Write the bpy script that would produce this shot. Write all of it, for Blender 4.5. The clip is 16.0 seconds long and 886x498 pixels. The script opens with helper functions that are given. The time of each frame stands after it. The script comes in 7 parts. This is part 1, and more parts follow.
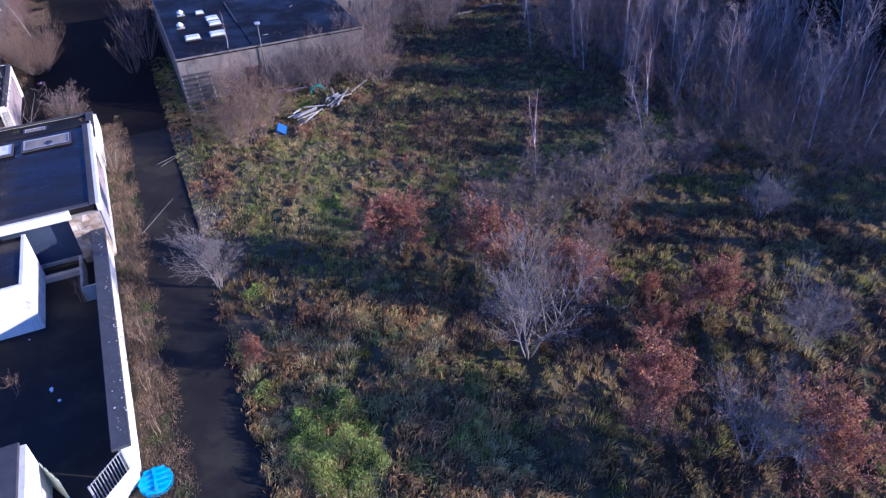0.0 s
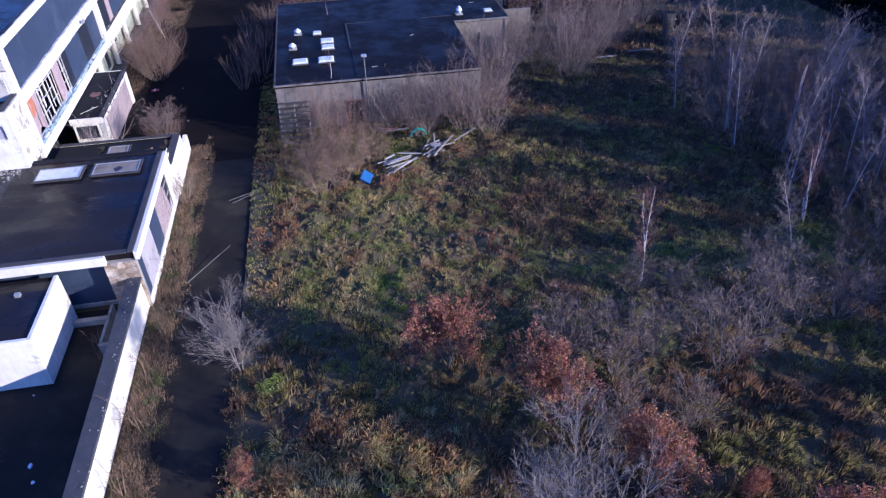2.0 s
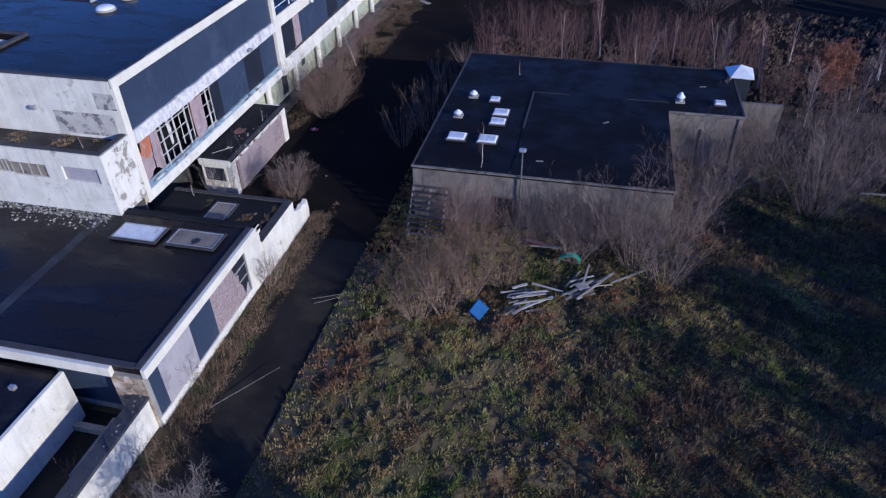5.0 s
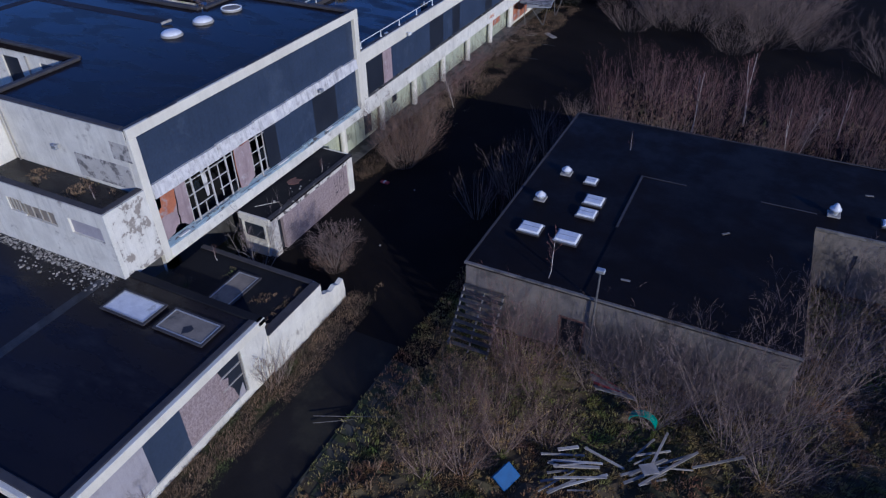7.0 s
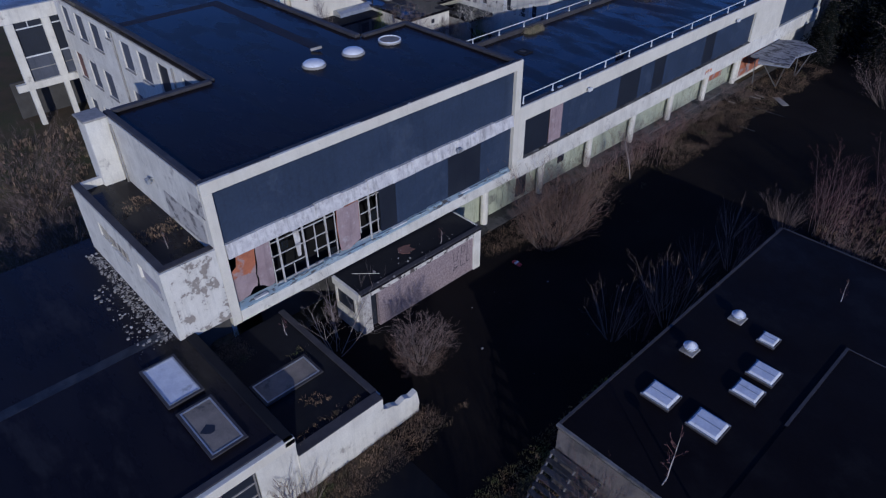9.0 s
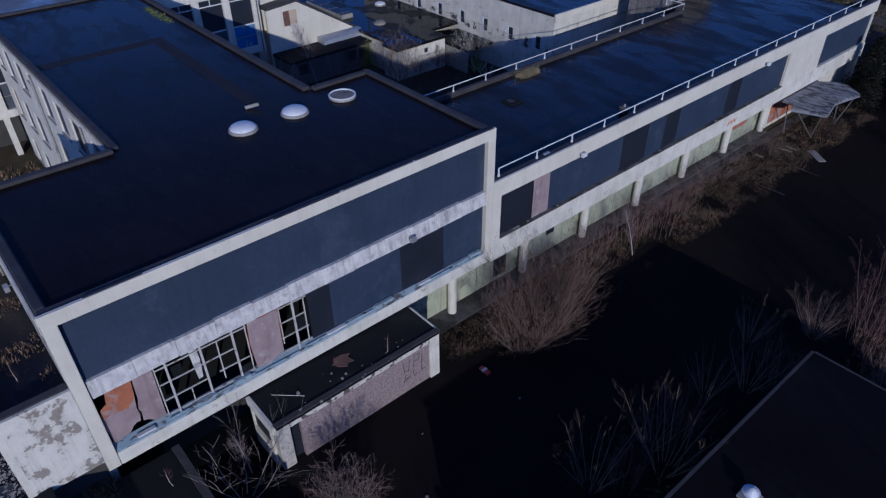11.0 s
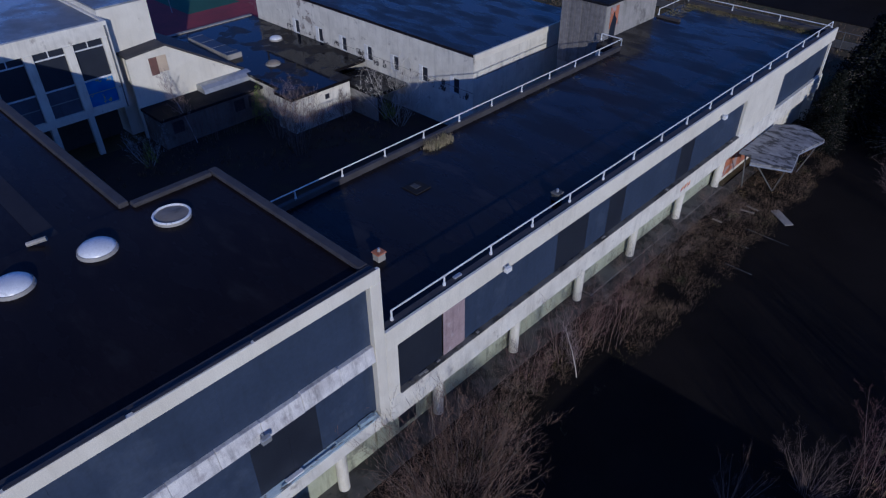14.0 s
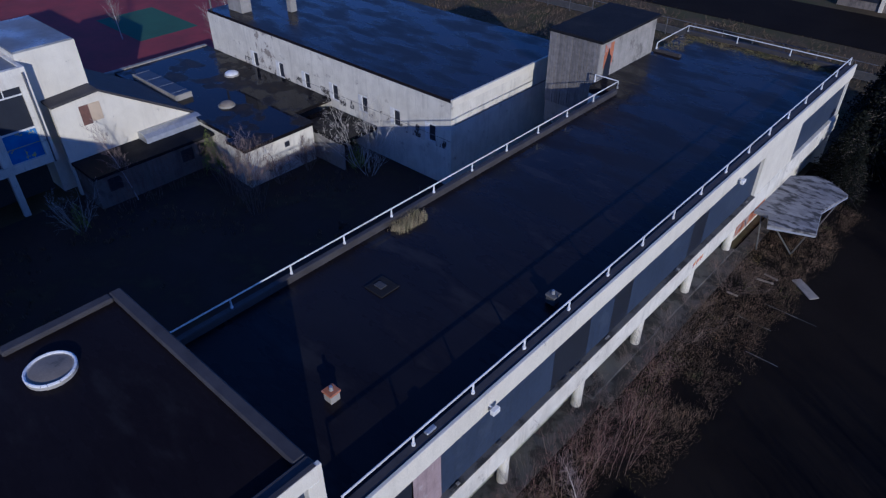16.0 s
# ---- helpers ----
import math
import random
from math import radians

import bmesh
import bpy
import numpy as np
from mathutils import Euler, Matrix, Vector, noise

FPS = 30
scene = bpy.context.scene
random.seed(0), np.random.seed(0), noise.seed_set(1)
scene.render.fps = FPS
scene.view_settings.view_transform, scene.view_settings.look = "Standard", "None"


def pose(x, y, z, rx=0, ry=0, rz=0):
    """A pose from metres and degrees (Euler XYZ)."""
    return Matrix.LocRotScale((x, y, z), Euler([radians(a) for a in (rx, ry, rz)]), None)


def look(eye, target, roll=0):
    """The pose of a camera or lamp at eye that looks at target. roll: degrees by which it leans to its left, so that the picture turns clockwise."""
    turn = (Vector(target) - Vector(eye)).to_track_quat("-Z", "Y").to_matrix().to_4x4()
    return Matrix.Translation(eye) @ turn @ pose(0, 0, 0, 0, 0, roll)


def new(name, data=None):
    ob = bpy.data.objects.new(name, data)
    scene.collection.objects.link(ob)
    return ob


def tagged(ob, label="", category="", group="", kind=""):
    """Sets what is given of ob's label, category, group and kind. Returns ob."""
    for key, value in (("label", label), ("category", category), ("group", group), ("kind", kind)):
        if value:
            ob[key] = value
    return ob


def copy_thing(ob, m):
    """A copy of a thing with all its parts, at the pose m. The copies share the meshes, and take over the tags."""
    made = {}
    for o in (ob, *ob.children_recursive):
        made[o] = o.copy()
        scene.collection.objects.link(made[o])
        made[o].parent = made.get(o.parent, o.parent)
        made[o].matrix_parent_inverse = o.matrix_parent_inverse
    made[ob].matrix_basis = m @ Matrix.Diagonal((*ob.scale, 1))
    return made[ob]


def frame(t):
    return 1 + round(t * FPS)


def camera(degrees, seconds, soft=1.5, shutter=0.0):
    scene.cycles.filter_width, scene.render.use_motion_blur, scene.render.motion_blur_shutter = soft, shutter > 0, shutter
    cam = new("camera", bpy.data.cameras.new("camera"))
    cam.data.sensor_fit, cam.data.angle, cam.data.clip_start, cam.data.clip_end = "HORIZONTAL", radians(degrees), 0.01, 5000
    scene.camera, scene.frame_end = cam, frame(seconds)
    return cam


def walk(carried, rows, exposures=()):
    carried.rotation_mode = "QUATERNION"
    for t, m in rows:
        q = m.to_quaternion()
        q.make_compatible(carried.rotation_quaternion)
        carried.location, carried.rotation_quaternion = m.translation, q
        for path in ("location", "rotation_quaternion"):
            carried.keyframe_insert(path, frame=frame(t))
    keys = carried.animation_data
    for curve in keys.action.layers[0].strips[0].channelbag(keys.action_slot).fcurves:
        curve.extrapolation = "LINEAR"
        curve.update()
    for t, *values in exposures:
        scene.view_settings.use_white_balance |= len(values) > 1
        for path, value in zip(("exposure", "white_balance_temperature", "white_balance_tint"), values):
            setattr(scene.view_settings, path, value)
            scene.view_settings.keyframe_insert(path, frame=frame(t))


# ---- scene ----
cam = camera(66.4, 16.0, soft=1.25)
METRES, EYE, TILT, LEAN, TURN = 71.42, 24.0, 0.0, 0.0, -24.1
ROWS = [
    (0.0, 0.0, 0.0, 0.0, -0.93, -37.98, 1.19),
    (0.5, 0.0131, 0.0285, -0.0003, 3.01, -37.86, 1.18),
    (1.0, 0.0245, 0.0587, 0.0004, 6.75, -37.76, 1.12),
    (1.5, 0.0341, 0.0901, 0.0015, 10.34, -37.67, 1.1),
    (2.0, 0.0412, 0.1226, 0.0018, 13.77, -37.57, 1.05),
    (2.5, 0.0454, 0.1559, 0.0021, 17.64, -37.42, 1.02),
    (3.0, 0.0485, 0.1904, 0.0028, 22.49, -37.33, 1.0),
    (3.5, 0.0502, 0.2257, 0.0031, 26.16, -37.19, 0.96),
    (4.0, 0.0495, 0.2579, 0.0029, 29.32, -37.08, 0.88),
    (6.5, 0.0099, 0.4282, 0.0008, 47.53, -36.43, 0.66),
    (7.0, -0.006, 0.4602, 0.0016, 50.39, -36.44, 0.51),
    (7.5, -0.0235, 0.4911, 0.0017, 56.11, -36.38, 0.43),
    (8.0, -0.0422, 0.5206, 0.0027, 62.61, -36.33, 0.4),
    (10.5, -0.154, 0.6396, 0.0035, 73.3, -36.3, 0.42),
    (11.0, -0.1794, 0.658, 0.0029, 73.27, -36.28, 0.42),
    (11.5, -0.2034, 0.6753, 0.0022, 73.25, -36.3, 0.46),
    (12.0, -0.2261, 0.6907, 0.0014, 73.17, -36.37, 0.42),
    (12.5, -0.2477, 0.7045, 0.0011, 72.57, -36.42, 0.37),
    (13.0, -0.2691, 0.7169, 0.0001, 71.53, -36.4, 0.32),
    (13.5, -0.2902, 0.7287, -0.0003, 70.39, -36.42, 0.29),
    (14.0, -0.3116, 0.7399, -0.0009, 68.07, -36.44, 0.25),
    (14.5, -0.3333, 0.7501, -0.0015, 66.75, -36.43, 0.2),
    (15.0, -0.3551, 0.761, -0.0011, 66.6, -36.44, 0.18),
    (15.5, -0.3786, 0.7726, 0.0001, 66.51, -36.41, 0.15),
    (16.0, -0.4034, 0.785, 0.0004, 66.48, -36.31, 0.13),
]
EXPOSURES = [(0.0, 1.52, 4280, 47), (4.0, 0.74, 4220, 40), (6.5, -0.02, 4140, 37), (10.5, -0.57, 4120, 38), (14.0, -0.52, 4140, 38), (16.0, -0.20, 4180, 38)]
walk(cam, [(t, pose(0, 0, EYE, TILT, LEAN, TURN) @ pose(METRES * x, METRES * y, METRES * z, 90 + pitch, roll, yaw)) for t, x, y, z, yaw, pitch, roll in ROWS], EXPOSURES)

# ---- light ----
SUN_ELEV, SUN_AZ = 16.0, 121.0  # degrees above the horizon; clockwise from +y
world = bpy.data.worlds.new("sky")
scene.world = world
world.use_nodes = True
_t = world.node_tree
_sky = _t.nodes.new("ShaderNodeTexSky")
_sky.sky_type, _sky.sun_disc = "NISHITA", False
_sky.dust_density, _sky.ozone_density = 0.2, 3.5
_sky.sun_elevation, _sky.sun_rotation = radians(SUN_ELEV), radians(SUN_AZ)
_t.links.new(_sky.outputs[0], _t.nodes["Background"].inputs[0])
_t.nodes["Background"].inputs[1].default_value = 0.083
sun = new("sun", bpy.data.lights.new("sun", "SUN"))
sun.data.energy, sun.data.angle, sun.data.color = 3.7, radians(0.5), (1.05, 0.835, 0.365)
_d = Vector((math.sin(radians(SUN_AZ)) * math.cos(radians(SUN_ELEV)), math.cos(radians(SUN_AZ)) * math.cos(radians(SUN_ELEV)), math.sin(radians(SUN_ELEV))))
sun.matrix_world = look(_d * 100, (0, 0, 0))

# ---- materials ----


def surface(name, c1, c2, scale=1.0, rough=0.85, bump=0.3, c3=None, at3=0.62, scale3=0.35, fine=30.0, island=0.0, rough2=None, metal=0.0, soft3=0.06, per_object=0.0, stretch=None, thin=0.0, gloss=0.5, wet=(0.4, 0.6), streak=0.0):
    """A procedural surface: c1 and c2 mixed by a noise of that scale (per metre), grain from a fine noise, and patches of c3."""
    m = bpy.data.materials.new(name)
    m.use_nodes = True
    t = m.node_tree
    n, link = t.nodes, t.links.new
    bsdf = n["Principled BSDF"]
    geo = n.new("ShaderNodeNewGeometry")
    where = geo.outputs["Position"]
    if stretch:
        mp = n.new("ShaderNodeMapping")
        mp.inputs["Scale"].default_value = stretch
        link(where, mp.inputs["Vector"])
        where = mp.outputs[0]

    def noise_at(s, detail, rough_=0.6):
        x = n.new("ShaderNodeTexNoise")
        x.inputs["Scale"].default_value, x.inputs["Detail"].default_value, x.inputs["Roughness"].default_value = s, detail, rough_
        link(where, x.inputs["Vector"])
        return x.outputs["Fac"]

    def ramp(fac, lo, hi):
        r = n.new("ShaderNodeMapRange")
        r.interpolation_type = "SMOOTHSTEP"
        r.inputs[1].default_value, r.inputs[2].default_value = lo, hi
        link(fac, r.inputs[0])
        return r.outputs[0]

    def mix(fac, a, b, blend="MIX"):
        x = n.new("ShaderNodeMix")
        x.data_type, x.blend_type = "RGBA", blend
        if isinstance(fac, float):
            x.inputs[0].default_value = fac
        else:
            link(fac, x.inputs[0])
        for i, c in ((6, a), (7, b)):
            if isinstance(c, tuple):
                x.inputs[i].default_value = (*c, 1)
            else:
                link(c, x.inputs[i])
        return x.outputs[2]

    big, grain = noise_at(scale, 5), noise_at(fine, 3)
    col = mix(ramp(big, 0.3, 0.7), c1, c2)
    fac3 = None
    if c3:
        fac3 = ramp(noise_at(scale3, 7, 0.65), at3 - soft3, at3 + soft3)
        col = mix(fac3, col, c3)
    g = n.new("ShaderNodeMapRange")
    g.inputs[3].default_value, g.inputs[4].default_value = 0.72, 1.28
    link(grain, g.inputs[0])
    col = mix(1.0, col, g.outputs[0], "MULTIPLY")
    if streak:
        mp2, ns = n.new("ShaderNodeMapping"), n.new("ShaderNodeTexNoise")
        mp2.inputs["Scale"].default_value = (2.2, 2.2, 0.22)
        ns.inputs["Scale"].default_value, ns.inputs["Detail"].default_value, ns.inputs["Roughness"].default_value = 1.6, 6, 0.7
        link(geo.outputs["Position"], mp2.inputs["Vector"])
        link(mp2.outputs[0], ns.inputs["Vector"])
        sr = n.new("ShaderNodeMapRange")
        sr.inputs[1].default_value, sr.inputs[2].default_value = 0.50, 0.72
        sr.inputs[3].default_value, sr.inputs[4].default_value = 1.0, 1.0 - streak
        link(ns.outputs["Fac"], sr.inputs[0])
        col = mix(1.0, col, sr.outputs[0], "MULTIPLY")
    for amount, source in ((island, geo.outputs["Random Per Island"]), (per_object, None)):
        if amount:
            if source is None:
                source = n.new("ShaderNodeObjectInfo").outputs["Random"]
            v = n.new("ShaderNodeMapRange")
            v.inputs[3].default_value, v.inputs[4].default_value = 1 - amount, 1 + amount
            link(source, v.inputs[0])
            col = mix(1.0, col, v.outputs[0], "MULTIPLY")
    link(col, bsdf.inputs["Base Color"])
    bsdf.inputs["Specular IOR Level"].default_value = gloss
    if thin:
        tr, ms = n.new("ShaderNodeBsdfTranslucent"), n.new("ShaderNodeMixShader")
        ms.inputs[0].default_value = thin
        link(col, tr.inputs[0])
        link(bsdf.outputs[0], ms.inputs[1])
        link(tr.outputs[0], ms.inputs[2])
        link(ms.outputs[0], n["Material Output"].inputs[0])
    bsdf.inputs["Roughness"].default_value, bsdf.inputs["Metallic"].default_value = rough, metal
    if rough2 is not None:
        r = n.new("ShaderNodeMapRange")
        r.inputs[1].default_value, r.inputs[2].default_value = wet
        r.inputs[3].default_value, r.inputs[4].default_value = rough, rough2
        link(noise_at(scale3, 4), r.inputs[0])
        link(r.outputs[0], bsdf.inputs["Roughness"])
    if bump:
        b = n.new("ShaderNodeBump")
        b.inputs["Strength"].default_value, b.inputs["Distance"].default_value = bump, 0.02
        link(grain, b.inputs["Height"])
        link(b.outputs[0], bsdf.inputs["Normal"])
    return m


def glassy(name, colour, rough=0.08, alpha_mix=0.5):
    m = bpy.data.materials.new(name)
    m.use_nodes = True
    b = m.node_tree.nodes["Principled BSDF"]
    b.inputs["Base Color"].default_value = (*colour, 1)
    b.inputs["Roughness"].default_value = rough
    b.inputs["Transmission Weight"].default_value = alpha_mix
    return m


RENDER = surface("white_render", (0.73, 0.70, 0.60), (0.60, 0.57, 0.485), 0.8, 0.9, 0.3, (0.37, 0.34, 0.285), 0.65, 1.2, soft3=0.06, streak=0.2)
FLAKING = surface("flaking_render", (0.72, 0.69, 0.60), (0.60, 0.57, 0.49), 1.2, 0.9, 0.4, (0.30, 0.265, 0.22), 0.55, 1.2, soft3=0.02, streak=0.25)
FASCIA = surface("fascia_paint", (0.72, 0.68, 0.56), (0.63, 0.59, 0.48), 0.6, 0.75, 0.2, (0.36, 0.33, 0.275), 0.70, 2.3, soft3=0.02, streak=0.10)
WHITE_METAL = surface("white_painted_metal", (0.75, 0.75, 0.74), (0.6, 0.6, 0.58), 2.0, 0.5, 0.1, (0.30, 0.22, 0.16), 0.68, 4.0)
LINTEL = surface("zinc_lintel", (0.71, 0.69, 0.65), (0.54, 0.52, 0.505), 1.8, 0.6, 0.4, (0.42, 0.39, 0.38), 0.60, 2.6, soft3=0.10, streak=0.5)
BLUE_PANEL = surface("blue_sheeting", (0.035, 0.050, 0.092), (0.028, 0.041, 0.077), 0.5, 0.6, 0.25, (0.044, 0.060, 0.102), 0.6, 0.6, fine=6.0, streak=0.2)
# real black sheeting; in doorways and openings its flat black stands for shade
BLACK_PANEL = surface("black_sheet_and_opening", (0.014, 0.017, 0.028), (0.020, 0.024, 0.036), 0.7, 0.5, 0.2, fine=9.0)
BLUE_FRAME = surface("pale_blue_paint", (0.26, 0.35, 0.42), (0.36, 0.42, 0.45), 3.0, 0.7, 0.2, (0.10, 0.095, 0.09), 0.57, 5.0, soft3=0.03, stretch=(1.0, 0.3, 1.0))
PINK_BOARD = surface("faded_plywood", (0.36, 0.28, 0.28), (0.28, 0.21, 0.21), 1.5, 0.8, 0.2, (0.42, 0.36, 0.36), 0.6, 1.2, streak=0.3)
MAUVE_BOARD = surface("mauve_board", (0.38, 0.355, 0.375), (0.32, 0.30, 0.315), 0.8, 0.7, 0.1, (0.26, 0.24, 0.25), 0.62, 0.9, streak=0.2)
RUST_BOARD = surface("orange_board", (0.42, 0.15, 0.06), (0.30, 0.11, 0.05), 2.0, 0.85, 0.2, (0.33, 0.26, 0.25), 0.56, 1.5)
PEBBLE = surface("pebble_dash", (0.37, 0.30, 0.30), (0.22, 0.17, 0.165), 9.0, 0.95, 1.0, (0.13, 0.10, 0.10), 0.60, 16.0, soft3=0.08, fine=30.0)
FLAKED_EDGE = surface("flaked_edge", (0.66, 0.63, 0.55), (0.52, 0.49, 0.43), 2.0, 0.9, 0.5, (0.10, 0.085, 0.075), 0.53, 2.4, soft3=0.02)
PALE_GREEN = surface("pale_green_panel", (0.46, 0.48, 0.34), (0.38, 0.40, 0.28), 1.5, 0.8, 0.2, (0.2, 0.2, 0.15), 0.62, 0.8, streak=0.4)
FELT = surface("roof_felt", (0.0095, 0.0075, 0.0092), (0.0135, 0.0112, 0.0132), 0.35, 0.46, 0.14, (0.024, 0.022, 0.023), 0.60, 0.5, fine=7.0, rough2=0.10, soft3=0.08, gloss=0.165, wet=(0.42, 0.62), stretch=(0.5, 1.3, 1))
FELT_HALL = surface("hall_roof_felt", (0.0105, 0.0080, 0.0092), (0.0145, 0.0115, 0.0130), 0.35, 0.34, 0.12, (0.020, 0.018, 0.019), 0.60, 0.5, fine=7.0, rough2=0.07, soft3=0.08, gloss=0.058, wet=(0.42, 0.62), stretch=(0.5, 1.3, 1))
FELT_DULL = surface("weathered_roof_felt", (0.0075, 0.0058, 0.0060), (0.0105, 0.0084, 0.0084), 0.35, 0.6, 0.25, (0.015, 0.0132, 0.0128), 0.6, 0.4, fine=7.0, rough2=0.36, soft3=0.1, gloss=0.055)
FELT_DRY = surface("dry_roof_felt", (0.010, 0.010, 0.013), (0.016, 0.016, 0.018), 0.4, 0.8, 0.4, (0.026, 0.025, 0.024), 0.62, 0.3, soft3=0.1, gloss=0.15)
FELT_EDGE = surface("felt_upstand", (0.055, 0.051, 0.053), (0.036, 0.033, 0.036), 1.5, 0.8, 0.4)
CONCRETE = surface("concrete", (0.34, 0.32, 0.29), (0.26, 0.25, 0.22), 1.2, 0.9, 0.4, (0.17, 0.16, 0.14), 0.6, 0.8, streak=0.3)
GREY_RENDER = surface("grey_render", (0.205, 0.178, 0.152), (0.15, 0.130, 0.112), 0.8, 0.9, 0.4, (0.11, 0.098, 0.087), 0.58, 0.7, streak=0.45)
STONE = surface("crazy_stone", (0.36, 0.27, 0.17), (0.24, 0.19, 0.14), 2.0, 0.9, 0.6, (0.42, 0.36, 0.28), 0.55, 1.8, per_object=0.4)
COPING = surface("mossy_coping", (0.06, 0.06, 0.065), (0.045, 0.046, 0.048), 2.0, 0.9, 0.6, (0.40, 0.40, 0.40), 0.70, 5.0, soft3=0.02)
# part of the yard's shade is put into this colour, darker than LANE
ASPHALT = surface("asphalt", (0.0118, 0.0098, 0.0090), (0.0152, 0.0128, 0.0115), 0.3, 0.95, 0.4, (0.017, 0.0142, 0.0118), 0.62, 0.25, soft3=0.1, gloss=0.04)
SLAB = surface("paving_slab", (0.085, 0.078, 0.058), (0.058, 0.056, 0.038), 1.5, 0.9, 0.5, (0.07, 0.075, 0.03), 0.55, 1.5, per_object=0.2, gloss=0.08)
SOIL = surface("rough_ground", (0.075, 0.062, 0.034), (0.105, 0.078, 0.046), 0.5, 1.0, 0.9, (0.068, 0.072, 0.028), 0.55, 0.16, fine=12.0, soft3=0.12, gloss=0.1)
GRASS = surface("grass_blades", (0.170, 0.245, 0.042), (0.560, 0.430, 0.175), 0.42, 0.8, 0.0, (0.380, 0.215, 0.110), 0.54, 0.19, fine=2.2, island=0.40, soft3=0.08, thin=0.45, gloss=0.05)
TUSSOCK = surface("tussock_blades", (0.200, 0.220, 0.050), (0.420, 0.320, 0.125), 0.34, 0.85, 0.0, (0.260, 0.160, 0.088), 0.50, 0.22, fine=2.2, island=0.40, soft3=0.10, thin=0.40, gloss=0.05)
STRAW = surface("dead_stems", (0.33, 0.235, 0.14), (0.20, 0.145, 0.092), 1.2, 0.9, 0.0, (0.17, 0.165, 0.07), 0.6, 0.5, island=0.4, thin=0.2, gloss=0.2)
BRACKEN = surface("orange_bracken", (0.46, 0.27, 0.105), (0.36, 0.25, 0.10), 1.5, 0.9, 0.0, (0.24, 0.26, 0.075), 0.55, 0.7, island=0.35, thin=0.3, gloss=0.2)
BRAMBLE = surface("green_bramble", (0.215, 0.315, 0.05), (0.31, 0.37, 0.07), 1.5, 0.8, 0.0, (0.40, 0.34, 0.09), 0.62, 1.2, island=0.45, thin=0.4, gloss=0.05)
BIRCH_BARK = surface("birch_bark", (0.52, 0.48, 0.44), (0.40, 0.36, 0.33), 3.0, 0.8, 0.3, (0.10, 0.08, 0.07), 0.58, 5.0, stretch=(1, 1, 0.35))
GREY_BARK = surface("grey_bark", (0.17, 0.145, 0.12), (0.12, 0.10, 0.085), 3.0, 0.9, 0.3)
BROWN_TWIG = surface("brown_twig", (0.185, 0.116, 0.078), (0.122, 0.077, 0.054), 1.0, 0.9, 0.0, island=0.3)
RED_TWIG = surface("red_twig", (0.185, 0.092, 0.080), (0.125, 0.065, 0.058), 1.0, 0.9, 0.0, island=0.3)
GREY_TWIG = surface("grey_twig", (0.205, 0.148, 0.122), (0.14, 0.102, 0.085), 1.0, 0.9, 0.0, island=0.3)
COPPER_LEAF = surface("copper_leaf", (0.36, 0.163, 0.094), (0.24, 0.110, 0.071), 1.5, 0.8, 0.0, (0.45, 0.27, 0.11), 0.58, 1.2, island=0.5, thin=0.3, gloss=0.08)
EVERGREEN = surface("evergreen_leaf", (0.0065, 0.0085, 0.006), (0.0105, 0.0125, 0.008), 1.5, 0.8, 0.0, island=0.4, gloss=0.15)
FROSTED = surface("frosted_skylight", (0.74, 0.75, 0.76), (0.62, 0.63, 0.65), 2.0, 0.3, 0.05, (0.45, 0.45, 0.44), 0.64, 1.5)
DIRTY_PANE = surface("dirty_skylight", (0.27, 0.235, 0.185), (0.20, 0.175, 0.14), 1.5, 0.6, 0.1, (0.09, 0.085, 0.075), 0.62, 0.9, gloss=0.2)
DARK_GLASS = glassy("window_glass", (0.03, 0.035, 0.04), 0.15, 0.5)
ZINC = surface("zinc", (0.50, 0.51, 0.52), (0.40, 0.41, 0.42), 3.0, 0.45, 0.1, metal=0.6)
STEEL = surface("dark_steel", (0.12, 0.12, 0.125), (0.18, 0.175, 0.17), 3.0, 0.6, 0.1, metal=0.4)
TIMBER = surface("weathered_timber", (0.34, 0.32, 0.29), (0.24, 0.22, 0.20), 1.5, 0.9, 0.3, (0.45, 0.43, 0.40), 0.6, 1.2, per_object=0.35)
CLADDING = surface("grey_cladding", (0.22, 0.205, 0.19), (0.15, 0.14, 0.13), 3.0, 0.9, 0.3, per_object=0.2)
BLUE_PLASTIC = surface("blue_plastic", (0.022, 0.085, 0.24), (0.028, 0.11, 0.29), 2.0, 0.5, 0.05)
CYAN_PAINT = surface("cyan_paint", (0.03, 0.34, 0.62), (0.05, 0.42, 0.70), 2.0, 0.6, 0.2, (0.10, 0.28, 0.40), 0.6, 3.0)
GREEN_PLASTIC = surface("green_plastic", (0.02, 0.34, 0.26), (0.02, 0.26, 0.20), 2.0, 0.5, 0.05)
RED_PAINT = surface("red_paint", (0.42, 0.05, 0.05), (0.30, 0.05, 0.05), 3.0, 0.6, 0.1)
PALE_ROOF = surface("pale_roof_felt", (0.20, 0.21, 0.225), (0.14, 0.15, 0.165), 0.5, 0.6, 0.2, (0.26, 0.27, 0.28), 0.6, 0.4, rough2=0.2)
MURAL = surface("blue_mural", (0.04, 0.12, 0.38), (0.06, 0.20, 0.48), 1.2, 0.6, 0.1, (0.45, 0.38, 0.10), 0.60, 1.1, soft3=0.02)
DOOR_BROWN = surface("brown_door_paint", (0.17, 0.085, 0.06), (0.12, 0.065, 0.05), 2.0, 0.8, 0.1)
# the shade of rooms and recesses is put into these two base colours
INNER = surface("dim_inner_plaster", (0.022, 0.021, 0.02), (0.014, 0.013, 0.012), 1.0, 0.95, 0.0)
DARK_ROOM = surface("dim_recess", (0.07, 0.066, 0.06), (0.05, 0.047, 0.043), 1.0, 0.9, 0.0)
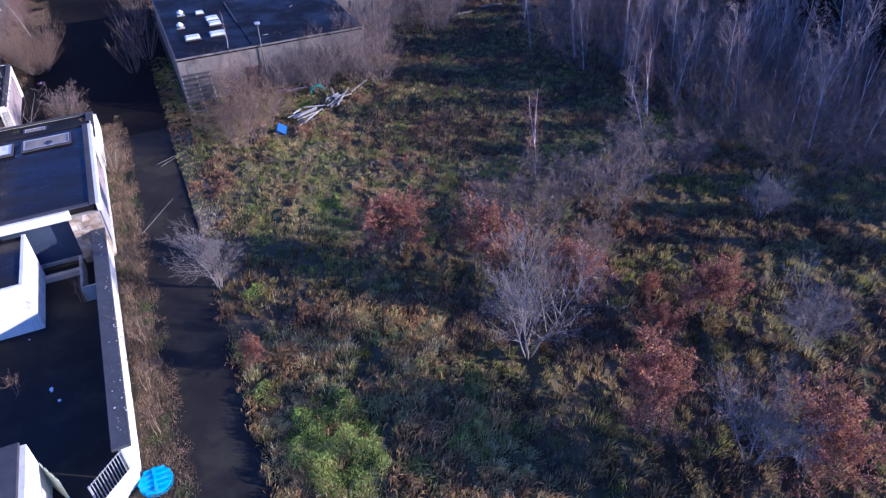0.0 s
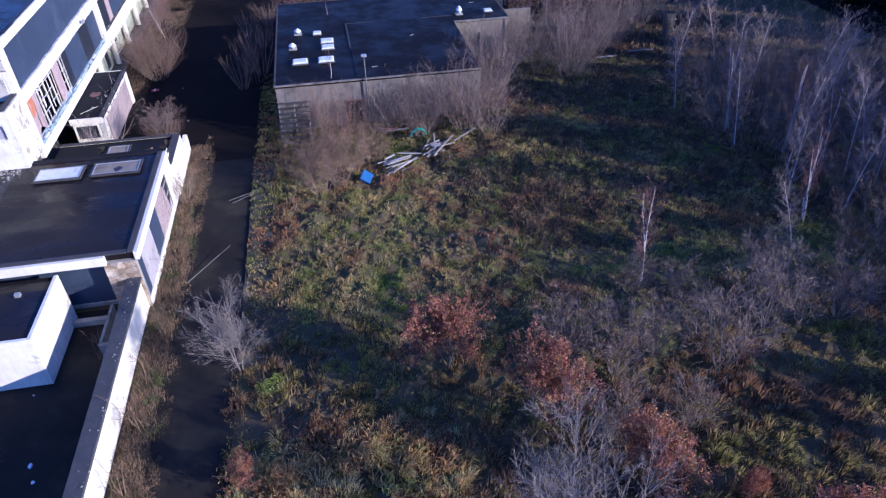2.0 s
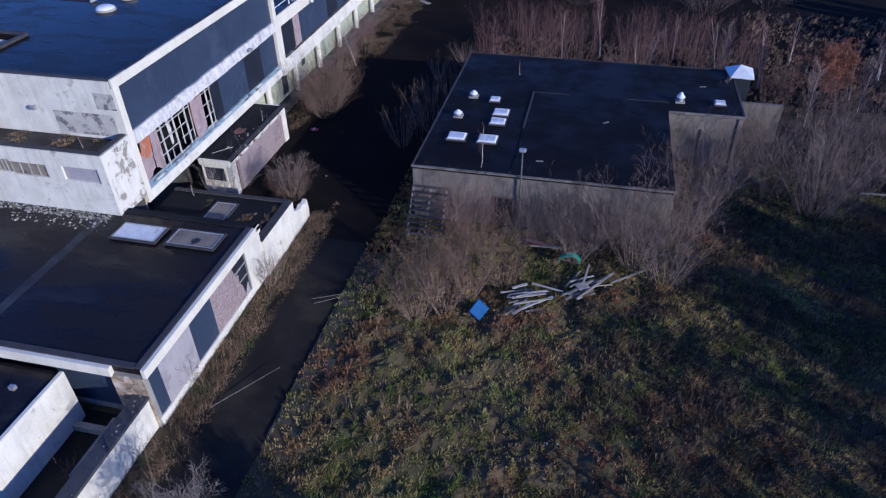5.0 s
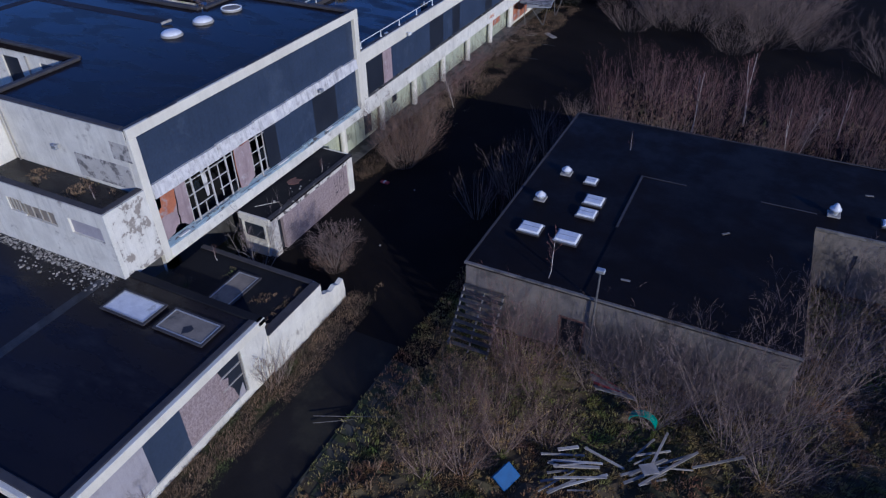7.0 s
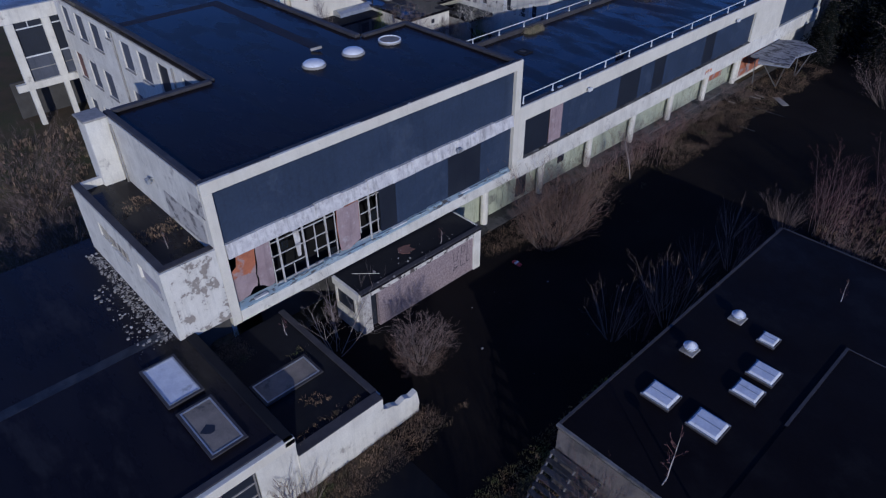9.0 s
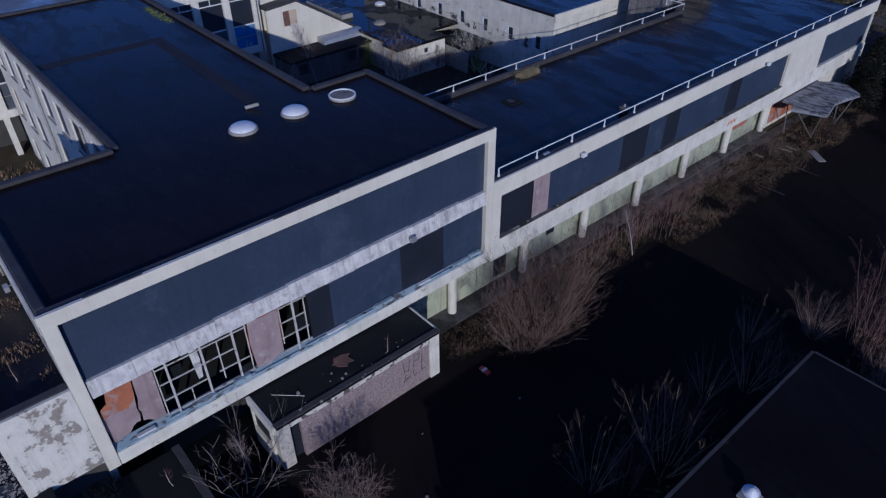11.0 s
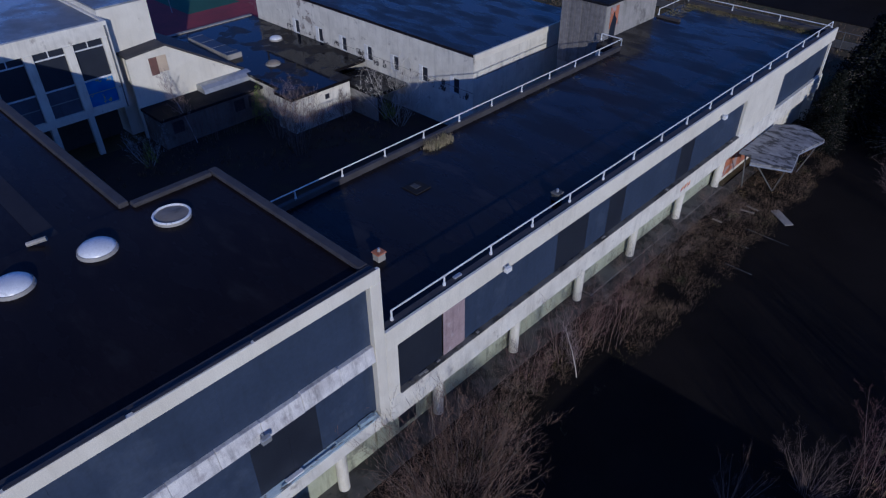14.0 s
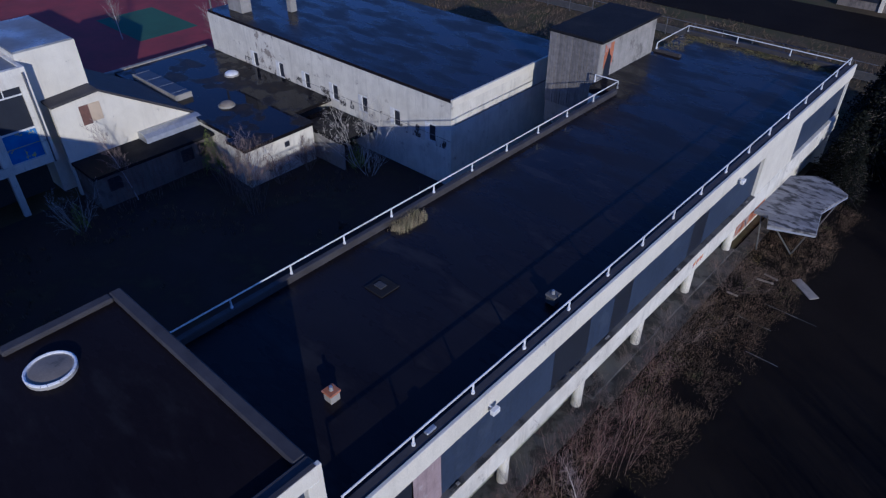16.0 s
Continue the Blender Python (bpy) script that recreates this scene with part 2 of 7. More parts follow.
RUBBLE = surface("rubble", (0.40, 0.38, 0.34), (0.26, 0.24, 0.21), 4.0, 0.95, 0.3, island=0.4)
PITCH_RED = surface("red_court", (0.26, 0.036, 0.04), (0.18, 0.03, 0.033), 0.3, 0.9, 0.1)
PITCH_GREEN = surface("green_court", (0.03, 0.11, 0.06), (0.025, 0.09, 0.05), 0.3, 0.9, 0.1)
ORANGE_PAINT = surface("orange_spray", (0.70, 0.22, 0.03), (0.6, 0.3, 0.05), 3.0, 0.7, 0.0)
GRAFFITI = surface("dark_spray", (0.05, 0.04, 0.045), (0.04, 0.03, 0.035), 3.0, 0.8, 0.0)

# ---- builders ----


def box(bm, x0, x1, y0, y1, z0, z1):
    x0, x1, y0, y1, z0, z1 = min(x0, x1), max(x0, x1), min(y0, y1), max(y0, y1), min(z0, z1), max(z0, z1)
    v = [bm.verts.new(p) for p in ((x0, y0, z0), (x1, y0, z0), (x1, y1, z0), (x0, y1, z0), (x0, y0, z1), (x1, y0, z1), (x1, y1, z1), (x0, y1, z1))]
    for f in ((3, 2, 1, 0), (4, 5, 6, 7), (0, 1, 5, 4), (1, 2, 6, 5), (2, 3, 7, 6), (3, 0, 4, 7)):
        bm.faces.new([v[i] for i in f])


def prism(bm, outline, z0, z1):
    """An upright prism over a ring of (x, y), counter-clockwise."""
    a = [bm.verts.new((x, y, z0)) for x, y in outline]
    b = [bm.verts.new((x, y, z1)) for x, y in outline]
    bm.faces.new(b)
    bm.faces.new(a[::-1])
    for i in range(len(a)):
        j = (i + 1) % len(a)
        bm.faces.new((a[i], a[j], b[j], b[i]))


def rod(bm, p, q, r0, r1=None, sides=8):
    """A tapered rod from p to q."""
    p, q = Vector(p), Vector(q)
    m = Matrix.Translation((p + q) / 2) @ (q - p).to_track_quat("Z", "Y").to_matrix().to_4x4()
    bmesh.ops.create_cone(bm, cap_ends=True, segments=sides, radius1=r0, radius2=r0 if r1 is None else r1, depth=(q - p).length, matrix=m)


def part(name, bm, material, parent=None, label="", bevel=0.0):
    """Links a bmesh as one mesh object, under a thing or a part."""
    me = bpy.data.meshes.new(name)
    bmesh.ops.recalc_face_normals(bm, faces=bm.faces)
    bm.to_mesh(me)
    bm.free()
    me.materials.append(material)
    ob = new(name, me)
    if parent:
        ob.parent = parent
        ob.matrix_parent_inverse = parent.matrix_basis.inverted()
    if label:
        ob["label"] = label
    if bevel:
        b = ob.modifiers.new("bevel", "BEVEL")
        b.width, b.segments, b.limit_method = bevel, 1, "ANGLE"
    return ob


def boxes(name, material, parent, *dims, label="", bevel=0.0):
    bm = bmesh.new()
    for d in dims:
        box(bm, *d)
    return part(name, bm, material, parent, label, bevel)


def each(name, material, parent, *dims, label="", bevel=0.0):
    for d in dims:
        last = boxes(name, material, parent, d, label=label, bevel=bevel)
    return last


def thing(name, label, category, group="", kind="", at=(0, 0, 0)):
    ob = new(name)
    ob.empty_display_size = 0.3
    ob.location = at
    return tagged(ob, label, category, group, kind)


def raw(name, verts, faces, material, parent=None, label=""):
    me = bpy.data.meshes.new(name)
    me.from_pydata(verts, [], faces)
    me.materials.append(material)
    ob = new(name, me)
    if parent:
        ob.parent = parent
        ob.matrix_parent_inverse = parent.matrix_basis.inverted()
    if label:
        ob["label"] = label
    return ob


# ---- ground, road, pavement ----


def hump(x, y):
    """The meadow's tussocks and hollows."""
    k = min(max((x - 0.9) / 1.5, 0), 1) * min(max((62 - y) / 6, 0), 1) * min(max((46 - x) / 6, 0), 1) * min(max((y + 1) / 4, 0), 1)
    if k <= 0:
        return -0.03
    v = Vector((x, y, 0))
    return -0.03 + k * ((0.40 if y < 30 else 0.40 - 0.08 * min((y - 30) / 6, 1)) * noise.noise(v * 0.85) + 0.17 * noise.noise(v * 2.2) + 0.35 * noise.noise(v * 0.13) + 0.12)


def ground_sheet():
    xs = [-2500, -800, -300, -150] + list(np.arange(-100, -1.9, 4.0)) + list(np.arange(-1.6, 44, 0.32)) + list(np.arange(45, 90, 3.0)) + [120, 200, 400, 1000, 2500]
    ys = [-2500, -800, -300, -120, -60, -30, -15, -5] + list(np.arange(0, 62, 0.34)) + list(np.arange(63, 150, 4.0)) + [180, 260, 400, 900, 2500]
    verts = [(x, y, hump(x, y)) for y in ys for x in xs]
    w = len(xs)
    faces = [(j * w + i, j * w + i + 1, j * w + w + i + 1, j * w + w + i) for j in range(len(ys) - 1) for i in range(w - 1)]
    ob = raw("ground", verts, faces, SOIL)
    return tagged(ob, "rough overgrown ground of grass, moss and bare earth", "ground", kind="structure")


ground_sheet()

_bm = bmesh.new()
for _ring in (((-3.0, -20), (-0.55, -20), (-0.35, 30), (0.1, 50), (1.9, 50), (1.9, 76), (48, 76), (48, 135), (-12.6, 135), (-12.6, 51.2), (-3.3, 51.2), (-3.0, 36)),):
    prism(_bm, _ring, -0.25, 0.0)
LANE = surface("worn_lane", (0.026, 0.023, 0.020), (0.018, 0.016, 0.0145), 0.4, 0.9, 0.4, (0.042, 0.038, 0.026), 0.58, 0.35, soft3=0.12, gloss=0.12)
tagged(boxes("lane", LANE, None, (-3.3, 0.14, -30.0, 51.0, -0.1, 0.012)), "worn brownish asphalt lane between verge and meadow", "lane", kind="structure")
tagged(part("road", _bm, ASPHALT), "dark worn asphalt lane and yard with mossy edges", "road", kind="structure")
_bm = bmesh.new()
box(_bm, -30, -5.2, 15, 36.2, -0.25, 0.0)
tagged(part("yard", _bm, LANE), "dark damp asphalt of a walled service yard", "yard", kind="structure")
_bm = bmesh.new()
box(_bm, -47.5, -22.4, 64.6, 92.7, -0.25, 0.0)
tagged(part("courtyard", _bm, surface("mossy_paving", (0.048, 0.042, 0.038), (0.034, 0.030, 0.027), 0.4, 0.95, 0.4, (0.06, 0.055, 0.035), 0.58, 0.4, soft3=0.1, gloss=0.08)), "dark overgrown paving of an enclosed courtyard", "courtyard", kind="structure")

# kerb and slabbed footway beside the lane
kerb = tagged(boxes("kerb", SLAB, None, (0.16, 0.30, 36.5, 50.0, -0.2, 0.09), bevel=0.02), "mossy concrete kerb along the lane", "kerb", kind="structure")
footway = tagged(boxes("pavement", SOIL, None, (0.30, 1.75, 36.5, 50.0, -0.2, 0.07)), "overgrown slabbed footway beside the lane", "pavement", kind="structure")
for _j in range(22):
    for _i in range(2):
        if (_i * 7 + _j * 5) % 9 == 0:
            continue
        _y, _x = 36.6 + _j * 0.61, 0.34 + _i * 0.64
        boxes("paving_slab", SLAB, footway, (_x, _x + 0.6, _y, _y + 0.56, 0.03, 0.10 + 0.012 * ((_i + 3 * _j) % 4)))

# ---- school hall: two-storey block with a boarded front ----
FX = -12.4
hall = thing("school_hall", "derelict white-framed concrete school hall boarded with dark blue sheeting", "building", at=(-17, 58, 0))
boxes("roof", FELT_HALL, hall, (-22.3, FX - 0.02, 48.72, 68.33, 9.75, 10.12), label="ponded black felt flat roof")
boxes("roof_edge", FELT_EDGE, hall, (FX - 0.42, FX - 0.06, 48.74, 68.3, 10.12, 10.30), (-22.3, FX - 0.42, 48.74, 49.1, 10.12, 10.30), (-22.3, FX - 0.42, 67.9, 68.3, 10.12, 10.30), (-22.3, -21.9, 64.6, 67.9, 10.12, 10.30), (-22.3, -21.9, 49.1, 54.4, 10.12, 10.30), label="felt-covered upstand", bevel=0.05)
boxes("fascia", FASCIA, hall, (FX - 0.06, FX + 0.10, 48.7, 68.35, 9.82, 10.36), label="cream painted concrete fascia", bevel=0.02)
boxes("corner_post", FASCIA, hall, (FX - 0.35, FX + 0.098, 48.7, 49.16, 2.78, 9.818), label="weathered cream concrete post", bevel=0.02)
boxes("corner_post", FASCIA, hall, (FX - 0.35, FX + 0.098, 67.87, 68.35, 2.78, 9.818), label="weathered cream concrete post", bevel=0.02)
boxes("beam", RENDER, hall, (FX - 0.5, FX + 0.098, 49.18, 67.87, 2.78, 3.42), label="stained white concrete edge beam", bevel=0.03)
boxes("wall", RENDER, hall, (-22.3, -12.76, 48.7, 48.98, 0, 9.74), label="peeling white rendered end wall")
boxes("wall_top", RENDER, hall, (-22.3, -12.5, 48.66, 48.716, 9.55, 10.24), label="white rendered wall head")
boxes("wall", RENDER, hall, (-22.3, -12.76, 68.05, 68.33, 3.0, 9.74))
boxes("wall", RENDER, hall, (-22.3, -13.56, 68.05, 68.33, 0, 3.0))
boxes("wall", RENDER, hall, (-22.3, -22.0, 48.98, 68.05, 0, 9.74))
# slab coloured dark so that no sunlit floor shows through the windows
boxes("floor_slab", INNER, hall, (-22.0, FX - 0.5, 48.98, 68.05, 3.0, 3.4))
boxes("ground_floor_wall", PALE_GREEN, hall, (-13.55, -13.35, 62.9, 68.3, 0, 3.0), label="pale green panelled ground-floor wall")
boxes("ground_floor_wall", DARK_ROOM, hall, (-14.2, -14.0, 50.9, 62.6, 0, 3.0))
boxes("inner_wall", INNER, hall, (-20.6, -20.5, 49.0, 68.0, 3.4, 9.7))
# the upper sheeting, in strips
for _y0, _y1 in ((49.18, 53.0), (53.004, 57.6), (57.604, 62.2), (62.204, 67.87)):
    boxes("sheeting", BLUE_PANEL, hall, (FX - 0.30, FX - 0.14 - 0.01 * math.sin(_y0 * 7), _y0, _y1, 7.0, 9.82), label="taut dark blue sheeting")
# zinc lintel band, in lengths, leaning out
for _i in range(12):
    _y0 = 49.2 + _i * 1.555
    _bm = bmesh.new()
    box(_bm, FX - 0.22, FX + 0.02, _y0, _y0 + 1.545, 6.40 + 0.02 * math.sin(_i * 1.9), 7.13 + 0.03 * math.sin(_i * 2.7))
    for _v in _bm.verts:
        if _v.co.z < 6.5 and _v.co.x > FX:
            _v.co.x += 0.10
    part("lintel_panel", _bm, LINTEL, hall, "pale streaked zinc panel" if _i == 0 else "", bevel=0.015)
for _y0, _y1, _m, _l in ((57.8, 58.9, BLACK_PANEL, "black sheeting"), (58.9, 60.3, BLUE_PANEL, "dark blue sheeting"), (60.3, 62.7, BLUE_PANEL, ""), (62.7, 64.1, BLACK_PANEL, "black sheeting"), (64.1, 65.3, BLACK_PANEL, ""), (65.3, 67.87, BLUE_PANEL, "dark blue sheeting")):
    boxes("sheeting", _m, hall, (FX - 0.30, FX - 0.16, _y0, _y1 - 0.004, 3.62, 6.44), label=_l)
_bm = bmesh.new()
box(_bm, FX - 0.32, FX + 0.06, 49.2, 67.8, 3.42, 3.50)
for _v in _bm.verts:
    if _v.co.x < FX - 0.2 and _v.co.z > 3.45:
        _v.co.z += 0.16
part("window_sill", _bm, BLUE_FRAME, hall, "flaking pale blue sloping sill")


def plate(name, outline, x, thick, material, parent, label=""):
    """An upright board with a ragged outline of (y, z), facing +x."""
    bm = bmesh.new()
    a = [bm.verts.new((x, y, z)) for y, z in outline]
    b = [bm.verts.new((x - thick, y, z)) for y, z in outline]
    bm.faces.new(a)
    bm.faces.new(b[::-1])
    for i in range(len(a)):
        j = (i + 1) % len(a)
        bm.faces.new((a[i], b[i], b[j], a[j]))
    return part(name, bm, material, parent, label)


plate("board", ((49.14, 5.08), (49.48, 5.2), (49.96, 5.11), (50.35, 4.96), (50.38, 4.5), (50.32, 4.2), (50.2, 4.22), (50.02, 4.11), (49.87, 3.9), (49.6, 3.86), (49.25, 3.78), (49.2, 4.39)), FX - 0.10, 0.03, PINK_BOARD, hall, "torn grey plywood board")
plate("board", ((49.59, 6.35), (50.50, 6.35), (50.44, 5.6), (50.36, 4.98), (49.95, 5.11), (49.48, 5.2), (49.14, 5.05), (49.25, 5.58), (49.5, 5.75)), FX - 0.07, 0.02, RUST_BOARD, hall, "torn orange board")
plate("board", ((50.54, 6.35), (51.26, 6.35), (51.24, 5.1), (51.22, 3.92), (51.0, 3.86), (50.82, 3.88), (50.6, 4.1), (50.42, 4.18), (50.46, 4.6), (50.40, 4.81), (50.5, 5.3)), FX - 0.06, 0.03, PINK_BOARD, hall, "faded plywood board")
BOARD = ((55.05, 6.33), (55.35, 6.30), (55.67, 6.22), (56.27, 6.28), (56.37, 6.12), (56.31, 5.22), (56.32, 3.98), (55.81, 3.80), (55.61, 3.68), (55.09, 3.83), (55.05, 4.15), (55.0, 5.18))
plate("board", BOARD, FX - 0.03, 0.03, PINK_BOARD, hall, "split plywood board with rusty edges")
plate("board", [(55.66 + (y - 55.66) * 1.05 + 0.03 * math.sin(17 * z), 5.0 + (z - 5.0) * 1.03) for y, z in BOARD], FX - 0.062, 0.015, RUST_BOARD, hall, "rusty splintered backing board")


WORN_STEEL = surface("worn_white_steel", (0.60, 0.59, 0.55), (0.46, 0.44, 0.41), 3.0, 0.6, 0.2, (0.20, 0.15, 0.12), 0.60, 4.0, soft3=0.04)


def mullions(posts, thin, rails, parent, x=FX - 0.12):
    """A steel window: stout posts, each its own part, with thin bars between them."""
    bm = bmesh.new()
    for y, z0, z1 in thin:
        box(bm, x - 0.06, x - 0.01, y - 0.022, y + 0.022, z0, z1)
    for z, a, b in rails:
        box(bm, x - 0.07, x - 0.015, a, b, z - 0.02, z + 0.02)
    part("window_frame", bm, WORN_STEEL, parent, "broken white steel window frame")
    for y in posts:
        bm = bmesh.new()
        box(bm, x - 0.10, x, y - 0.04, y + 0.04, 3.5, 6.42)
        for v in bm.verts:
            if v.co.z < 4:
                v.co.x += 0.06
        part("mullion", bm, WORN_STEEL, parent, "rusting white steel mullion", bevel=0.01)


mullions((51.75, 53.1, 54.4), ((51.32, 3.7, 6.3), (52.4, 3.7, 4.4), (53.75, 4.05, 6.05), (54.95, 3.7, 6.3)), ((3.72, 51.3, 55.0), (4.46, 51.3, 53.1), (4.5, 53.6, 55.0), (5.27, 51.3, 54.4), (6.04, 51.3, 55.0)), hall)
mullions((57.08,), ((56.45, 4.2, 6.2), (57.6, 3.7, 6.3)), ((3.74, 56.4, 57.75), (4.5, 56.4, 57.7), (5.3, 56.45, 57.6), (6.1, 56.4, 57.75)), hall)
for _y, _z, _h in ((51.9, 5.35, 0.5), (54.5, 3.75, 0.4), (57.15, 4.55, 0.6)):
    boxes("broken_pane", DARK_GLASS, hall, (FX - 0.20, FX - 0.19, _y, _y + 0.4, _z, _z + _h))
plate("curtain", ((52.7, 6.3), (53.0, 6.3), (53.06, 5.4), (53.0, 4.45), (52.82, 4.42), (52.76, 5.2)), FX - 0.4, 0.04, LINTEL, hall, "grey hanging curtain")
for _y0, _y1, _dx, _z in ((51.3, 54.9, -0.06, 3.57), (51.9, 57.2, 0.0, 3.52), (57.3, 60.9, -0.04, 3.56), (63.4, 67.6, -0.02, 3.55)):
    boxes("sill_rail", BLUE_FRAME, hall, (FX + _dx, FX + _dx + 0.04, _y0, _y1, _z, _z + 0.06), label="pale blue steel rail")
# blue frame fragments and debris on the ledge
for _i, _y in enumerate((50.0, 52.2, 54.0, 58.4, 59.6, 61.0, 63.6, 65.8, 66.9)):
    boxes("sill_fragment", BLUE_FRAME if _i % 3 else WHITE_METAL, hall, (FX - 0.1, FX + 0.06, _y, _y + 0.7 + 0.3 * (_i % 2), 3.58, 3.66 + 0.05 * (_i % 3)))


def floodlight(name, at, parent, material=ZINC, yaw=0):
    bm = bmesh.new()
    box(bm, -0.02, 0.30, -0.03, 0.03, -0.03, 0.03)
    box(bm, 0.16, 0.34, -0.17, 0.17, -0.16, 0.06)
    bmesh.ops.rotate(bm, verts=bm.verts, cent=(0, 0, 0), matrix=Matrix.Rotation(radians(yaw), 3, "Z"))
    bmesh.ops.translate(bm, verts=bm.verts, vec=at)
    return part(name, bm, material, parent, "grey wall floodlight", bevel=0.02)


floodlight("floodlight", (FX + 0.1, 63.1, 6.75), hall)
floodlight("floodlight", (-17.6, 48.7, 8.5), hall, ZINC, -90)


def dome(x, y, z, r, parent, material, open_top=False):
    bm = bmesh.new()
    rod(bm, (x, y, z), (x, y, z + 0.12), r + 0.07, r + 0.04, 24)
    k = part("roof_dome_kerb", bm, CONCRETE, parent, "raised round kerb")
    bm = bmesh.new()
    rings = 2 if open_top else 6
    for i in range(rings):
        a0, a1 = i * (math.pi / 2) / rings, (i + 1) * (math.pi / 2) / rings
        h = 0.05 if open_top else 0.24
        for s in range(24):
            p = [(x + r * math.cos(a) * math.cos(s_ * math.pi / 12), y + r * math.cos(a) * math.sin(s_ * math.pi / 12), z + 0.11 + h * math.sin(a)) for a, s_ in ((a0, s), (a0, s + 1), (a1, s + 1), (a1, s))]
            bm.faces.new([bm.verts.new(q) for q in p])
    bmesh.ops.remove_doubles(bm, verts=bm.verts, dist=0.002)
    for f in bm.faces:
        f.smooth = True
    part("roof_dome", bm, material, parent, "dark open roof light" if open_top else "white plastic dome rooflight")


dome(-20.3, 59.75, 10.12, 0.62, hall, FROSTED)
dome(-20.3, 62.5, 10.12, 0.62, hall, FROSTED)
dome(-20.35, 65.3, 10.12, 0.62, hall, DIRTY_PANE, True)
_bm = bmesh.new()
for _s in range(26):
    _a0, _a1 = (math.pi * 2 * (_s + _k) / 26 for _k in (0, 0.92 + 0.2 * (_s % 3 == 0)))
    rod(_bm, (-20.35 + 0.66 * math.cos(_a0), 65.3 + 0.66 * math.sin(_a0), 10.26), (-20.35 + 0.66 * math.cos(_a1), 65.3 + 0.66 * math.sin(_a1), 10.26), 0.045, None, 6)
part("broken_rim", _bm, FROSTED, hall, "broken white rim of a missing dome")
_bm = bmesh.new()
rod(_bm, (-22.3, 60.9, 10.2), (-22.0, 61.5, 10.32), 0.09, None, 8)
part("roof_outlet", _bm, CONCRETE, hall, "short grey pipe stub")

PATCHED = surface("bare_render", (0.50, 0.475, 0.42), (0.40, 0.375, 0.33), 1.4, 0.95, 0.5, (0.15, 0.14, 0.13), 0.55, 1.7, soft3=0.05)
boxes("patched_render", PATCHED, hall, (-16.6, -12.85, 48.69, 48.71, 7.0, 8.3), label="rough grey patch of bare render")
boxes("patched_render", PATCHED, hall, (-13.7, -12.5, 48.685, 48.71, 8.6, 9.9))
for _i, (_y0, _y1) in enumerate(((50.1, 52.0), (56.9, 59.8), (60.0, 63.5), (63.6, 68.2))):
    boxes("felt_lip", FELT_EDGE, hall, (FX - 0.06, FX + 0.04 + 0.03 * (_i % 2), _y0, _y1, 10.36, 10.385))
_bm = bmesh.new()
rod(_bm, (-21.2, 48.62, 6.8), (-21.2, 48.62, 10.0), 0.05, None, 6)
part("downpipe", _bm, CONCRETE, hall, "grey downpipe")
# stair-tower pillar at the hall's end
pillar = thing("chimney_pillar", "flaking white rendered chimney beside the hall", "chimney", at=(-22.8, 48.6, 0))
boxes("shaft", RENDER, pillar, (-22.7, -21.55, 47.6, 48.66, 0, 10.25), bevel=0.04)
boxes("cap", CONCRETE, pillar, (-22.8, -21.45, 47.5, 48.66, 10.25, 10.36), bevel=0.03)

# ---- annex in front of the hall's end wall ----
annex = thing("annex", "flaking white rendered annex with a sunken felt roof", "building", at=(-17, 47.4, 0))
each("wall", RENDER, annex, (-22.1, -19.4, 46.2, 46.45, 0, 7.2), (-18.3, -16.0, 46.2, 46.45, 0, 5.5), (-18.3, -16.0, 46.2, 46.45, 6.3, 7.2), (-16.0, -15.0, 46.2, 46.45, 0, 7.2), (-15.0, -12.8, 46.2, 46.45, 0, 5.5), (-15.0, -12.8, 46.2, 46.45, 6.35, 7.2), (-12.8, -12.3, 46.2, 46.45, 0, 7.2), (-19.4, -18.3, 46.2, 46.45, 0, 5.6), (-19.4, -18.3, 46.2, 46.45, 6.4, 7.2), label="white rendered wall with long windows")
boxes("wall", FLAKING, annex, (-12.55, -12.3, 46.45, 48.69, 3.36, 7.2), label="flaking white end wall")
boxes("lower_wall", DARK_ROOM, annex, (-12.8, -12.58, 46.45, 48.69, 0, 3.36), label="dark set-back wall foot")
boxes("wall", RENDER, annex, (-22.1, -21.85, 46.45, 48.69, 0, 7.2))
boxes("roof", FELT, annex, (-21.85, -12.55, 46.45, 48.69, 6.5, 6.82), label="black felt roof with moss and litter")
boxes("roof_edge", FELT_EDGE, annex, (-22.0, -12.4, 46.25, 46.6, 7.2, 7.26), (-12.75, -12.4, 46.6, 48.69, 7.2, 7.26), bevel=0.02)
for _x0, _x1, _z0, _z1, _m in ((-19.4, -18.3, 5.6, 6.4, DIRTY_PANE), (-18.3, -16.0, 5.5, 6.3, DIRTY_PANE), (-15.0, -12.8, 5.5, 6.35, MAUVE_BOARD)):
    boxes("window", _m, annex, (_x0, _x1, 46.32, 46.36, _z0, _z1), label="boarded window" if _m is MAUVE_BOARD else "frosted strip window")
    if _m is DIRTY_PANE:
        each("window_bar", CONCRETE, annex, *[(_x, _x + 0.04, 46.26, 46.32, _z0, _z1) for _x in np.linspace(_x0, _x1 - 0.06, 5)])

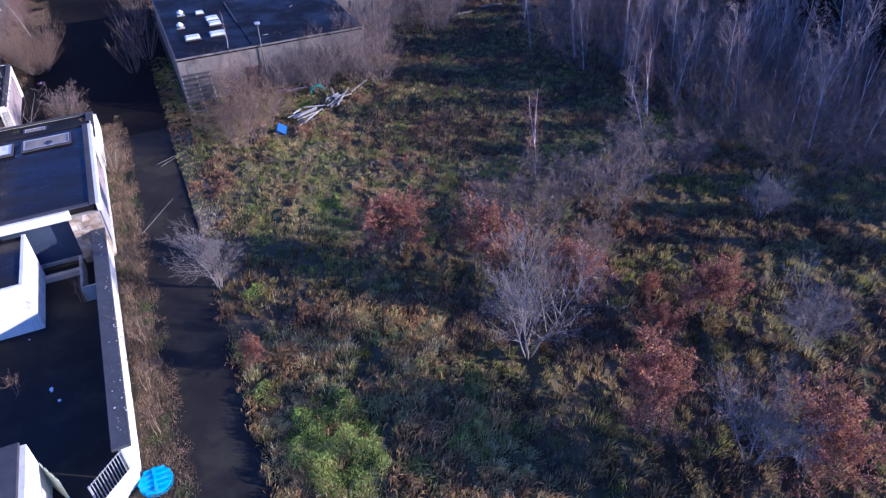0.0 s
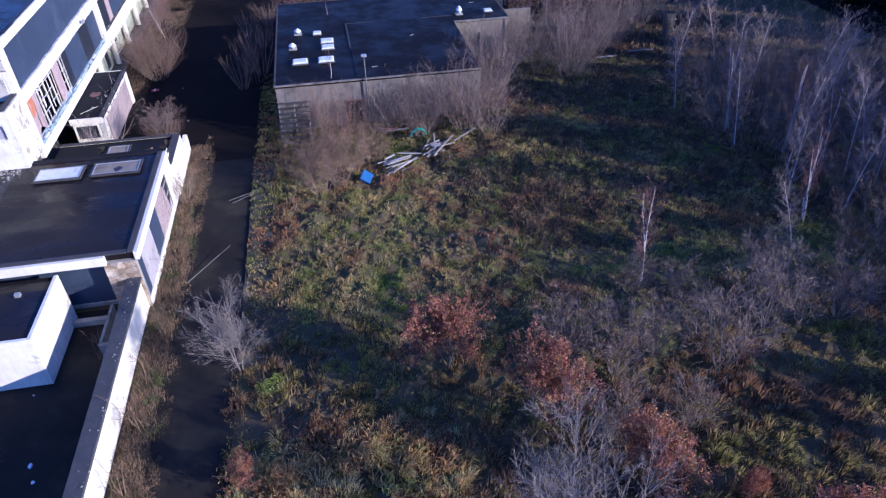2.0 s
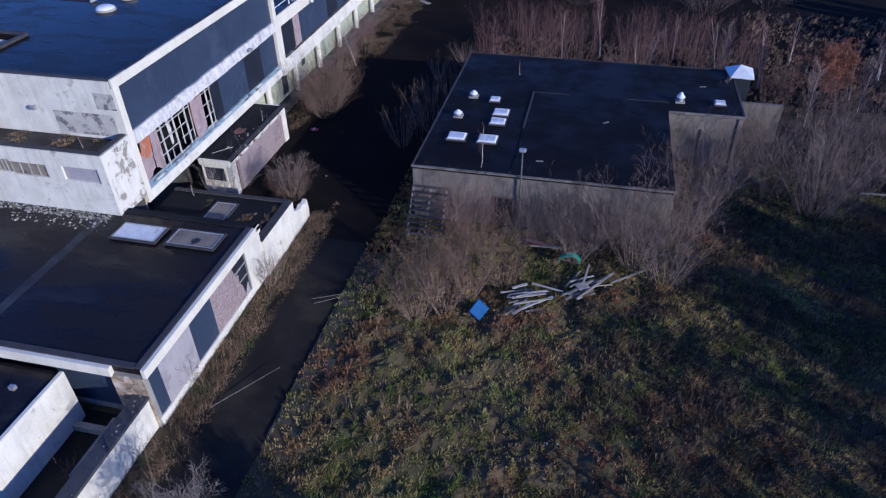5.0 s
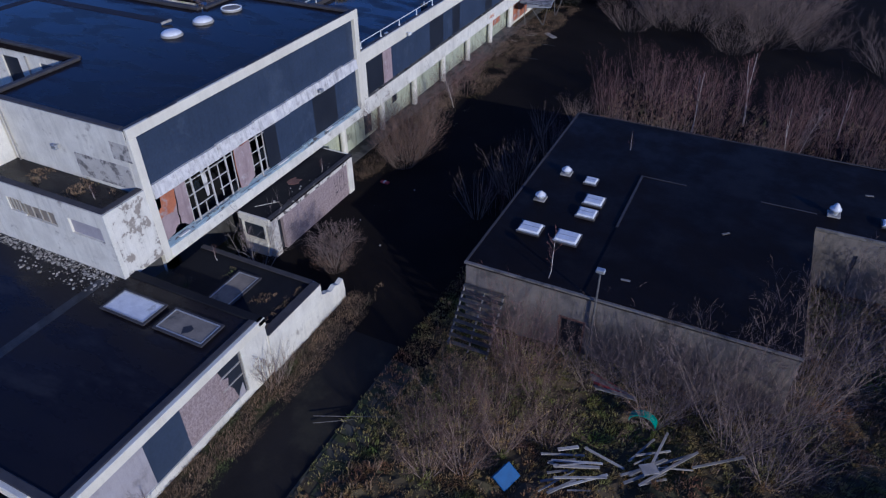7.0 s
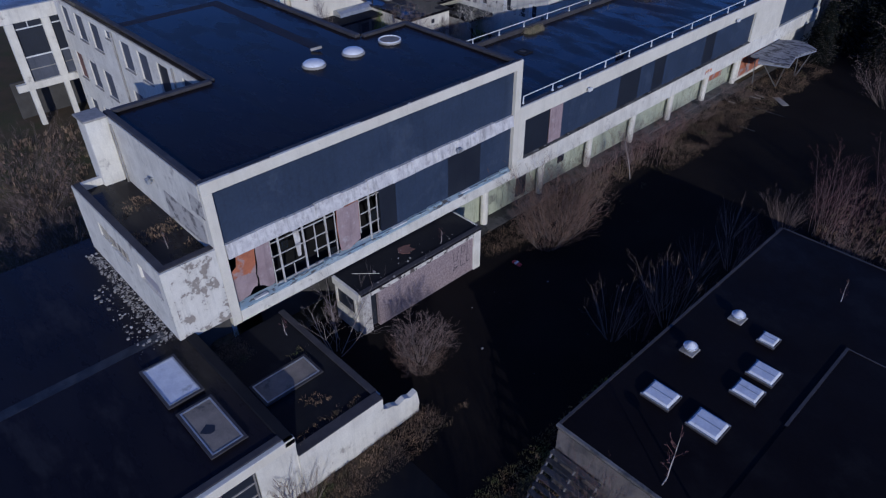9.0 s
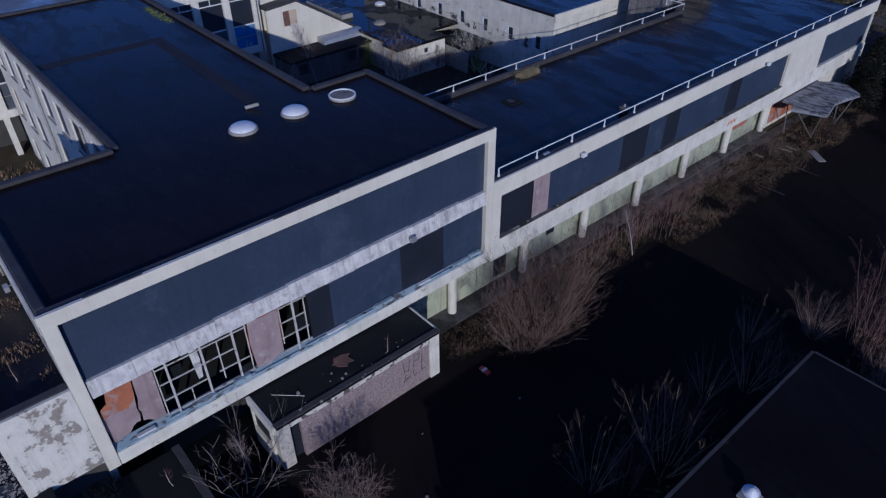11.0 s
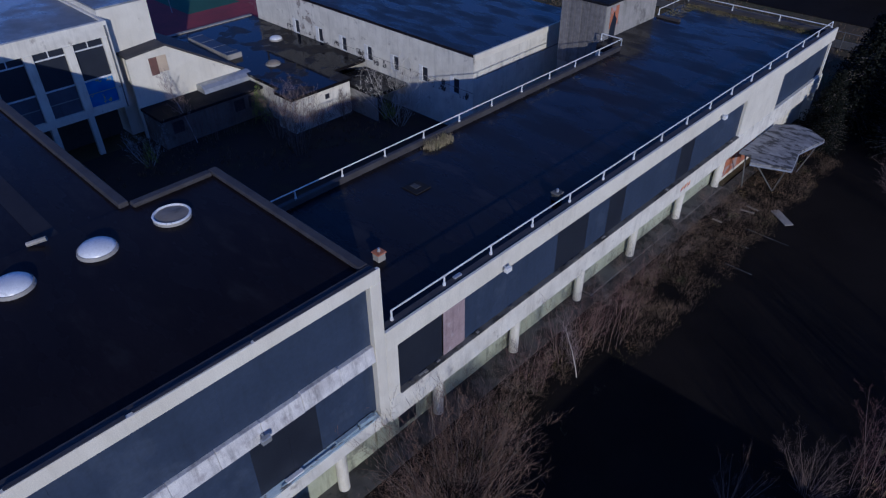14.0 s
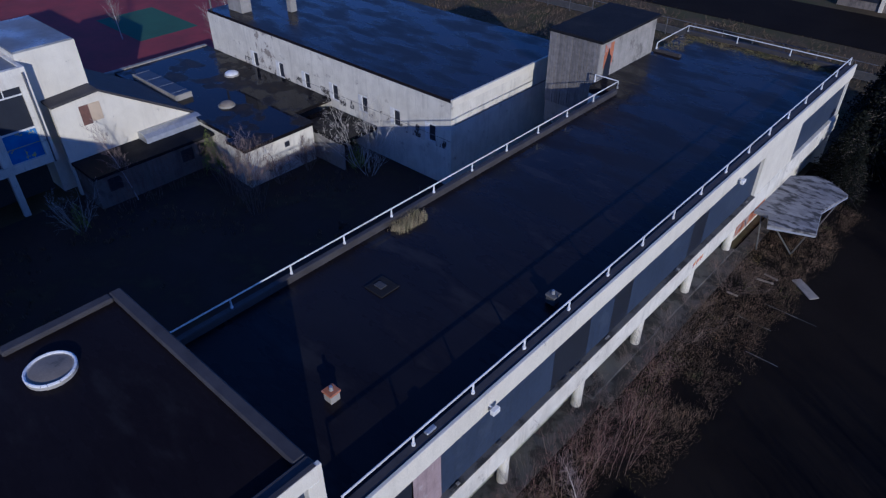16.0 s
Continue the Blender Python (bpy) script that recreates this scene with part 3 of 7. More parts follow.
# ---- projecting store under the hall ----
store = thing("lean_to_store", "flat-roofed pebble-dashed store with white concrete edges", "building", at=(-11, 58.4, 0))
SX = -10.08
boxes("roof", FELT_DRY, store, (-12.6, SX - 0.05, 54.4, 62.84, 2.42, 2.66), label="littered black felt roof")
boxes("felt_lip", FELT_EDGE, store, (SX - 0.26, SX + 0.03, 54.34, 62.9, 2.66, 2.73), label="dark felt lip along the roof edge", bevel=0.02)
boxes("felt_fold", FELT, store, (SX - 0.05, SX + 0.045, 54.36, 62.88, 2.56, 2.655), bevel=0.01)
boxes("edge", FLAKED_EDGE, store, (SX - 0.12, SX + 0.06, 54.95, 62.26, 2.34, 2.555), label="flaking white concrete edge", bevel=0.02)
boxes("edge", FASCIA, store, (-12.35, SX - 0.05, 54.22, 54.395, 2.26, 2.68), label="cream concrete edge beam", bevel=0.02)
boxes("edge", RENDER, store, (-12.3, SX - 0.05, 62.845, 62.95, 2.40, 2.68), bevel=0.02)
boxes("post", RENDER, store, (SX - 0.48, SX + 0.06, 62.28, 62.84, 0, 2.56), label="flaking white corner post", bevel=0.03)
boxes("post", surface("dashed_post", (0.56, 0.53, 0.48), (0.40, 0.375, 0.34), 5.0, 0.95, 0.9, (0.30, 0.27, 0.24), 0.58, 6.0, fine=20.0), store, (SX - 0.42, SX + 0.02, 54.36, 54.95, 0, 2.56), label="pale pebble-dashed corner post", bevel=0.03)
boxes("sill_wall", RENDER, store, (-12.2, SX - 0.44, 54.26, 54.46, 0, 0.95), label="stained white sill wall")
_w = boxes("window", BLACK_PANEL, store, (-12.1, SX - 0.5, 54.34, 54.38, 1.1, 2.12), label="dark window in a cream frame")
boxes("window_frame", FASCIA, _w, (-12.2, -12.08, 54.26, 54.44, 0.95, 2.26), (SX - 0.54, SX - 0.43, 54.26, 54.44, 0.95, 2.26), (-12.08, SX - 0.54, 54.24, 54.46, 0.95, 1.12), (-12.08, SX - 0.54, 54.26, 54.44, 2.12, 2.26))
boxes("wall", PEBBLE, store, (SX - 0.26, SX - 0.05, 55.45, 62.28, 0, 2.36), label="pink-brown pebble-dashed wall")
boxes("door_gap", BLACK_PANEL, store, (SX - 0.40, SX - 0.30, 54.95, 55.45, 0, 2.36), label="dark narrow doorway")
boxes("wall", CONCRETE, store, (-12.3, SX - 0.48, 62.6, 62.82, 0, 2.42))
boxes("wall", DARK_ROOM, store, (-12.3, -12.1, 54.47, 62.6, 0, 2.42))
for _pts in (((60.55, 1.75), (60.6, 1.2), (60.85, 1.15), (60.95, 1.8)), ((61.15, 1.2), (61.2, 1.95), (61.5, 1.85), (61.45, 1.55), (61.2, 1.5)), ((60.7, 0.95), (60.55, 0.55), (60.95, 0.75), (60.6, 0.7)), ((61.1, 1.05), (61.15, 0.6), (61.5, 0.65)), ((61.65, 1.75), (61.6, 0.7), (61.85, 0.72))):
    _bm = bmesh.new()
    for _a, _b in zip(_pts, _pts[1:]):
        rod(_bm, (SX - 0.045, _a[0] + 0.2, _a[1] + 0.15), (SX - 0.045, _b[0] + 0.2, _b[1] + 0.15), 0.02, None, 5)
    for _v in _bm.verts:
        _v.co.x = SX - 0.045 + (_v.co.x - SX + 0.045) * 0.08
    part("graffiti_mark", _bm, GRAFFITI, store)
_bm = bmesh.new()
rod(_bm, (-11.75, 55.1, 2.70), (-10.75, 56.1, 2.74), 0.014, 0.012, 5)
part("loose_plank", _bm, FASCIA, store, "pale stick on the roof")
_bm = bmesh.new()
prism(_bm, ((-11.8, 58.2), (-11.5, 58.02), (-11.25, 58.12), (-11.02, 58.42), (-11.2, 58.55), (-11.12, 58.85), (-11.5, 58.75), (-11.62, 58.95), (-11.78, 58.6)), 2.66, 2.70)
part("rusty_sheet", _bm, DOOR_BROWN, store, "rusty crumpled sheet on the roof")

# ---- low skylit block ----
low = thing("low_block", "single-storey flat-roofed school block with boarded windows", "building", at=(-13, 41, 0))
boxes("roof", FELT, low, (-23.0, -4.62, 36.1, 46.5, 3.2, 3.52), label="damp black felt flat roof")
boxes("roof_edge", FELT_EDGE, low, (-4.95, -4.62, 36.1, 46.5, 3.52, 3.62), (-23.0, -4.95, 36.05, 36.4, 3.52, 3.60), bevel=0.03)
boxes("roof_kerb", FELT_DRY, low, (-12.3, -4.4, 46.45, 46.92, 3.3, 3.60), label="felt-covered step between the roofs", bevel=0.04)
boxes("fascia", FASCIA, low, (-4.62, -4.40, 36.0, 46.9, 3.12, 3.60), (-23.0, -6.0, 35.85, 36.1, 3.05, 3.56), label="white painted fascia", bevel=0.02)
boxes("wall", RENDER, low, (-4.85, -4.55, 45.2, 46.93, 0, 3.1), (-4.85, -4.55, 36.1, 45.2, 0, 0.5), label="white rendered wall")
for _y0, _y1, _m, _l in ((36.15, 37.0, BLUE_PANEL, "dark blue sheeting"), (37.0, 39.6, MAUVE_BOARD, "mauve painted board"), (39.6, 41.55, BLUE_PANEL, ""), (41.55, 43.75, PEBBLE, "pink pebble-faced panel"), (43.75, 45.2, BLACK_PANEL, "dark broken window")):
    boxes("window_board", _m, low, (-4.80, -4.62, _y0, _y1 - 0.004, 0.5, 3.12), label=_l)
each("window_bar", TIMBER, low, (-4.62, -4.57, 43.8, 45.1, 1.62, 1.67), (-4.62, -4.57, 43.8, 45.1, 2.35, 2.40), (-4.62, -4.56, 45.08, 45.14, 0.5, 3.1))
plate("board_shard", ((43.74, 0.55), (44.55, 0.6), (44.4, 1.3), (44.15, 1.75), (44.25, 2.15), (43.95, 2.3), (43.74, 3.0)), -4.585, 0.03, PEBBLE, low, "broken edge of the pink panel")
plate("board_shard", ((44.5, 0.5), (45.0, 0.52), (44.95, 1.15), (44.75, 0.9)), -4.58, 0.03, MAUVE_BOARD, low)
boxes("glazed_wall", BLUE_PANEL, low, (-23.0, -6.2, 36.6, 36.8, 0.25, 3.05), label="dark blue sheeted window wall")
boxes("plinth", CONCRETE, low, (-23.0, -6.2, 36.5, 36.85, 0, 0.25), bevel=0.02)
_sc = boxes("stone_corner", CONCRETE, low, (-6.2, -4.6, 36.0, 36.25, 0, 3.12), label="crazy-paved stone corner panel")
_rs = random.Random(5)
_gx = [[-6.2 + 0.32 * i + (_rs.uniform(-0.09, 0.09) if 0 < i < 5 else 0) for i in range(6)] for _ in range(9)]
_gz = [[0.39 * j + (_rs.uniform(-0.10, 0.10) if 0 < j < 8 else 0) for _ in range(6)] for j in range(9)]
for _j in range(8):
    for _i in range(5):
        _c = [(_gx[_j + b][_i + a], _gz[_j + b][_i + a]) for a, b in ((0, 0), (1, 0), (1, 1), (0, 1))]
        _mx, _mz = sum(c[0] for c in _c) / 4, sum(c[1] for c in _c) / 4
        _c = [(_mx + (x - _mx) * 0.93, _mz + (z - _mz) * 0.93) for x, z in _c]
        _bm = bmesh.new()
        prism(_bm, _c, 0, 0.03 + 0.02 * _rs.random())
        bmesh.ops.transform(_bm, verts=_bm.verts, matrix=Matrix(((1, 0, 0, 0), (0, 0, -1, 36.004), (0, 1, 0, 0), (0, 0, 0, 1))))
        part("stone", _bm, STONE, _sc)
# thin strip of paler colour laid on the roof felt
boxes("felt_seam", surface("pale_strip", (0.045, 0.046, 0.050), (0.022, 0.023, 0.027), 0.9, 0.55, 0.3, (0.011, 0.0115, 0.015), 0.50, 1.1, soft3=0.10), low, (-13.5, -12.95, 37.6, 45.9, 3.521, 3.528), label="pale strip across the felt")
boxes("lower_roof", FELT_DRY, low, (-12.2, -4.75, 46.9, 51.0, 2.05, 2.28), label="lower black felt roof with moss")
boxes("wall", RENDER, low, (-4.75, -4.45, 46.93, 51.1, 0, 2.36), label="white rendered parapet wall")
boxes("parapet_cap", FELT_EDGE, low, (-4.95, -4.43, 46.93, 51.12, 2.36, 2.42), label="dark felt parapet cap", bevel=0.02)
boxes("wall", RENDER, low, (-12.2, -4.75, 51.0, 51.2, 0, 2.34))
boxes("parapet_cap", FELT_EDGE, low, (-12.2, -4.96, 50.9, 51.22, 2.34, 2.40), bevel=0.02)
_bm = bmesh.new()
prism(_bm, ((0, 0), (1.95, 0), (2.0, 0.6), (1.88, 1.36), (1.5, 1.26), (1.2, 1.42), (0.8, 1.3), (0.5, 1.5), (0.25, 1.55), (0, 1.72)), 0, 0.28)
bmesh.ops.transform(_bm, verts=_bm.verts, matrix=Matrix(((0, 0, 1, -4.73), (1, 0, 0, 51.1), (0, 1, 0, 0), (0, 0, 0, 1))))
part("broken_wall_end", _bm, RENDER, low, "broken low white wall end")


def skylight(x0, x1, y0, y1, z, parent, pane, label):
    k = boxes("skylight", FELT_EDGE, parent, (x0, x1, y0, y1, z, z + 0.10), label=label, bevel=0.02)
    bm = bmesh.new()
    prism(bm, ((x0 + 0.12, y0 + 0.1), (x1 - 0.12, y0 + 0.1), (x1 - 0.12, y1 - 0.1), (x0 + 0.12, y1 - 0.1)), z + 0.09, z + 0.13)
    part("pane", bm, pane, k)
    for name, mat, a, b, top in (("rim", FELT_EDGE, -0.05, 0.06, 0.15), ("glazing_bead", ZINC, 0.06, 0.12, 0.16)):
        boxes(name, mat, k, (x0 + a, x1 - a, y0 + a, y0 + b, z + 0.08, z + top), (x0 + a, x1 - a, y1 - b, y1 - a, z + 0.08, z + top), (x0 + a, x0 + b, y0 + b, y1 - b, z + 0.08, z + top), (x1 - b, x1 - a, y0 + b, y1 - b, z + 0.08, z + top))


skylight(-11.56, -8.95, 44.12, 45.55, 3.52, low, FROSTED, "white frosted skylight")
skylight(-8.4, -5.66, 44.2, 45.6, 3.52, low, DIRTY_PANE, "dirty broken skylight")
skylight(-8.85, -7.48, 47.4, 50.15, 2.28, low, DIRTY_PANE, "dirty skylight on the lower roof")
_bm = bmesh.new()
for _i in range(7):
    _a = 2 * math.pi * _i / 7
    _bm.verts.new((-6.9 + (0.22 + 0.12 * (_i % 2)) * math.cos(_a), 44.7 + (0.16 + 0.08 * (_i % 3)) * math.sin(_a), 3.655))
_bm.faces.new(list(_bm.verts))
part("broken_hole", _bm, BLACK_PANEL, low, "dark hole in the skylight pane")

# white flat-roofed store in the service yard
hut = thing("white_store", "white rendered flat-roofed store in the yard", "building", at=(-12, 33.7, 0))
boxes("wall", RENDER, hut, (-20.0, -8.35, 31.2, 35.84, 0, 2.72), label="smooth white rendered walls", bevel=0.02)
boxes("roof", FELT, hut, (-19.9, -8.55, 31.4, 35.84, 2.72, 2.80), label="dark felt roof")
boxes("parapet", RENDER, hut, (-8.55, -8.35, 31.2, 35.84, 2.72, 2.90), (-20.0, -8.55, 31.2, 31.4, 2.72, 2.90), bevel=0.02)
boxes("roof_vent", ZINC, hut, (-10.0, -9.75, 34.5, 34.7, 2.80, 2.98))

# yard wall with wide coping
yard_wall = thing("yard_wall", "white rendered yard wall with wide dark mossy coping", "wall", at=(-4.9, 28, 0))
boxes("wall", RENDER, yard_wall, (-5.15, -4.75, 20.0, 35.98, 0, 1.9))
boxes("coping", COPING, yard_wall, (-5.35, -4.62, 19.95, 35.98, 1.9, 2.05), label="dark mossy concrete coping", bevel=0.02)
trough = thing("yard_trough", "low concrete trough wall beside the yard wall", "planter", at=(-6.0, 33.8, 0))
boxes("side", CONCRETE, trough, (-6.35, -6.2, 32.4, 35.4, 0, 0.95), bevel=0.02)
boxes("end", CONCRETE, trough, (-6.2, -5.2, 32.4, 32.55, 0, 0.95), bevel=0.02)
step = thing("yard_step", "long low concrete ledge in the yard", "step", at=(-7, 35, 0))
boxes("ledge", CONCRETE, step, (-8.45, -6.4, 35.0, 35.3, 0, 0.35), bevel=0.02)
shed = thing("yard_shed", "low white shed with a mossy roof in the yard", "shed", at=(-10, 19, 0))
boxes("wall", RENDER, shed, (-13.0, -8.1, 15.0, 21.1, 0, 2.7))
boxes("roof", FELT_EDGE, shed, (-13.2, -8.3, 14.8, 21.2, 2.7, 2.85), label="mossy felt roof", bevel=0.03)

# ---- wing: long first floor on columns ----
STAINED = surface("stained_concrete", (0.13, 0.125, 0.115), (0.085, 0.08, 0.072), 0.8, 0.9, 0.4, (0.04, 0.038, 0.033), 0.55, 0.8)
wing = thing("school_wing", "long derelict first-floor school wing on round white columns", "building", at=(-17, 91, 0))
WY = 112.8
boxes("roof", FELT, wing, (-22.2, FX - 0.45, 68.36, WY, 6.45, 6.80), label="ponded black felt flat roof")
boxes("parapet", FELT_EDGE, wing, (FX - 0.45, FX - 0.06, 68.36, WY, 6.45, 7.36), (-22.5, -22.2, 68.36, 99.6, 6.3, 7.1), (-24.2, -22.2, 107.9, 108.2, 6.3, 7.0), (-24.2, FX - 0.45, WY, WY + 0.3, 6.3, 7.1), label="dark felt-covered parapet", bevel=0.04)
boxes("roof", FELT, wing, (-24.2, -22.2, 99.6, WY, 6.3, 6.80))
boxes("fascia", FASCIA, wing, (FX - 0.06, FX + 0.08, 68.36, WY + 0.3, 6.45, 7.40), label="cream painted concrete fascia", bevel=0.02)
boxes("beam", RENDER, wing, (FX - 0.4, FX + 0.08, 68.36, WY + 0.3, 2.62, 3.86), label="stained white concrete edge beam", bevel=0.03)
boxes("corner_post", FASCIA, wing, (FX - 0.4, FX + 0.06, 68.36, 68.95, 3.86, 6.45), bevel=0.02)
boxes("stair_wall", FASCIA, wing, (FX - 0.3, FX + 0.04, 98.5, 104.1, 3.86, 6.45), label="white rendered stair wall")
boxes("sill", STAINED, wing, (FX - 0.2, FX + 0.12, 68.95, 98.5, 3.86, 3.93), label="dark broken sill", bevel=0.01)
_rs = random.Random(12)
for _i in range(19):
    _y = 69.2 + 29.0 * _rs.random()
    boxes("sill_fragment", STAINED if _i % 3 else CONCRETE, wing, (FX - 0.05, FX + 0.105 - 0.1 * _rs.random(), _y, _y + _rs.uniform(0.08, 0.4), 3.931, 3.95 + 0.03 * _rs.random()))
for _y0, _y1, _m, _l in ((68.95, 71.45, BLACK_PANEL, "black sheeting"), (72.75, 76.6, BLUE_PANEL, "dark blue sheeting"), (76.6, 79.1, BLUE_PANEL, ""), (79.1, 81.6, BLACK_PANEL, "black sheeting"), (81.6, 83.4, BLUE_PANEL, ""), (83.4, 84.9, BLACK_PANEL, ""), (84.9, 90.6, BLUE_PANEL, ""), (90.6, 92.2, BLACK_PANEL, ""), (92.2, 98.5, BLUE_PANEL, ""), (104.1, WY, BLUE_PANEL, "")):
    boxes("sheeting", _m, wing, (FX - 0.30, FX - 0.13, _y0, _y1 - 0.004, 3.9, 6.45), label=_l)
plate("board", ((71.5, 3.7), (72.0, 3.62), (72.75, 3.95), (72.72, 6.42), (71.48, 6.45)), FX - 0.08, 0.03, PINK_BOARD, wing, "faded pink plywood board")
boxes("ground_floor_wall", PALE_GREEN, wing, (-13.55, -13.35, 68.36, 98.6, 0, 2.62), label="pale green panelled ground-floor wall")
boxes("ground_floor_wall", RENDER, wing, (-13.2, -13.0, 98.6, WY, 0, 2.62))
boxes("slab", CONCRETE, wing, (-22.2, FX - 0.4, 68.36, WY, 2.62, 3.0))
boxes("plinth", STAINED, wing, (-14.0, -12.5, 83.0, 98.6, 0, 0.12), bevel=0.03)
tagged(boxes("path", surface("worn_path", (0.11, 0.105, 0.095), (0.07, 0.066, 0.06), 0.8, 0.9, 0.4, (0.035, 0.033, 0.028), 0.52, 0.7), None, (-14.0, -12.05, 64.0, 83.0, -0.1, 0.03), (-12.5, -11.75, 83.0, 108.0, -0.1, 0.03)), "grey worn concrete path along the wing", "path", kind="structure")
boxes("wall", RENDER, wing, (-22.4, -22.2, 68.36, 99.6, 0, 6.3))
each("wall", RENDER, wing, (-24.2, -22.2, 99.6, 99.8, 0, 6.3), (-24.2, FX, WY + 0.0, WY + 0.2, 0, 6.3))
boxes("wall", RENDER, wing, (-24.2, -24.0, 99.8, WY, 0, 6.3))
for _i, _y in enumerate((66.2, 71.6, 76.9, 82.3, 87.6, 93.0, 98.3)):
    _bm = bmesh.new()
    rod(_bm, (-12.95, _y, 0.0), (-12.95, _y, 2.8), 0.24, 0.24, 16)
    part("column", _bm, RENDER, hall if _y < 68 else wing, "round white painted column")
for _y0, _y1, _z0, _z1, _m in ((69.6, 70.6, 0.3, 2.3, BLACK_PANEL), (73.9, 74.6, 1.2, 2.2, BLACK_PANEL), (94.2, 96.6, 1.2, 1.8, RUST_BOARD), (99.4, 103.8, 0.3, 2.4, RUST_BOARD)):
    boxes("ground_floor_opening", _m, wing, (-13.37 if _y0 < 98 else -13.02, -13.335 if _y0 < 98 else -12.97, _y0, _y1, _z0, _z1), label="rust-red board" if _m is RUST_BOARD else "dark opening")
for _i in range(8):
    boxes("graffiti_mark", ORANGE_PAINT if _i % 3 else RED_PAINT, wing, (FX + 0.081, FX + 0.089, 91.3 + 0.14 * _i, 91.39 + 0.14 * _i, 3.0 + 0.08 * (_i % 3), 3.25 + 0.09 * (_i % 2)))
floodlight("floodlight", (FX + 0.08, 74.9, 6.75), wing, WHITE_METAL)
floodlight("floodlight", (FX + 0.08, 94.6, 6.75), wing, WHITE_METAL)


def railing(name, points, z, gap, label):
    """A low white rail along a polyline of (x, y)."""
    r = thing(name, label, "railing", at=(points[0][0], points[0][1], z))
    bm = bmesh.new()
    h = 0.47
    for p, q in zip(points, points[1:]):
        rod(bm, (*p, z + h), (*q, z + h), 0.035, None, 6)
    part("rail", bm, WHITE_METAL, r)
    for p, q in zip(points, points[1:]):
        d = Vector(q) - Vector(p)
        n = max(1, round(d.length / gap))
        for i in range(n + 1):
            c = Vector(p) + d * i / n
            bm = bmesh.new()
            rod(bm, (c.x, c.y, z), (c.x, c.y, z + h), 0.04, None, 6)
            rod(bm, (c.x, c.y, z), (c.x, c.y, z + 0.12), 0.07, None, 6)
            part("post", bm, WHITE_METAL, r)


railing("roof_railing", ((-12.72, 69.05), (-12.72, WY)), 7.34, 2.75, "low white tubular railing along the wing roof")
railing("roof_railing", ((-22.35, 69.0), (-22.35, 99.8), (-24.0, 99.8)), 7.05, 2.75, "low white tubular railing along the courtyard edge")
railing("roof_railing", ((-24.0, 107.9), (-24.0, WY), (-12.72, WY)), 7.0, 3.6, "low white tubular railing at the wing's end")


def roof_pot(at, s, label, top, base=CONCRETE):
    k = thing("roof_vent", label, "vent", at=at)
    x, y, z = at
    boxes("base", base, k, (x - s, x + s, y - s, y + s, z, z + s * 1.8), bevel=0.03)
    boxes("cap", top, k, (x - s * 1.2, x + s * 1.2, y - s * 1.2, y + s * 1.2, z + s * 1.8, z + s * 2.2), bevel=0.03)
    bm = bmesh.new()
    rod(bm, (x, y, z + s * 2.2), (x, y, z + s * 3.0), s * 0.4, s * 0.3, 8)
    part("pipe", bm, ZINC, k)


roof_pot((-16.3, 71.6, 6.8), 0.20, "small brick roof vent with a rusty cap", RUST_BOARD)
roof_pot((-13.75, 80.5, 6.8), 0.2, "small mossy brick roof vent with a pipe", STAINED, COPING)
boxes("fallen_lamp", ZINC, None, (-12.80, -12.62, 72.3, 72.72, 7.36, 7.45), bevel=0.03)
tagged(bpy.data.objects["fallen_lamp"], "fallen white lamp housing on the parapet", "lamp")

hatch = thing("roof_hatch", "low dark felt-covered square roof hatch", "hatch", at=(-19.3, 76.7, 6.8))
boxes("kerb", FELT_DRY, hatch, (-19.8, -18.8, 76.2, 77.2, 6.8, 6.86), bevel=0.02)
boxes("lid", COPING, hatch, (-19.6, -19.15, 76.5, 76.85, 6.86, 6.90), bevel=0.02)
# rooftop stair hut
roof_hut = thing("roof_hut", "grey timber-clad stair hut with a torn door on the roof", "hut", at=(-26, 103.5, 6.8))
boxes("body", CONCRETE, roof_hut, (-28.0, -24.2, 100.4, 107.6, 3.0, 9.3), label="weathered grey walls")
for _i in range(19):
    boxes("plank", CLADDING, roof_hut, (-28.0 + 0.2 * _i, -27.82 + 0.2 * _i, 100.3 - 0.012 * (_i % 3), 100.4, 4.5, 9.3))
boxes("roof", FELT_DRY, roof_hut, (-28.1, -24.0, 100.2, 107.8, 9.3, 9.48), bevel=0.03)
boxes("door_board", RUST_BOARD, roof_hut, (-24.21, -24.17, 100.95, 102.0, 7.5, 9.05), label="torn orange board")
_bm = bmesh.new()
prism(_bm, ((101.0, 6.85), (101.75, 6.85), (101.8, 8.1), (101.55, 8.35), (101.42, 8.75), (101.28, 8.3), (101.05, 7.7)), 0, 0.02)
bmesh.ops.transform(_bm, verts=_bm.verts, matrix=Matrix(((0, 0, 1, -24.165), (1, 0, 0, 0), (0, 1, 0, 0), (0, 0, 0, 1))))
part("doorway", _bm, BLACK_PANEL, roof_hut, "dark torn opening")

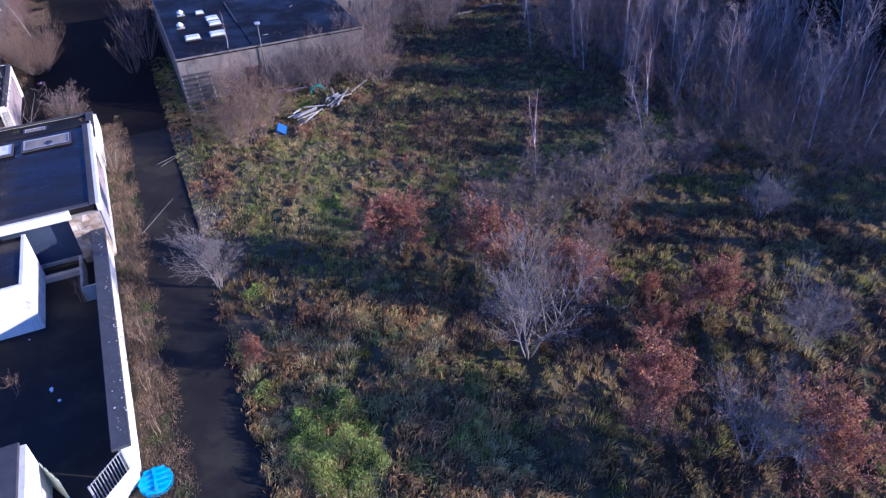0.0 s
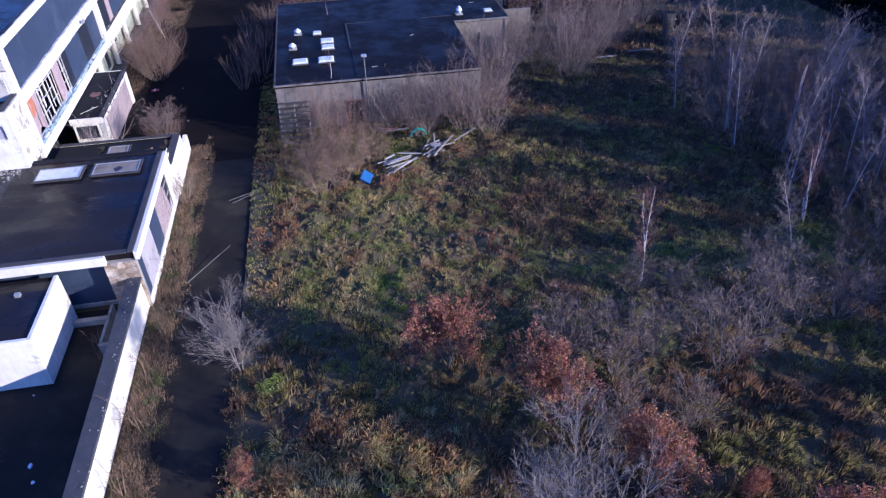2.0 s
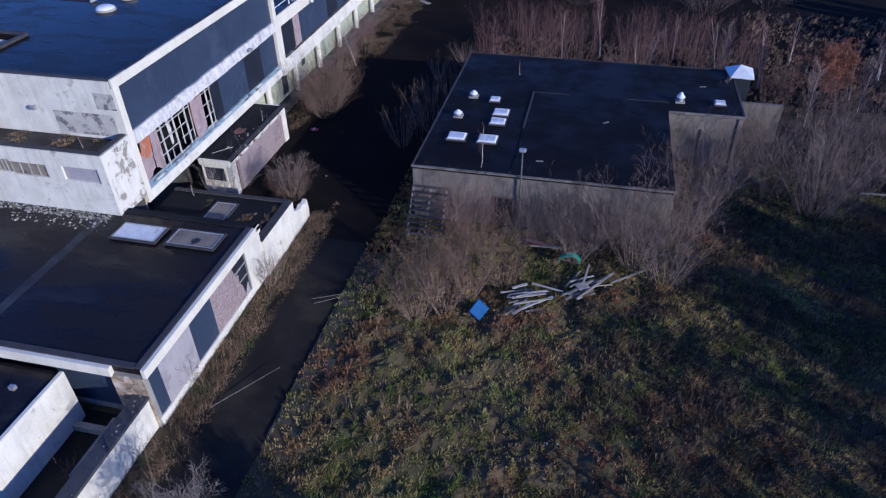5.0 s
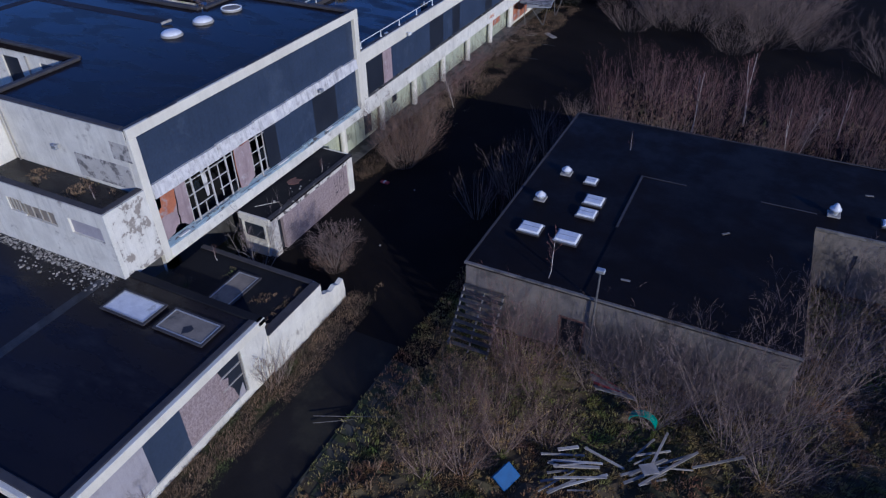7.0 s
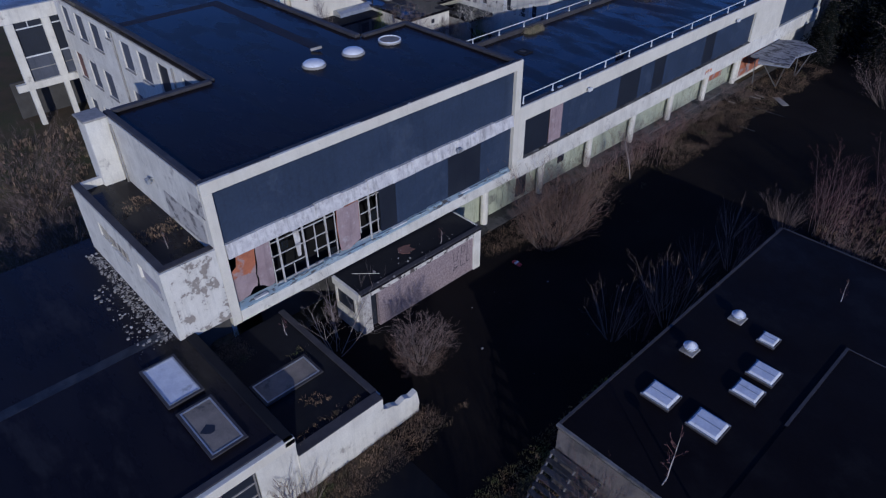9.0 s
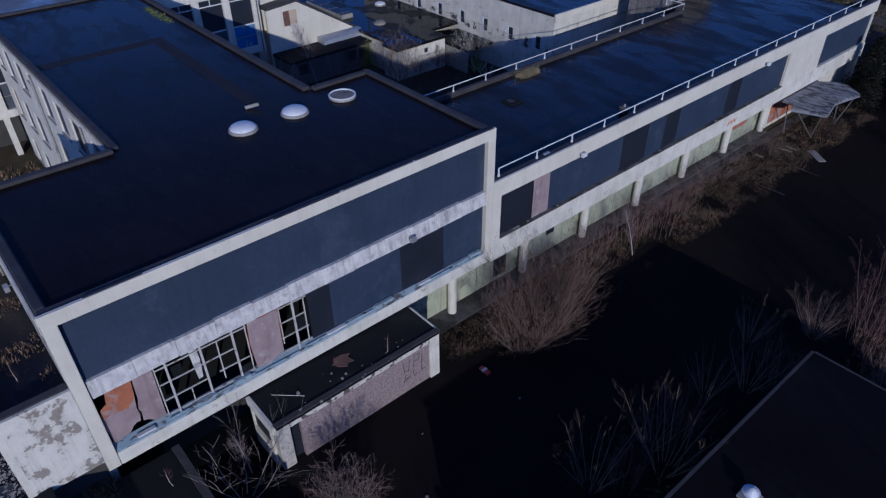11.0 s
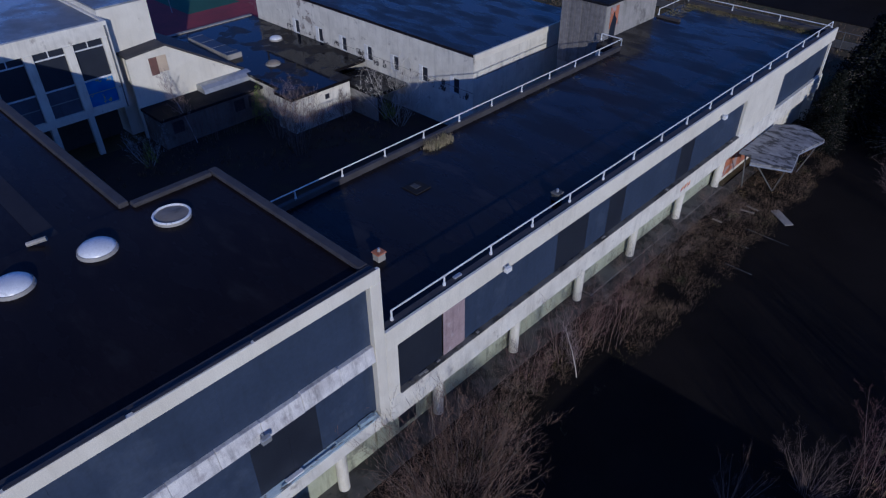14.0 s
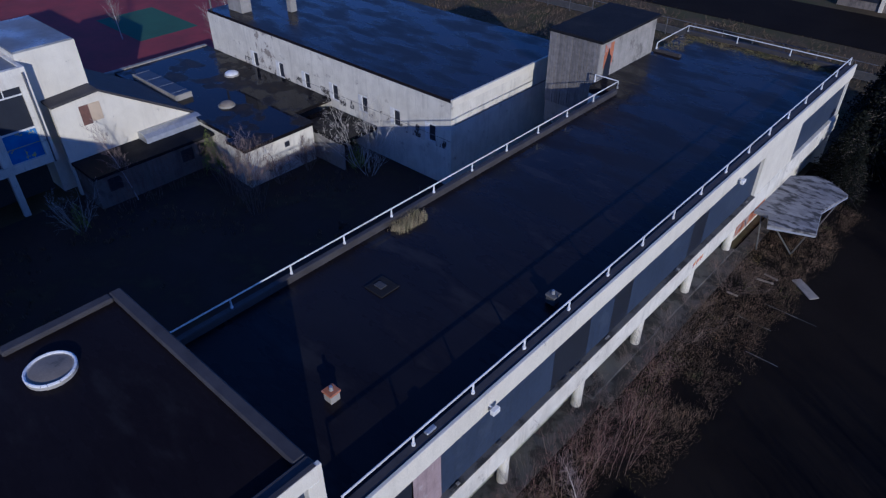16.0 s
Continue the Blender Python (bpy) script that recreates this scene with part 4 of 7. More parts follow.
# broken entrance canopy beside the wing
cano = thing("entrance_canopy", "grey felt entrance canopy broken on steel props", "canopy", at=(-10.6, 101.5, 0))
_bm = bmesh.new()
prism(_bm, ((-12.3, 99.4), (-11.5, 99.4), (-11.15, 98.4), (-8.84, 99.3), (-9.38, 101.8), (-8.8, 104.7), (-9.96, 105.4), (-10.9, 105.7), (-12.2, 104.8)), 2.42, 2.62)
for _v in _bm.verts:
    _v.co.z += 0.05 * math.sin(_v.co.x * 1.7) + 0.01 * (_v.co.y - 101)
part("deck", _bm, surface("worn_canopy_felt", (0.30, 0.30, 0.31), (0.17, 0.17, 0.18), 0.9, 0.7, 0.4, (0.045, 0.044, 0.045), 0.53, 1.1, soft3=0.06, stretch=(1.0, 2.2, 1.0)), cano, "worn grey felt deck")
for _x, _y, _fx, _fy in ((-9.2, 99.6, -9.9, 100.6), (-10.9, 98.7, -9.9, 100.5), (-9.0, 104.5, -9.7, 104.0), (-10.4, 105.2, -9.8, 104.1), (-11.9, 99.5, -11.6, 99.6)):
    _bm = bmesh.new()
    rod(_bm, (_x, _y, 2.5), (_fx, _fy, 0), 0.045, None, 6)
    part("prop", _bm, STEEL, cano, "bent steel prop")
for _p0, _p1 in (((-11.15, 98.42, 2.36), (-8.86, 99.3, 2.38)), ((-8.86, 99.3, 2.38), (-9.4, 101.8, 2.42)), ((-9.4, 101.8, 2.42), (-8.82, 104.7, 2.44))):
    _bm = bmesh.new()
    rod(_bm, _p0, _p1, 0.07, None, 4)
    part("edge_angle", _bm, ZINC, cano, "pale steel edge angle")

# ---- west block: three storeys behind the hall ----
west = thing("west_block", "three-storey white classroom block with smashed windows", "building", at=(-33, 59, 0))
boxes("roof", FELT_HALL, west, (-46.8, -22.3, 54.5, 64.5, 9.7, 10.08), label="ponded felt flat roof")
boxes("roof_edge", FELT_EDGE, west, (-46.9, -22.3, 54.4, 54.75, 10.08, 10.24), (-46.9, -22.3, 64.2, 64.6, 10.08, 10.30), (-46.9, -46.55, 54.75, 64.2, 10.08, 10.24), label="felt-covered upstand", bevel=0.04)
boxes("roof_ridge", surface("worn_felt_ridge", (0.030, 0.026, 0.028), (0.022, 0.019, 0.021), 0.6, 0.7, 0.3, gloss=0.2), west, (-35.5, -34.75, 54.75, 62.0, 10.08, 10.10), (-34.75, -22.3, 61.25, 62.0, 10.08, 10.10), label="low felt ridge")
SLATE_BOARD = surface("slate_board", (0.085, 0.092, 0.12), (0.062, 0.068, 0.092), 1.0, 0.7, 0.1, streak=0.3)
_cols = [(-45.5, -44.2), (-42.9, -41.35), (-40.1, -38.5), (-37.1, -36.2), (-34.8, -33.3), (-32.1, -30.6), (-29.3, -27.8), (-25.9, -24.4)]
_prev = -46.9
for _n, (_x0, _x1) in enumerate(_cols + [(-22.3, -22.3)]):
    boxes("wall_pier", RENDER, west, (_prev, _x0, 54.4, 54.7, 0, 9.7))
    if _x1 > _x0:
        _rows = ((8.9, 9.45),) if _n == 3 else ((0.22, 2.05), (3.82, 5.85), (7.42, 9.32))
        _z = 0.0
        for _k, (_a, _b) in enumerate(_rows):
            boxes("wall_spandrel", RENDER, west, (_x0, _x1, 54.4, 54.7, _z, _a))
            _w = boxes("window", (SLATE_BOARD, SLATE_BOARD, DOOR_BROWN)[(_k * 2 + _n) % 5 % 3] if _n != 6 else BLACK_PANEL, west, (_x0, _x1, 54.50, 54.54, _a, _b), label="boarded window")
            boxes("window_sill", CONCRETE, _w, (_x0 - 0.05, _x1 + 0.05, 54.33, 54.40, _a - 0.08, _a))
            _z = _b
        boxes("wall_spandrel", RENDER, west, (_x0, _x1, 54.4, 54.7, _z, 9.7))
    _prev = _x1
boxes("wall", RENDER, west, (-46.9, -22.3, 64.3, 64.58, 0, 9.7))
boxes("wall", RENDER, west, (-46.9, -46.6, 54.7, 64.3, 0, 9.7))
for _x in (-35.8, -26.9):
    _bm = bmesh.new()
    rod(_bm, (_x, 54.3, 0), (_x, 54.3, 9.6), 0.06, None, 6)
    part("downpipe", _bm, CONCRETE, west, "grey downpipe")

# ---- far classroom block with tall windows ----
far = thing("classroom_block", "white three-storey classroom block with tall broken windows", "building", at=(-55, 66, 0))
boxes("roof", PALE_ROOF, far, (-64, -47.9, 50, 74.5, 8.7, 9.0), label="pale wet flat roof")
boxes("fascia", RENDER, far, (-47.9, -47.6, 50, 74.7, 8.1, 9.15), (-64, -47.9, 74.5, 74.7, 3.1, 9.15))
boxes("end_pier", RENDER, far, (-47.9, -47.55, 74.1, 74.7, 3.1, 8.1), bevel=0.02)
boxes("floor_edge", RENDER, far, (-47.9, -47.5, 50, 74.7, 3.0, 3.55), label="white rendered floor edge")
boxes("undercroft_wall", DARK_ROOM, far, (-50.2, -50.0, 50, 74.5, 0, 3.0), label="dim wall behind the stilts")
_y = 74.1
for _i in range(9):
    _a = _y - 2.0
    boxes("pier", RENDER, far, (-47.9, -47.5, _a - 0.6, _a, 3.55, 8.1), bevel=0.02)
    boxes("stilt", RENDER, far, (-47.95, -47.6, _a - 0.5, _a - 0.1, 0, 3.0), bevel=0.02)
    _w = boxes("window", BLACK_PANEL, far, (-47.80, -47.76, _a, _y, 5.4, 8.1), label="tall broken window")
    each("window_bar", WHITE_METAL, _w, (-47.76, -47.68, _a, _y, 7.55, 7.63), (-47.76, -47.68, _a, _y, 5.4, 5.5), (-47.76, -47.70, _a + 0.96, _a + 1.02, 7.63, 8.1))
    boxes("panel", MURAL if _i == 0 else SLATE_BOARD, far, (-47.78, -47.74, _a, _y, 3.55, 5.4), label="painted blue panel" if _i == 0 else "slate blue panel")
    each("panel_bar", CONCRETE, far, (-47.74, -47.70, _a, _y, 4.45, 4.51))
    _y -= 2.6
_bm = bmesh.new()
rod(_bm, (-47.42, 74.45, 3.0), (-47.42, 74.45, 8.9), 0.05, None, 6)
part("downpipe", _bm, STEEL, far, "dark downpipe")
boxes("end_bay", FASCIA, far, (-56, -49.0, 74.71, 78.4, 0, 9.5), label="white rendered end bay")
boxes("end_bay_roof", PALE_ROOF, far, (-55.8, -49.1, 74.75, 78.3, 9.5, 9.6))

# ---- courtyard kitchens: low roofs and a gable ----
FELT_POND = surface("ponded_felt", (0.0085, 0.008, 0.0105), (0.012, 0.011, 0.013), 0.35, 0.05, 0.03, (0.028, 0.021, 0.015), 0.60, 0.45, fine=7.0, rough2=0.5, soft3=0.05, gloss=0.13, wet=(0.48, 0.56))
court = thing("kitchen_block", "low flat-roofed courtyard block with domes and puddles", "building", at=(-48, 87, 0))
boxes("roof", FELT_POND, court, (-59.0, -42.0, 84.0, 92.6, 2.7, 2.95), (-42.0, -39.8, 83.4, 89.2, 2.7, 2.95), label="ponded felt flat roof")
boxes("wall", RENDER, court, (-42.0, -39.9, 83.5, 83.7, 0, 2.7), label="white rendered wall")
boxes("wall", RENDER, court, (-40.1, -39.9, 83.7, 89.1, 0, 2.7), label="white rendered wall")
boxes("wall", RENDER, court, (-58.9, -42.0, 84.1, 84.3, 0, 2.7))
boxes("lower_roof", FELT_POND, court, (-42.0, -37.0, 89.3, 92.6, 2.0, 2.3), label="lower ponded felt roof")
boxes("lower_wall", CONCRETE, court, (-42.0, -37.1, 89.35, 89.55, 0, 2.0))
boxes("edge", CONCRETE, court, (-59.4, -59.0, 80.0, 92.6, 0, 3.05), bevel=0.03)
boxes("wall_vent", BLACK_PANEL, court, (-39.9, -39.88, 86.6, 87.0, 1.9, 2.3))
dome(-46.7, 86.6, 2.95, 0.55, court, DIRTY_PANE)
dome(-51.5, 90.2, 2.95, 0.55, court, FROSTED)
_bm = bmesh.new()
for _p in ((-47.6, 75.25, 0), (-47.6, 84.2, 0), (-47.6, 84.2, 2.9), (-47.6, 78.3, 6.45), (-47.6, 75.25, 6.2)):
    _bm.verts.new(_p)
_f = _bm.faces.new(list(_bm.verts))
_g = bmesh.ops.extrude_face_region(_bm, geom=[_f])
bmesh.ops.translate(_bm, verts=[v for v in _g["geom"] if isinstance(v, bmesh.types.BMVert)], vec=(-0.3, 0, 0))
part("gable_wall", _bm, FASCIA, court, "white rendered gable wall")
_bm = bmesh.new()
prism(_bm, ((75.25, 6.22), (75.25, 6.38), (78.3, 6.63), (84.4, 3.0), (84.4, 2.84), (78.3, 6.47)), 0, 8.0)
bmesh.ops.transform(_bm, verts=_bm.verts, matrix=Matrix(((0, 0, -1, -47.52), (1, 0, 0, 0), (0, 1, 0, 0), (0, 0, 0, 1))))
part("pitched_roof", _bm, FELT_EDGE, court, "sloping felt roof")
boxes("gable_window", DOOR_BROWN, court, (-47.62, -47.57, 76.85, 77.45, 4.55, 5.85), label="dark brown window opening")
boxes("gable_board", surface("cream_board", (0.58, 0.47, 0.32), (0.50, 0.40, 0.27), 1.0, 0.8, 0.1), court, (-47.62, -47.57, 77.45, 78.2, 4.65, 5.85), label="pale window board")
_w = boxes("rooflight", BLUE_PANEL, court, (-56.5, -50.2, 84.5, 85.8, 2.95, 3.35), label="blue-glazed patent rooflight", bevel=0.03)
each("glazing_bar", ZINC, _w, *[(-56.4 + 0.62 * _i, -56.385 + 0.62 * _i, 84.5, 85.8, 3.35, 3.37) for _i in (0, 3, 6, 9)])
each("rooflight_rim", CONCRETE, _w, (-56.6, -50.1, 84.42, 84.5, 2.95, 3.38), (-50.2, -50.08, 84.5, 85.8, 2.95, 3.38))
_bm = bmesh.new()
prism(_bm, [(-47.1 + 0.75 * math.cos(math.pi * _i / 6), 2.45 + 0.62 * math.sin(math.pi * _i / 6)) for _i in range(7)], 80.0, 84.4)
bmesh.ops.transform(_bm, verts=_bm.verts, matrix=Matrix(((1, 0, 0, 0), (0, 0, 1, 0), (0, 1, 0, 0), (0, 0, 0, 1))))
part("barrel_light", _bm, ZINC, court, "grey glazed barrel rooflight")
boxes("lean_to", GREY_RENDER, court, (-47.6, -44.8, 75.4, 83.9, 0, 2.25))
boxes("lean_to_roof", FELT_DRY, court, (-47.6, -44.5, 75.3, 84.0, 2.25, 2.45))
each("lean_to_window", BLACK_PANEL, court, *[(-44.81, -44.78, 76.2 + 1.3 * _i, 77.1 + 1.3 * _i, 1.0, 1.9) for _i in (0, 4, 5)])

# ---- white block across the courtyard ----
wb = thing("gymnasium", "white rendered gymnasium with small broken windows and dark flat roof", "building", at=(-44, 98, 0))
CRACKED = surface("cracked_plaster", (0.64, 0.61, 0.53), (0.52, 0.49, 0.42), 1.2, 0.95, 0.5, (0.06, 0.055, 0.05), 0.56, 2.4, soft3=0.02, streak=0.4)
_prev = -58.0
for _x in (-51.7, -48.25, -44.95, -41.65, -38.4, -35.1, -31.75, None):
    _a = -29.9 if _x is None else _x - 0.5
    boxes("wall_pier", FLAKING if -53 < _prev < -48 else RENDER, wb, (_prev, _a, 92.7, 93.0, 0, 6.1))
    if _x is not None:
        each("wall_spandrel", RENDER, wb, (_a, _a + 0.95, 92.7, 93.0, 0, 2.9), (_a, _a + 0.95, 92.7, 93.0, 4.2, 6.1))
        _w = boxes("window", BLACK_PANEL, wb, (_a, _a + 0.95, 92.74, 92.78, 2.9, 4.2), label="small dark broken window")
        # the wide white left piece paints the sunlit reveal as a board
        boxes("window_frame", WHITE_METAL, _w, (_a + 0.01, _a + 0.40, 92.67, 92.74, 2.92, 4.19), (_a + 0.40, _a + 0.95, 92.69, 92.74, 4.1, 4.19), (_a + 0.40, _a + 0.95, 92.66, 92.74, 2.90, 2.98))
        _wr = 0.25 + 0.35 * ((_x * 7) % 1)
        each("cracked_plaster", CRACKED, wb, (_a - 0.7 - _wr, _a - 0.02, 92.694, 92.71, 2.75, 3.2 + _wr), (_a + 0.97, _a + 1.4 + _wr, 92.694, 92.71, 2.72, 3.3), label="cracked dirty plaster")
        _prev = _a + 0.95
each("wall", RENDER, wb, (-30.2, -29.9, 93.0, 106.0, 0, 6.1), (-58.0, -57.7, 93.0, 106.0, 0, 6.1))
boxes("roof", FELT, wb, (-57.9, -29.95, 92.75, 106.0, 6.1, 6.32), label="ponded dark felt roof")
boxes("roof_edge", FASCIA, wb, (-29.95, -29.8, 92.7, 106.0, 5.9, 6.36), label="cream roof edge")
boxes("conduit", CONCRETE, wb, (-45.5, -29.9, 92.66, 92.69, 3.42, 3.45), label="thin grey conduit")
boxes("rail_line", CONCRETE, wb, (-29.9, -29.84, 93.0, 106.0, 4.5, 4.58))
boxes("vent_stack", CONCRETE, wb, (-56.6, -54.6, 94.0, 95.0, 6.32, 8.4), bevel=0.03)
boxes("vent_stack", CONCRETE, wb, (-52.4, -51.8, 97.0, 97.6, 6.32, 7.6), bevel=0.03)
_bm = bmesh.new()
rod(_bm, (-58.1, 93.2, 3.0), (-58.1, 93.2, 9.5), 0.09, None, 8)
part("soil_pipe", _bm, STEEL, wb)

# ---- outbuilding across the lane ----
out = thing("outbuilding", "grey rendered flat-roofed outbuilding with rooflights", "building", at=(10, 63, 0))
boxes("wall", GREY_RENDER, out, (2.15, 7.2, 54.35, 54.6, 0, 3.55), (8.3, 17.4, 54.35, 54.6, 0, 3.55), (7.2, 8.3, 54.35, 54.6, 2.1, 3.55), label="stained grey rendered wall")
each("wall", GREY_RENDER, out, (2.15, 2.4, 54.6, 73.2, 0, 3.55), (2.4, 22.35, 72.95, 73.2, 0, 3.55), (17.15, 17.4, 54.6, 65.0, 0, 3.55))
each("wall", GREY_RENDER, out, (17.15, 22.35, 65.0, 65.25, 0, 3.55), (22.1, 22.35, 65.25, 72.95, 0, 3.55), label="pale grey rendered wall")
boxes("doorway", BLACK_PANEL, out, (7.2, 8.3, 54.50, 54.54, 0, 2.1), label="dark doorway")
boxes("door_frame", DOOR_BROWN, out, (7.1, 7.2, 54.3, 54.45, 0, 2.2), (8.3, 8.4, 54.3, 54.45, 0, 2.2), (7.2, 8.3, 54.3, 54.45, 2.1, 2.2))
boxes("roof", FELT_DULL, out, (2.2, 8.1, 54.4, 73.1, 3.55, 3.78), (8.1, 17.4, 66.2, 73.1, 3.55, 3.78), (17.4, 22.3, 65.05, 73.1, 3.55, 3.76), label="black felt flat roof")
boxes("raised_roof", FELT_DULL, out, (8.1, 17.4, 54.4, 66.2, 3.55, 3.84), label="raised black felt roof")
each("roof_trim", surface("dull_trim", (0.20, 0.185, 0.165), (0.12, 0.11, 0.10), 1.5, 0.8, 0.3, (0.07, 0.065, 0.06), 0.58, 1.2), out, (2.08, 17.45, 54.28, 54.42, 3.70, 3.80), (17.46, 22.42, 64.92, 65.04, 3.62, 3.78), label="thin pale roof trim")
each("roof_trim", FELT_EDGE, out, (2.08, 2.2, 54.42, 73.1, 3.66, 3.81), (8.02, 8.14, 60.4, 66.26, 3.78, 3.87), (8.14, 10.6, 66.2, 66.26, 3.78, 3.86), (14.6, 17.42, 66.2, 66.27, 3.78, 3.86), (22.3, 22.42, 65.04, 73.1, 3.66, 3.79), (2.2, 22.3, 73.1, 73.2, 3.66, 3.80), label="felt-covered roof trim")
boxes("yard_wall", GREY_RENDER, out, (22.36, 25.7, 69.2, 69.45, 0, 2.95), label="grey yard wall joined to the outbuilding")


def rooflight(x, y, z, w, d, parent):
    """A low glazed box: kerb, shallow lid and a rim round it."""
    k = boxes("rooflight", FELT_EDGE, parent, (x - w - 0.05, x + w + 0.05, y - d - 0.05, y + d + 0.05, z, z + 0.12), label="white box rooflight", bevel=0.02)
    bm = bmesh.new()
    prism(bm, ((x - w, y - d), (x + w, y - d), (x + w, y + d), (x - w, y + d)), z + 0.12, z + 0.24)
    for v in bm.verts:
        if v.co.z > z + 0.2:
            v.co.x, v.co.y = x + (v.co.x - x) * 0.86, y + (v.co.y - y) * 0.86
    part("pane", bm, FROSTED, k, bevel=0.015)
    each("rim", ZINC, k, (x - w - 0.04, x + w + 0.04, y - d - 0.04, y - d, z + 0.10, z + 0.16), (x - w - 0.04, x + w + 0.04, y + d, y + d + 0.04, z + 0.10, z + 0.16))
    boxes("ridge", ZINC, k, (x - w * 0.85, x + w * 0.85, y - 0.015, y + 0.015, z + 0.238, z + 0.252))


for _x, _y, _w, _d in ((4.05, 58.3, 0.58, 0.46), (6.05, 58.3, 0.60, 0.50), (6.3, 60.9, 0.50, 0.42), (6.3, 62.3, 0.52, 0.46), (5.55, 64.3, 0.34, 0.32), (20.9, 66.65, 0.36, 0.32)):
    rooflight(_x, _y, 3.78, _w, _d, out)


def cowl(x, y, z, r, parent, tall=1.0):
    """A mushroom vent: plinth, drum, brim and cap."""
    k = boxes("vent_cowl", CONCRETE, parent, (x - r * 1.2, x + r * 1.2, y - r * 1.2, y + r * 1.2, z, z + r * 0.35), label="round white vent cowl", bevel=0.02)
    for name, z0, z1, r0, r1 in (("drum", 0.35, 1.0, 0.72, 0.72), ("brim", 1.0, 1.14, 1.12, 1.12), ("cap", 1.14, 1.75, 0.95, 0.42), ("cap_top", 1.75, 1.9, 0.42, 0.12)):
        bm = bmesh.new()
        rod(bm, (x, y, z + r * (0.35 + (z0 - 0.35) * tall)), (x, y, z + r * (0.35 + (z1 - 0.35) * tall)), r * r0, r * r1, 16)
        part(name, bm, ZINC if name == "drum" else FROSTED, k)


cowl(3.95, 64.7, 3.78, 0.27, out)
cowl(3.5, 61.4, 3.78, 0.27, out)
cowl(18.25, 66.65, 3.76, 0.27, out, 1.55)
# white hipped cap over a dark upstand at the block's back corner
_cap = boxes("roof_cap", BLACK_PANEL, out, (22.36, 23.6, 71.65, 73.1, 0.0, 3.9), label="dark upstand beneath a white cap")
_bm = bmesh.new()
_q = [_bm.verts.new((x, y, z)) for z in (3.90, 3.97) for x, y in ((21.85, 73.35), (22.08, 71.35), (23.72, 71.25), (23.9, 73.45))]
_top = _bm.verts.new((22.78, 72.35, 4.6))
_bm.faces.new(_q[3::-1])
for _i in range(4):
    _j = (_i + 1) % 4
    _bm.faces.new((_q[_i], _q[_j], _q[4 + _j], _q[4 + _i]))
    _bm.faces.new((_q[4 + _i], _q[4 + _j], _top))
bmesh.ops.recalc_face_normals(_bm, faces=_bm.faces)
part("cap_sheet", _bm, FROSTED, _cap, "white pyramid roof cap")
_bm = bmesh.new()
rod(_bm, (22.1, 71.42, 3.7), (22.1, 71.42, 3.92), 0.04, None, 6)
part("cap_post", _bm, ZINC, _cap)
# downpipe and dark crack on the end block's front
each("downpipe", BLACK_PANEL, out, (19.72, 19.80, 64.93, 65.0, 0.3, 2.6), (22.0, 22.06, 64.93, 65.0, 0.0, 3.6), label="dark downpipe")
for _x, _y, _a in ((20.0, 69.6, 0.2), (13.3, 62.2, 0.7), (9.6, 56.2, 0.1)):
    _bm = bmesh.new()
    box(_bm, -0.22, 0.22, -0.06, 0.06, 0, 0.03)
    bmesh.ops.transform(_bm, verts=_bm.verts, matrix=pose(_x, _y, 3.845 if _x < 17 else 3.765, 0, 0, math.degrees(_a)))
    tagged(part("roof_scrap", _bm, CLADDING), "small pale scrap lying on the roof felt", "litter", "scraps on the roof")
lamp = thing("wall_lamp_post", "tall grey lamp post beside the outbuilding wall", "lamp", at=(8.75, 54.15, 0))
_bm = bmesh.new()
rod(_bm, (8.75, 54.15, 0), (8.75, 54.15, 5.5), 0.06, 0.045, 8)
part("post", _bm, STEEL, lamp)
boxes("lamp_head", ZINC, lamp, (8.55, 8.95, 54.0, 54.3, 5.5, 5.68), bevel=0.04)

# slatted lean-to at the outbuilding's corner
# slat timber, darker than CLADDING
DARK_SLAT = surface("dark_timber_slat", (0.085, 0.078, 0.072), (0.05, 0.046, 0.043), 3.0, 0.9, 0.3, per_object=0.3)
slats = thing("slatted_lean_to", "dark slatted timber lean-to against the outbuilding", "lean-to", at=(3.2, 53.2, 0))
for _i in range(9):
    _k = _i / 8
    boxes("slat", DARK_SLAT, slats, (2.15, 4.4, 52.1 + 1.9 * _k, 52.32 + 1.9 * _k, 0.25 + 2.2 * _k, 0.31 + 2.2 * _k))
for _x in (2.2, 3.3, 4.3):
    _bm = bmesh.new()
    rod(_bm, (_x, 52.1, 0.0), (_x, 54.2, 2.5), 0.05, None, 4)
    part("rafter", _bm, CLADDING, slats)
# ---- vegetation ----


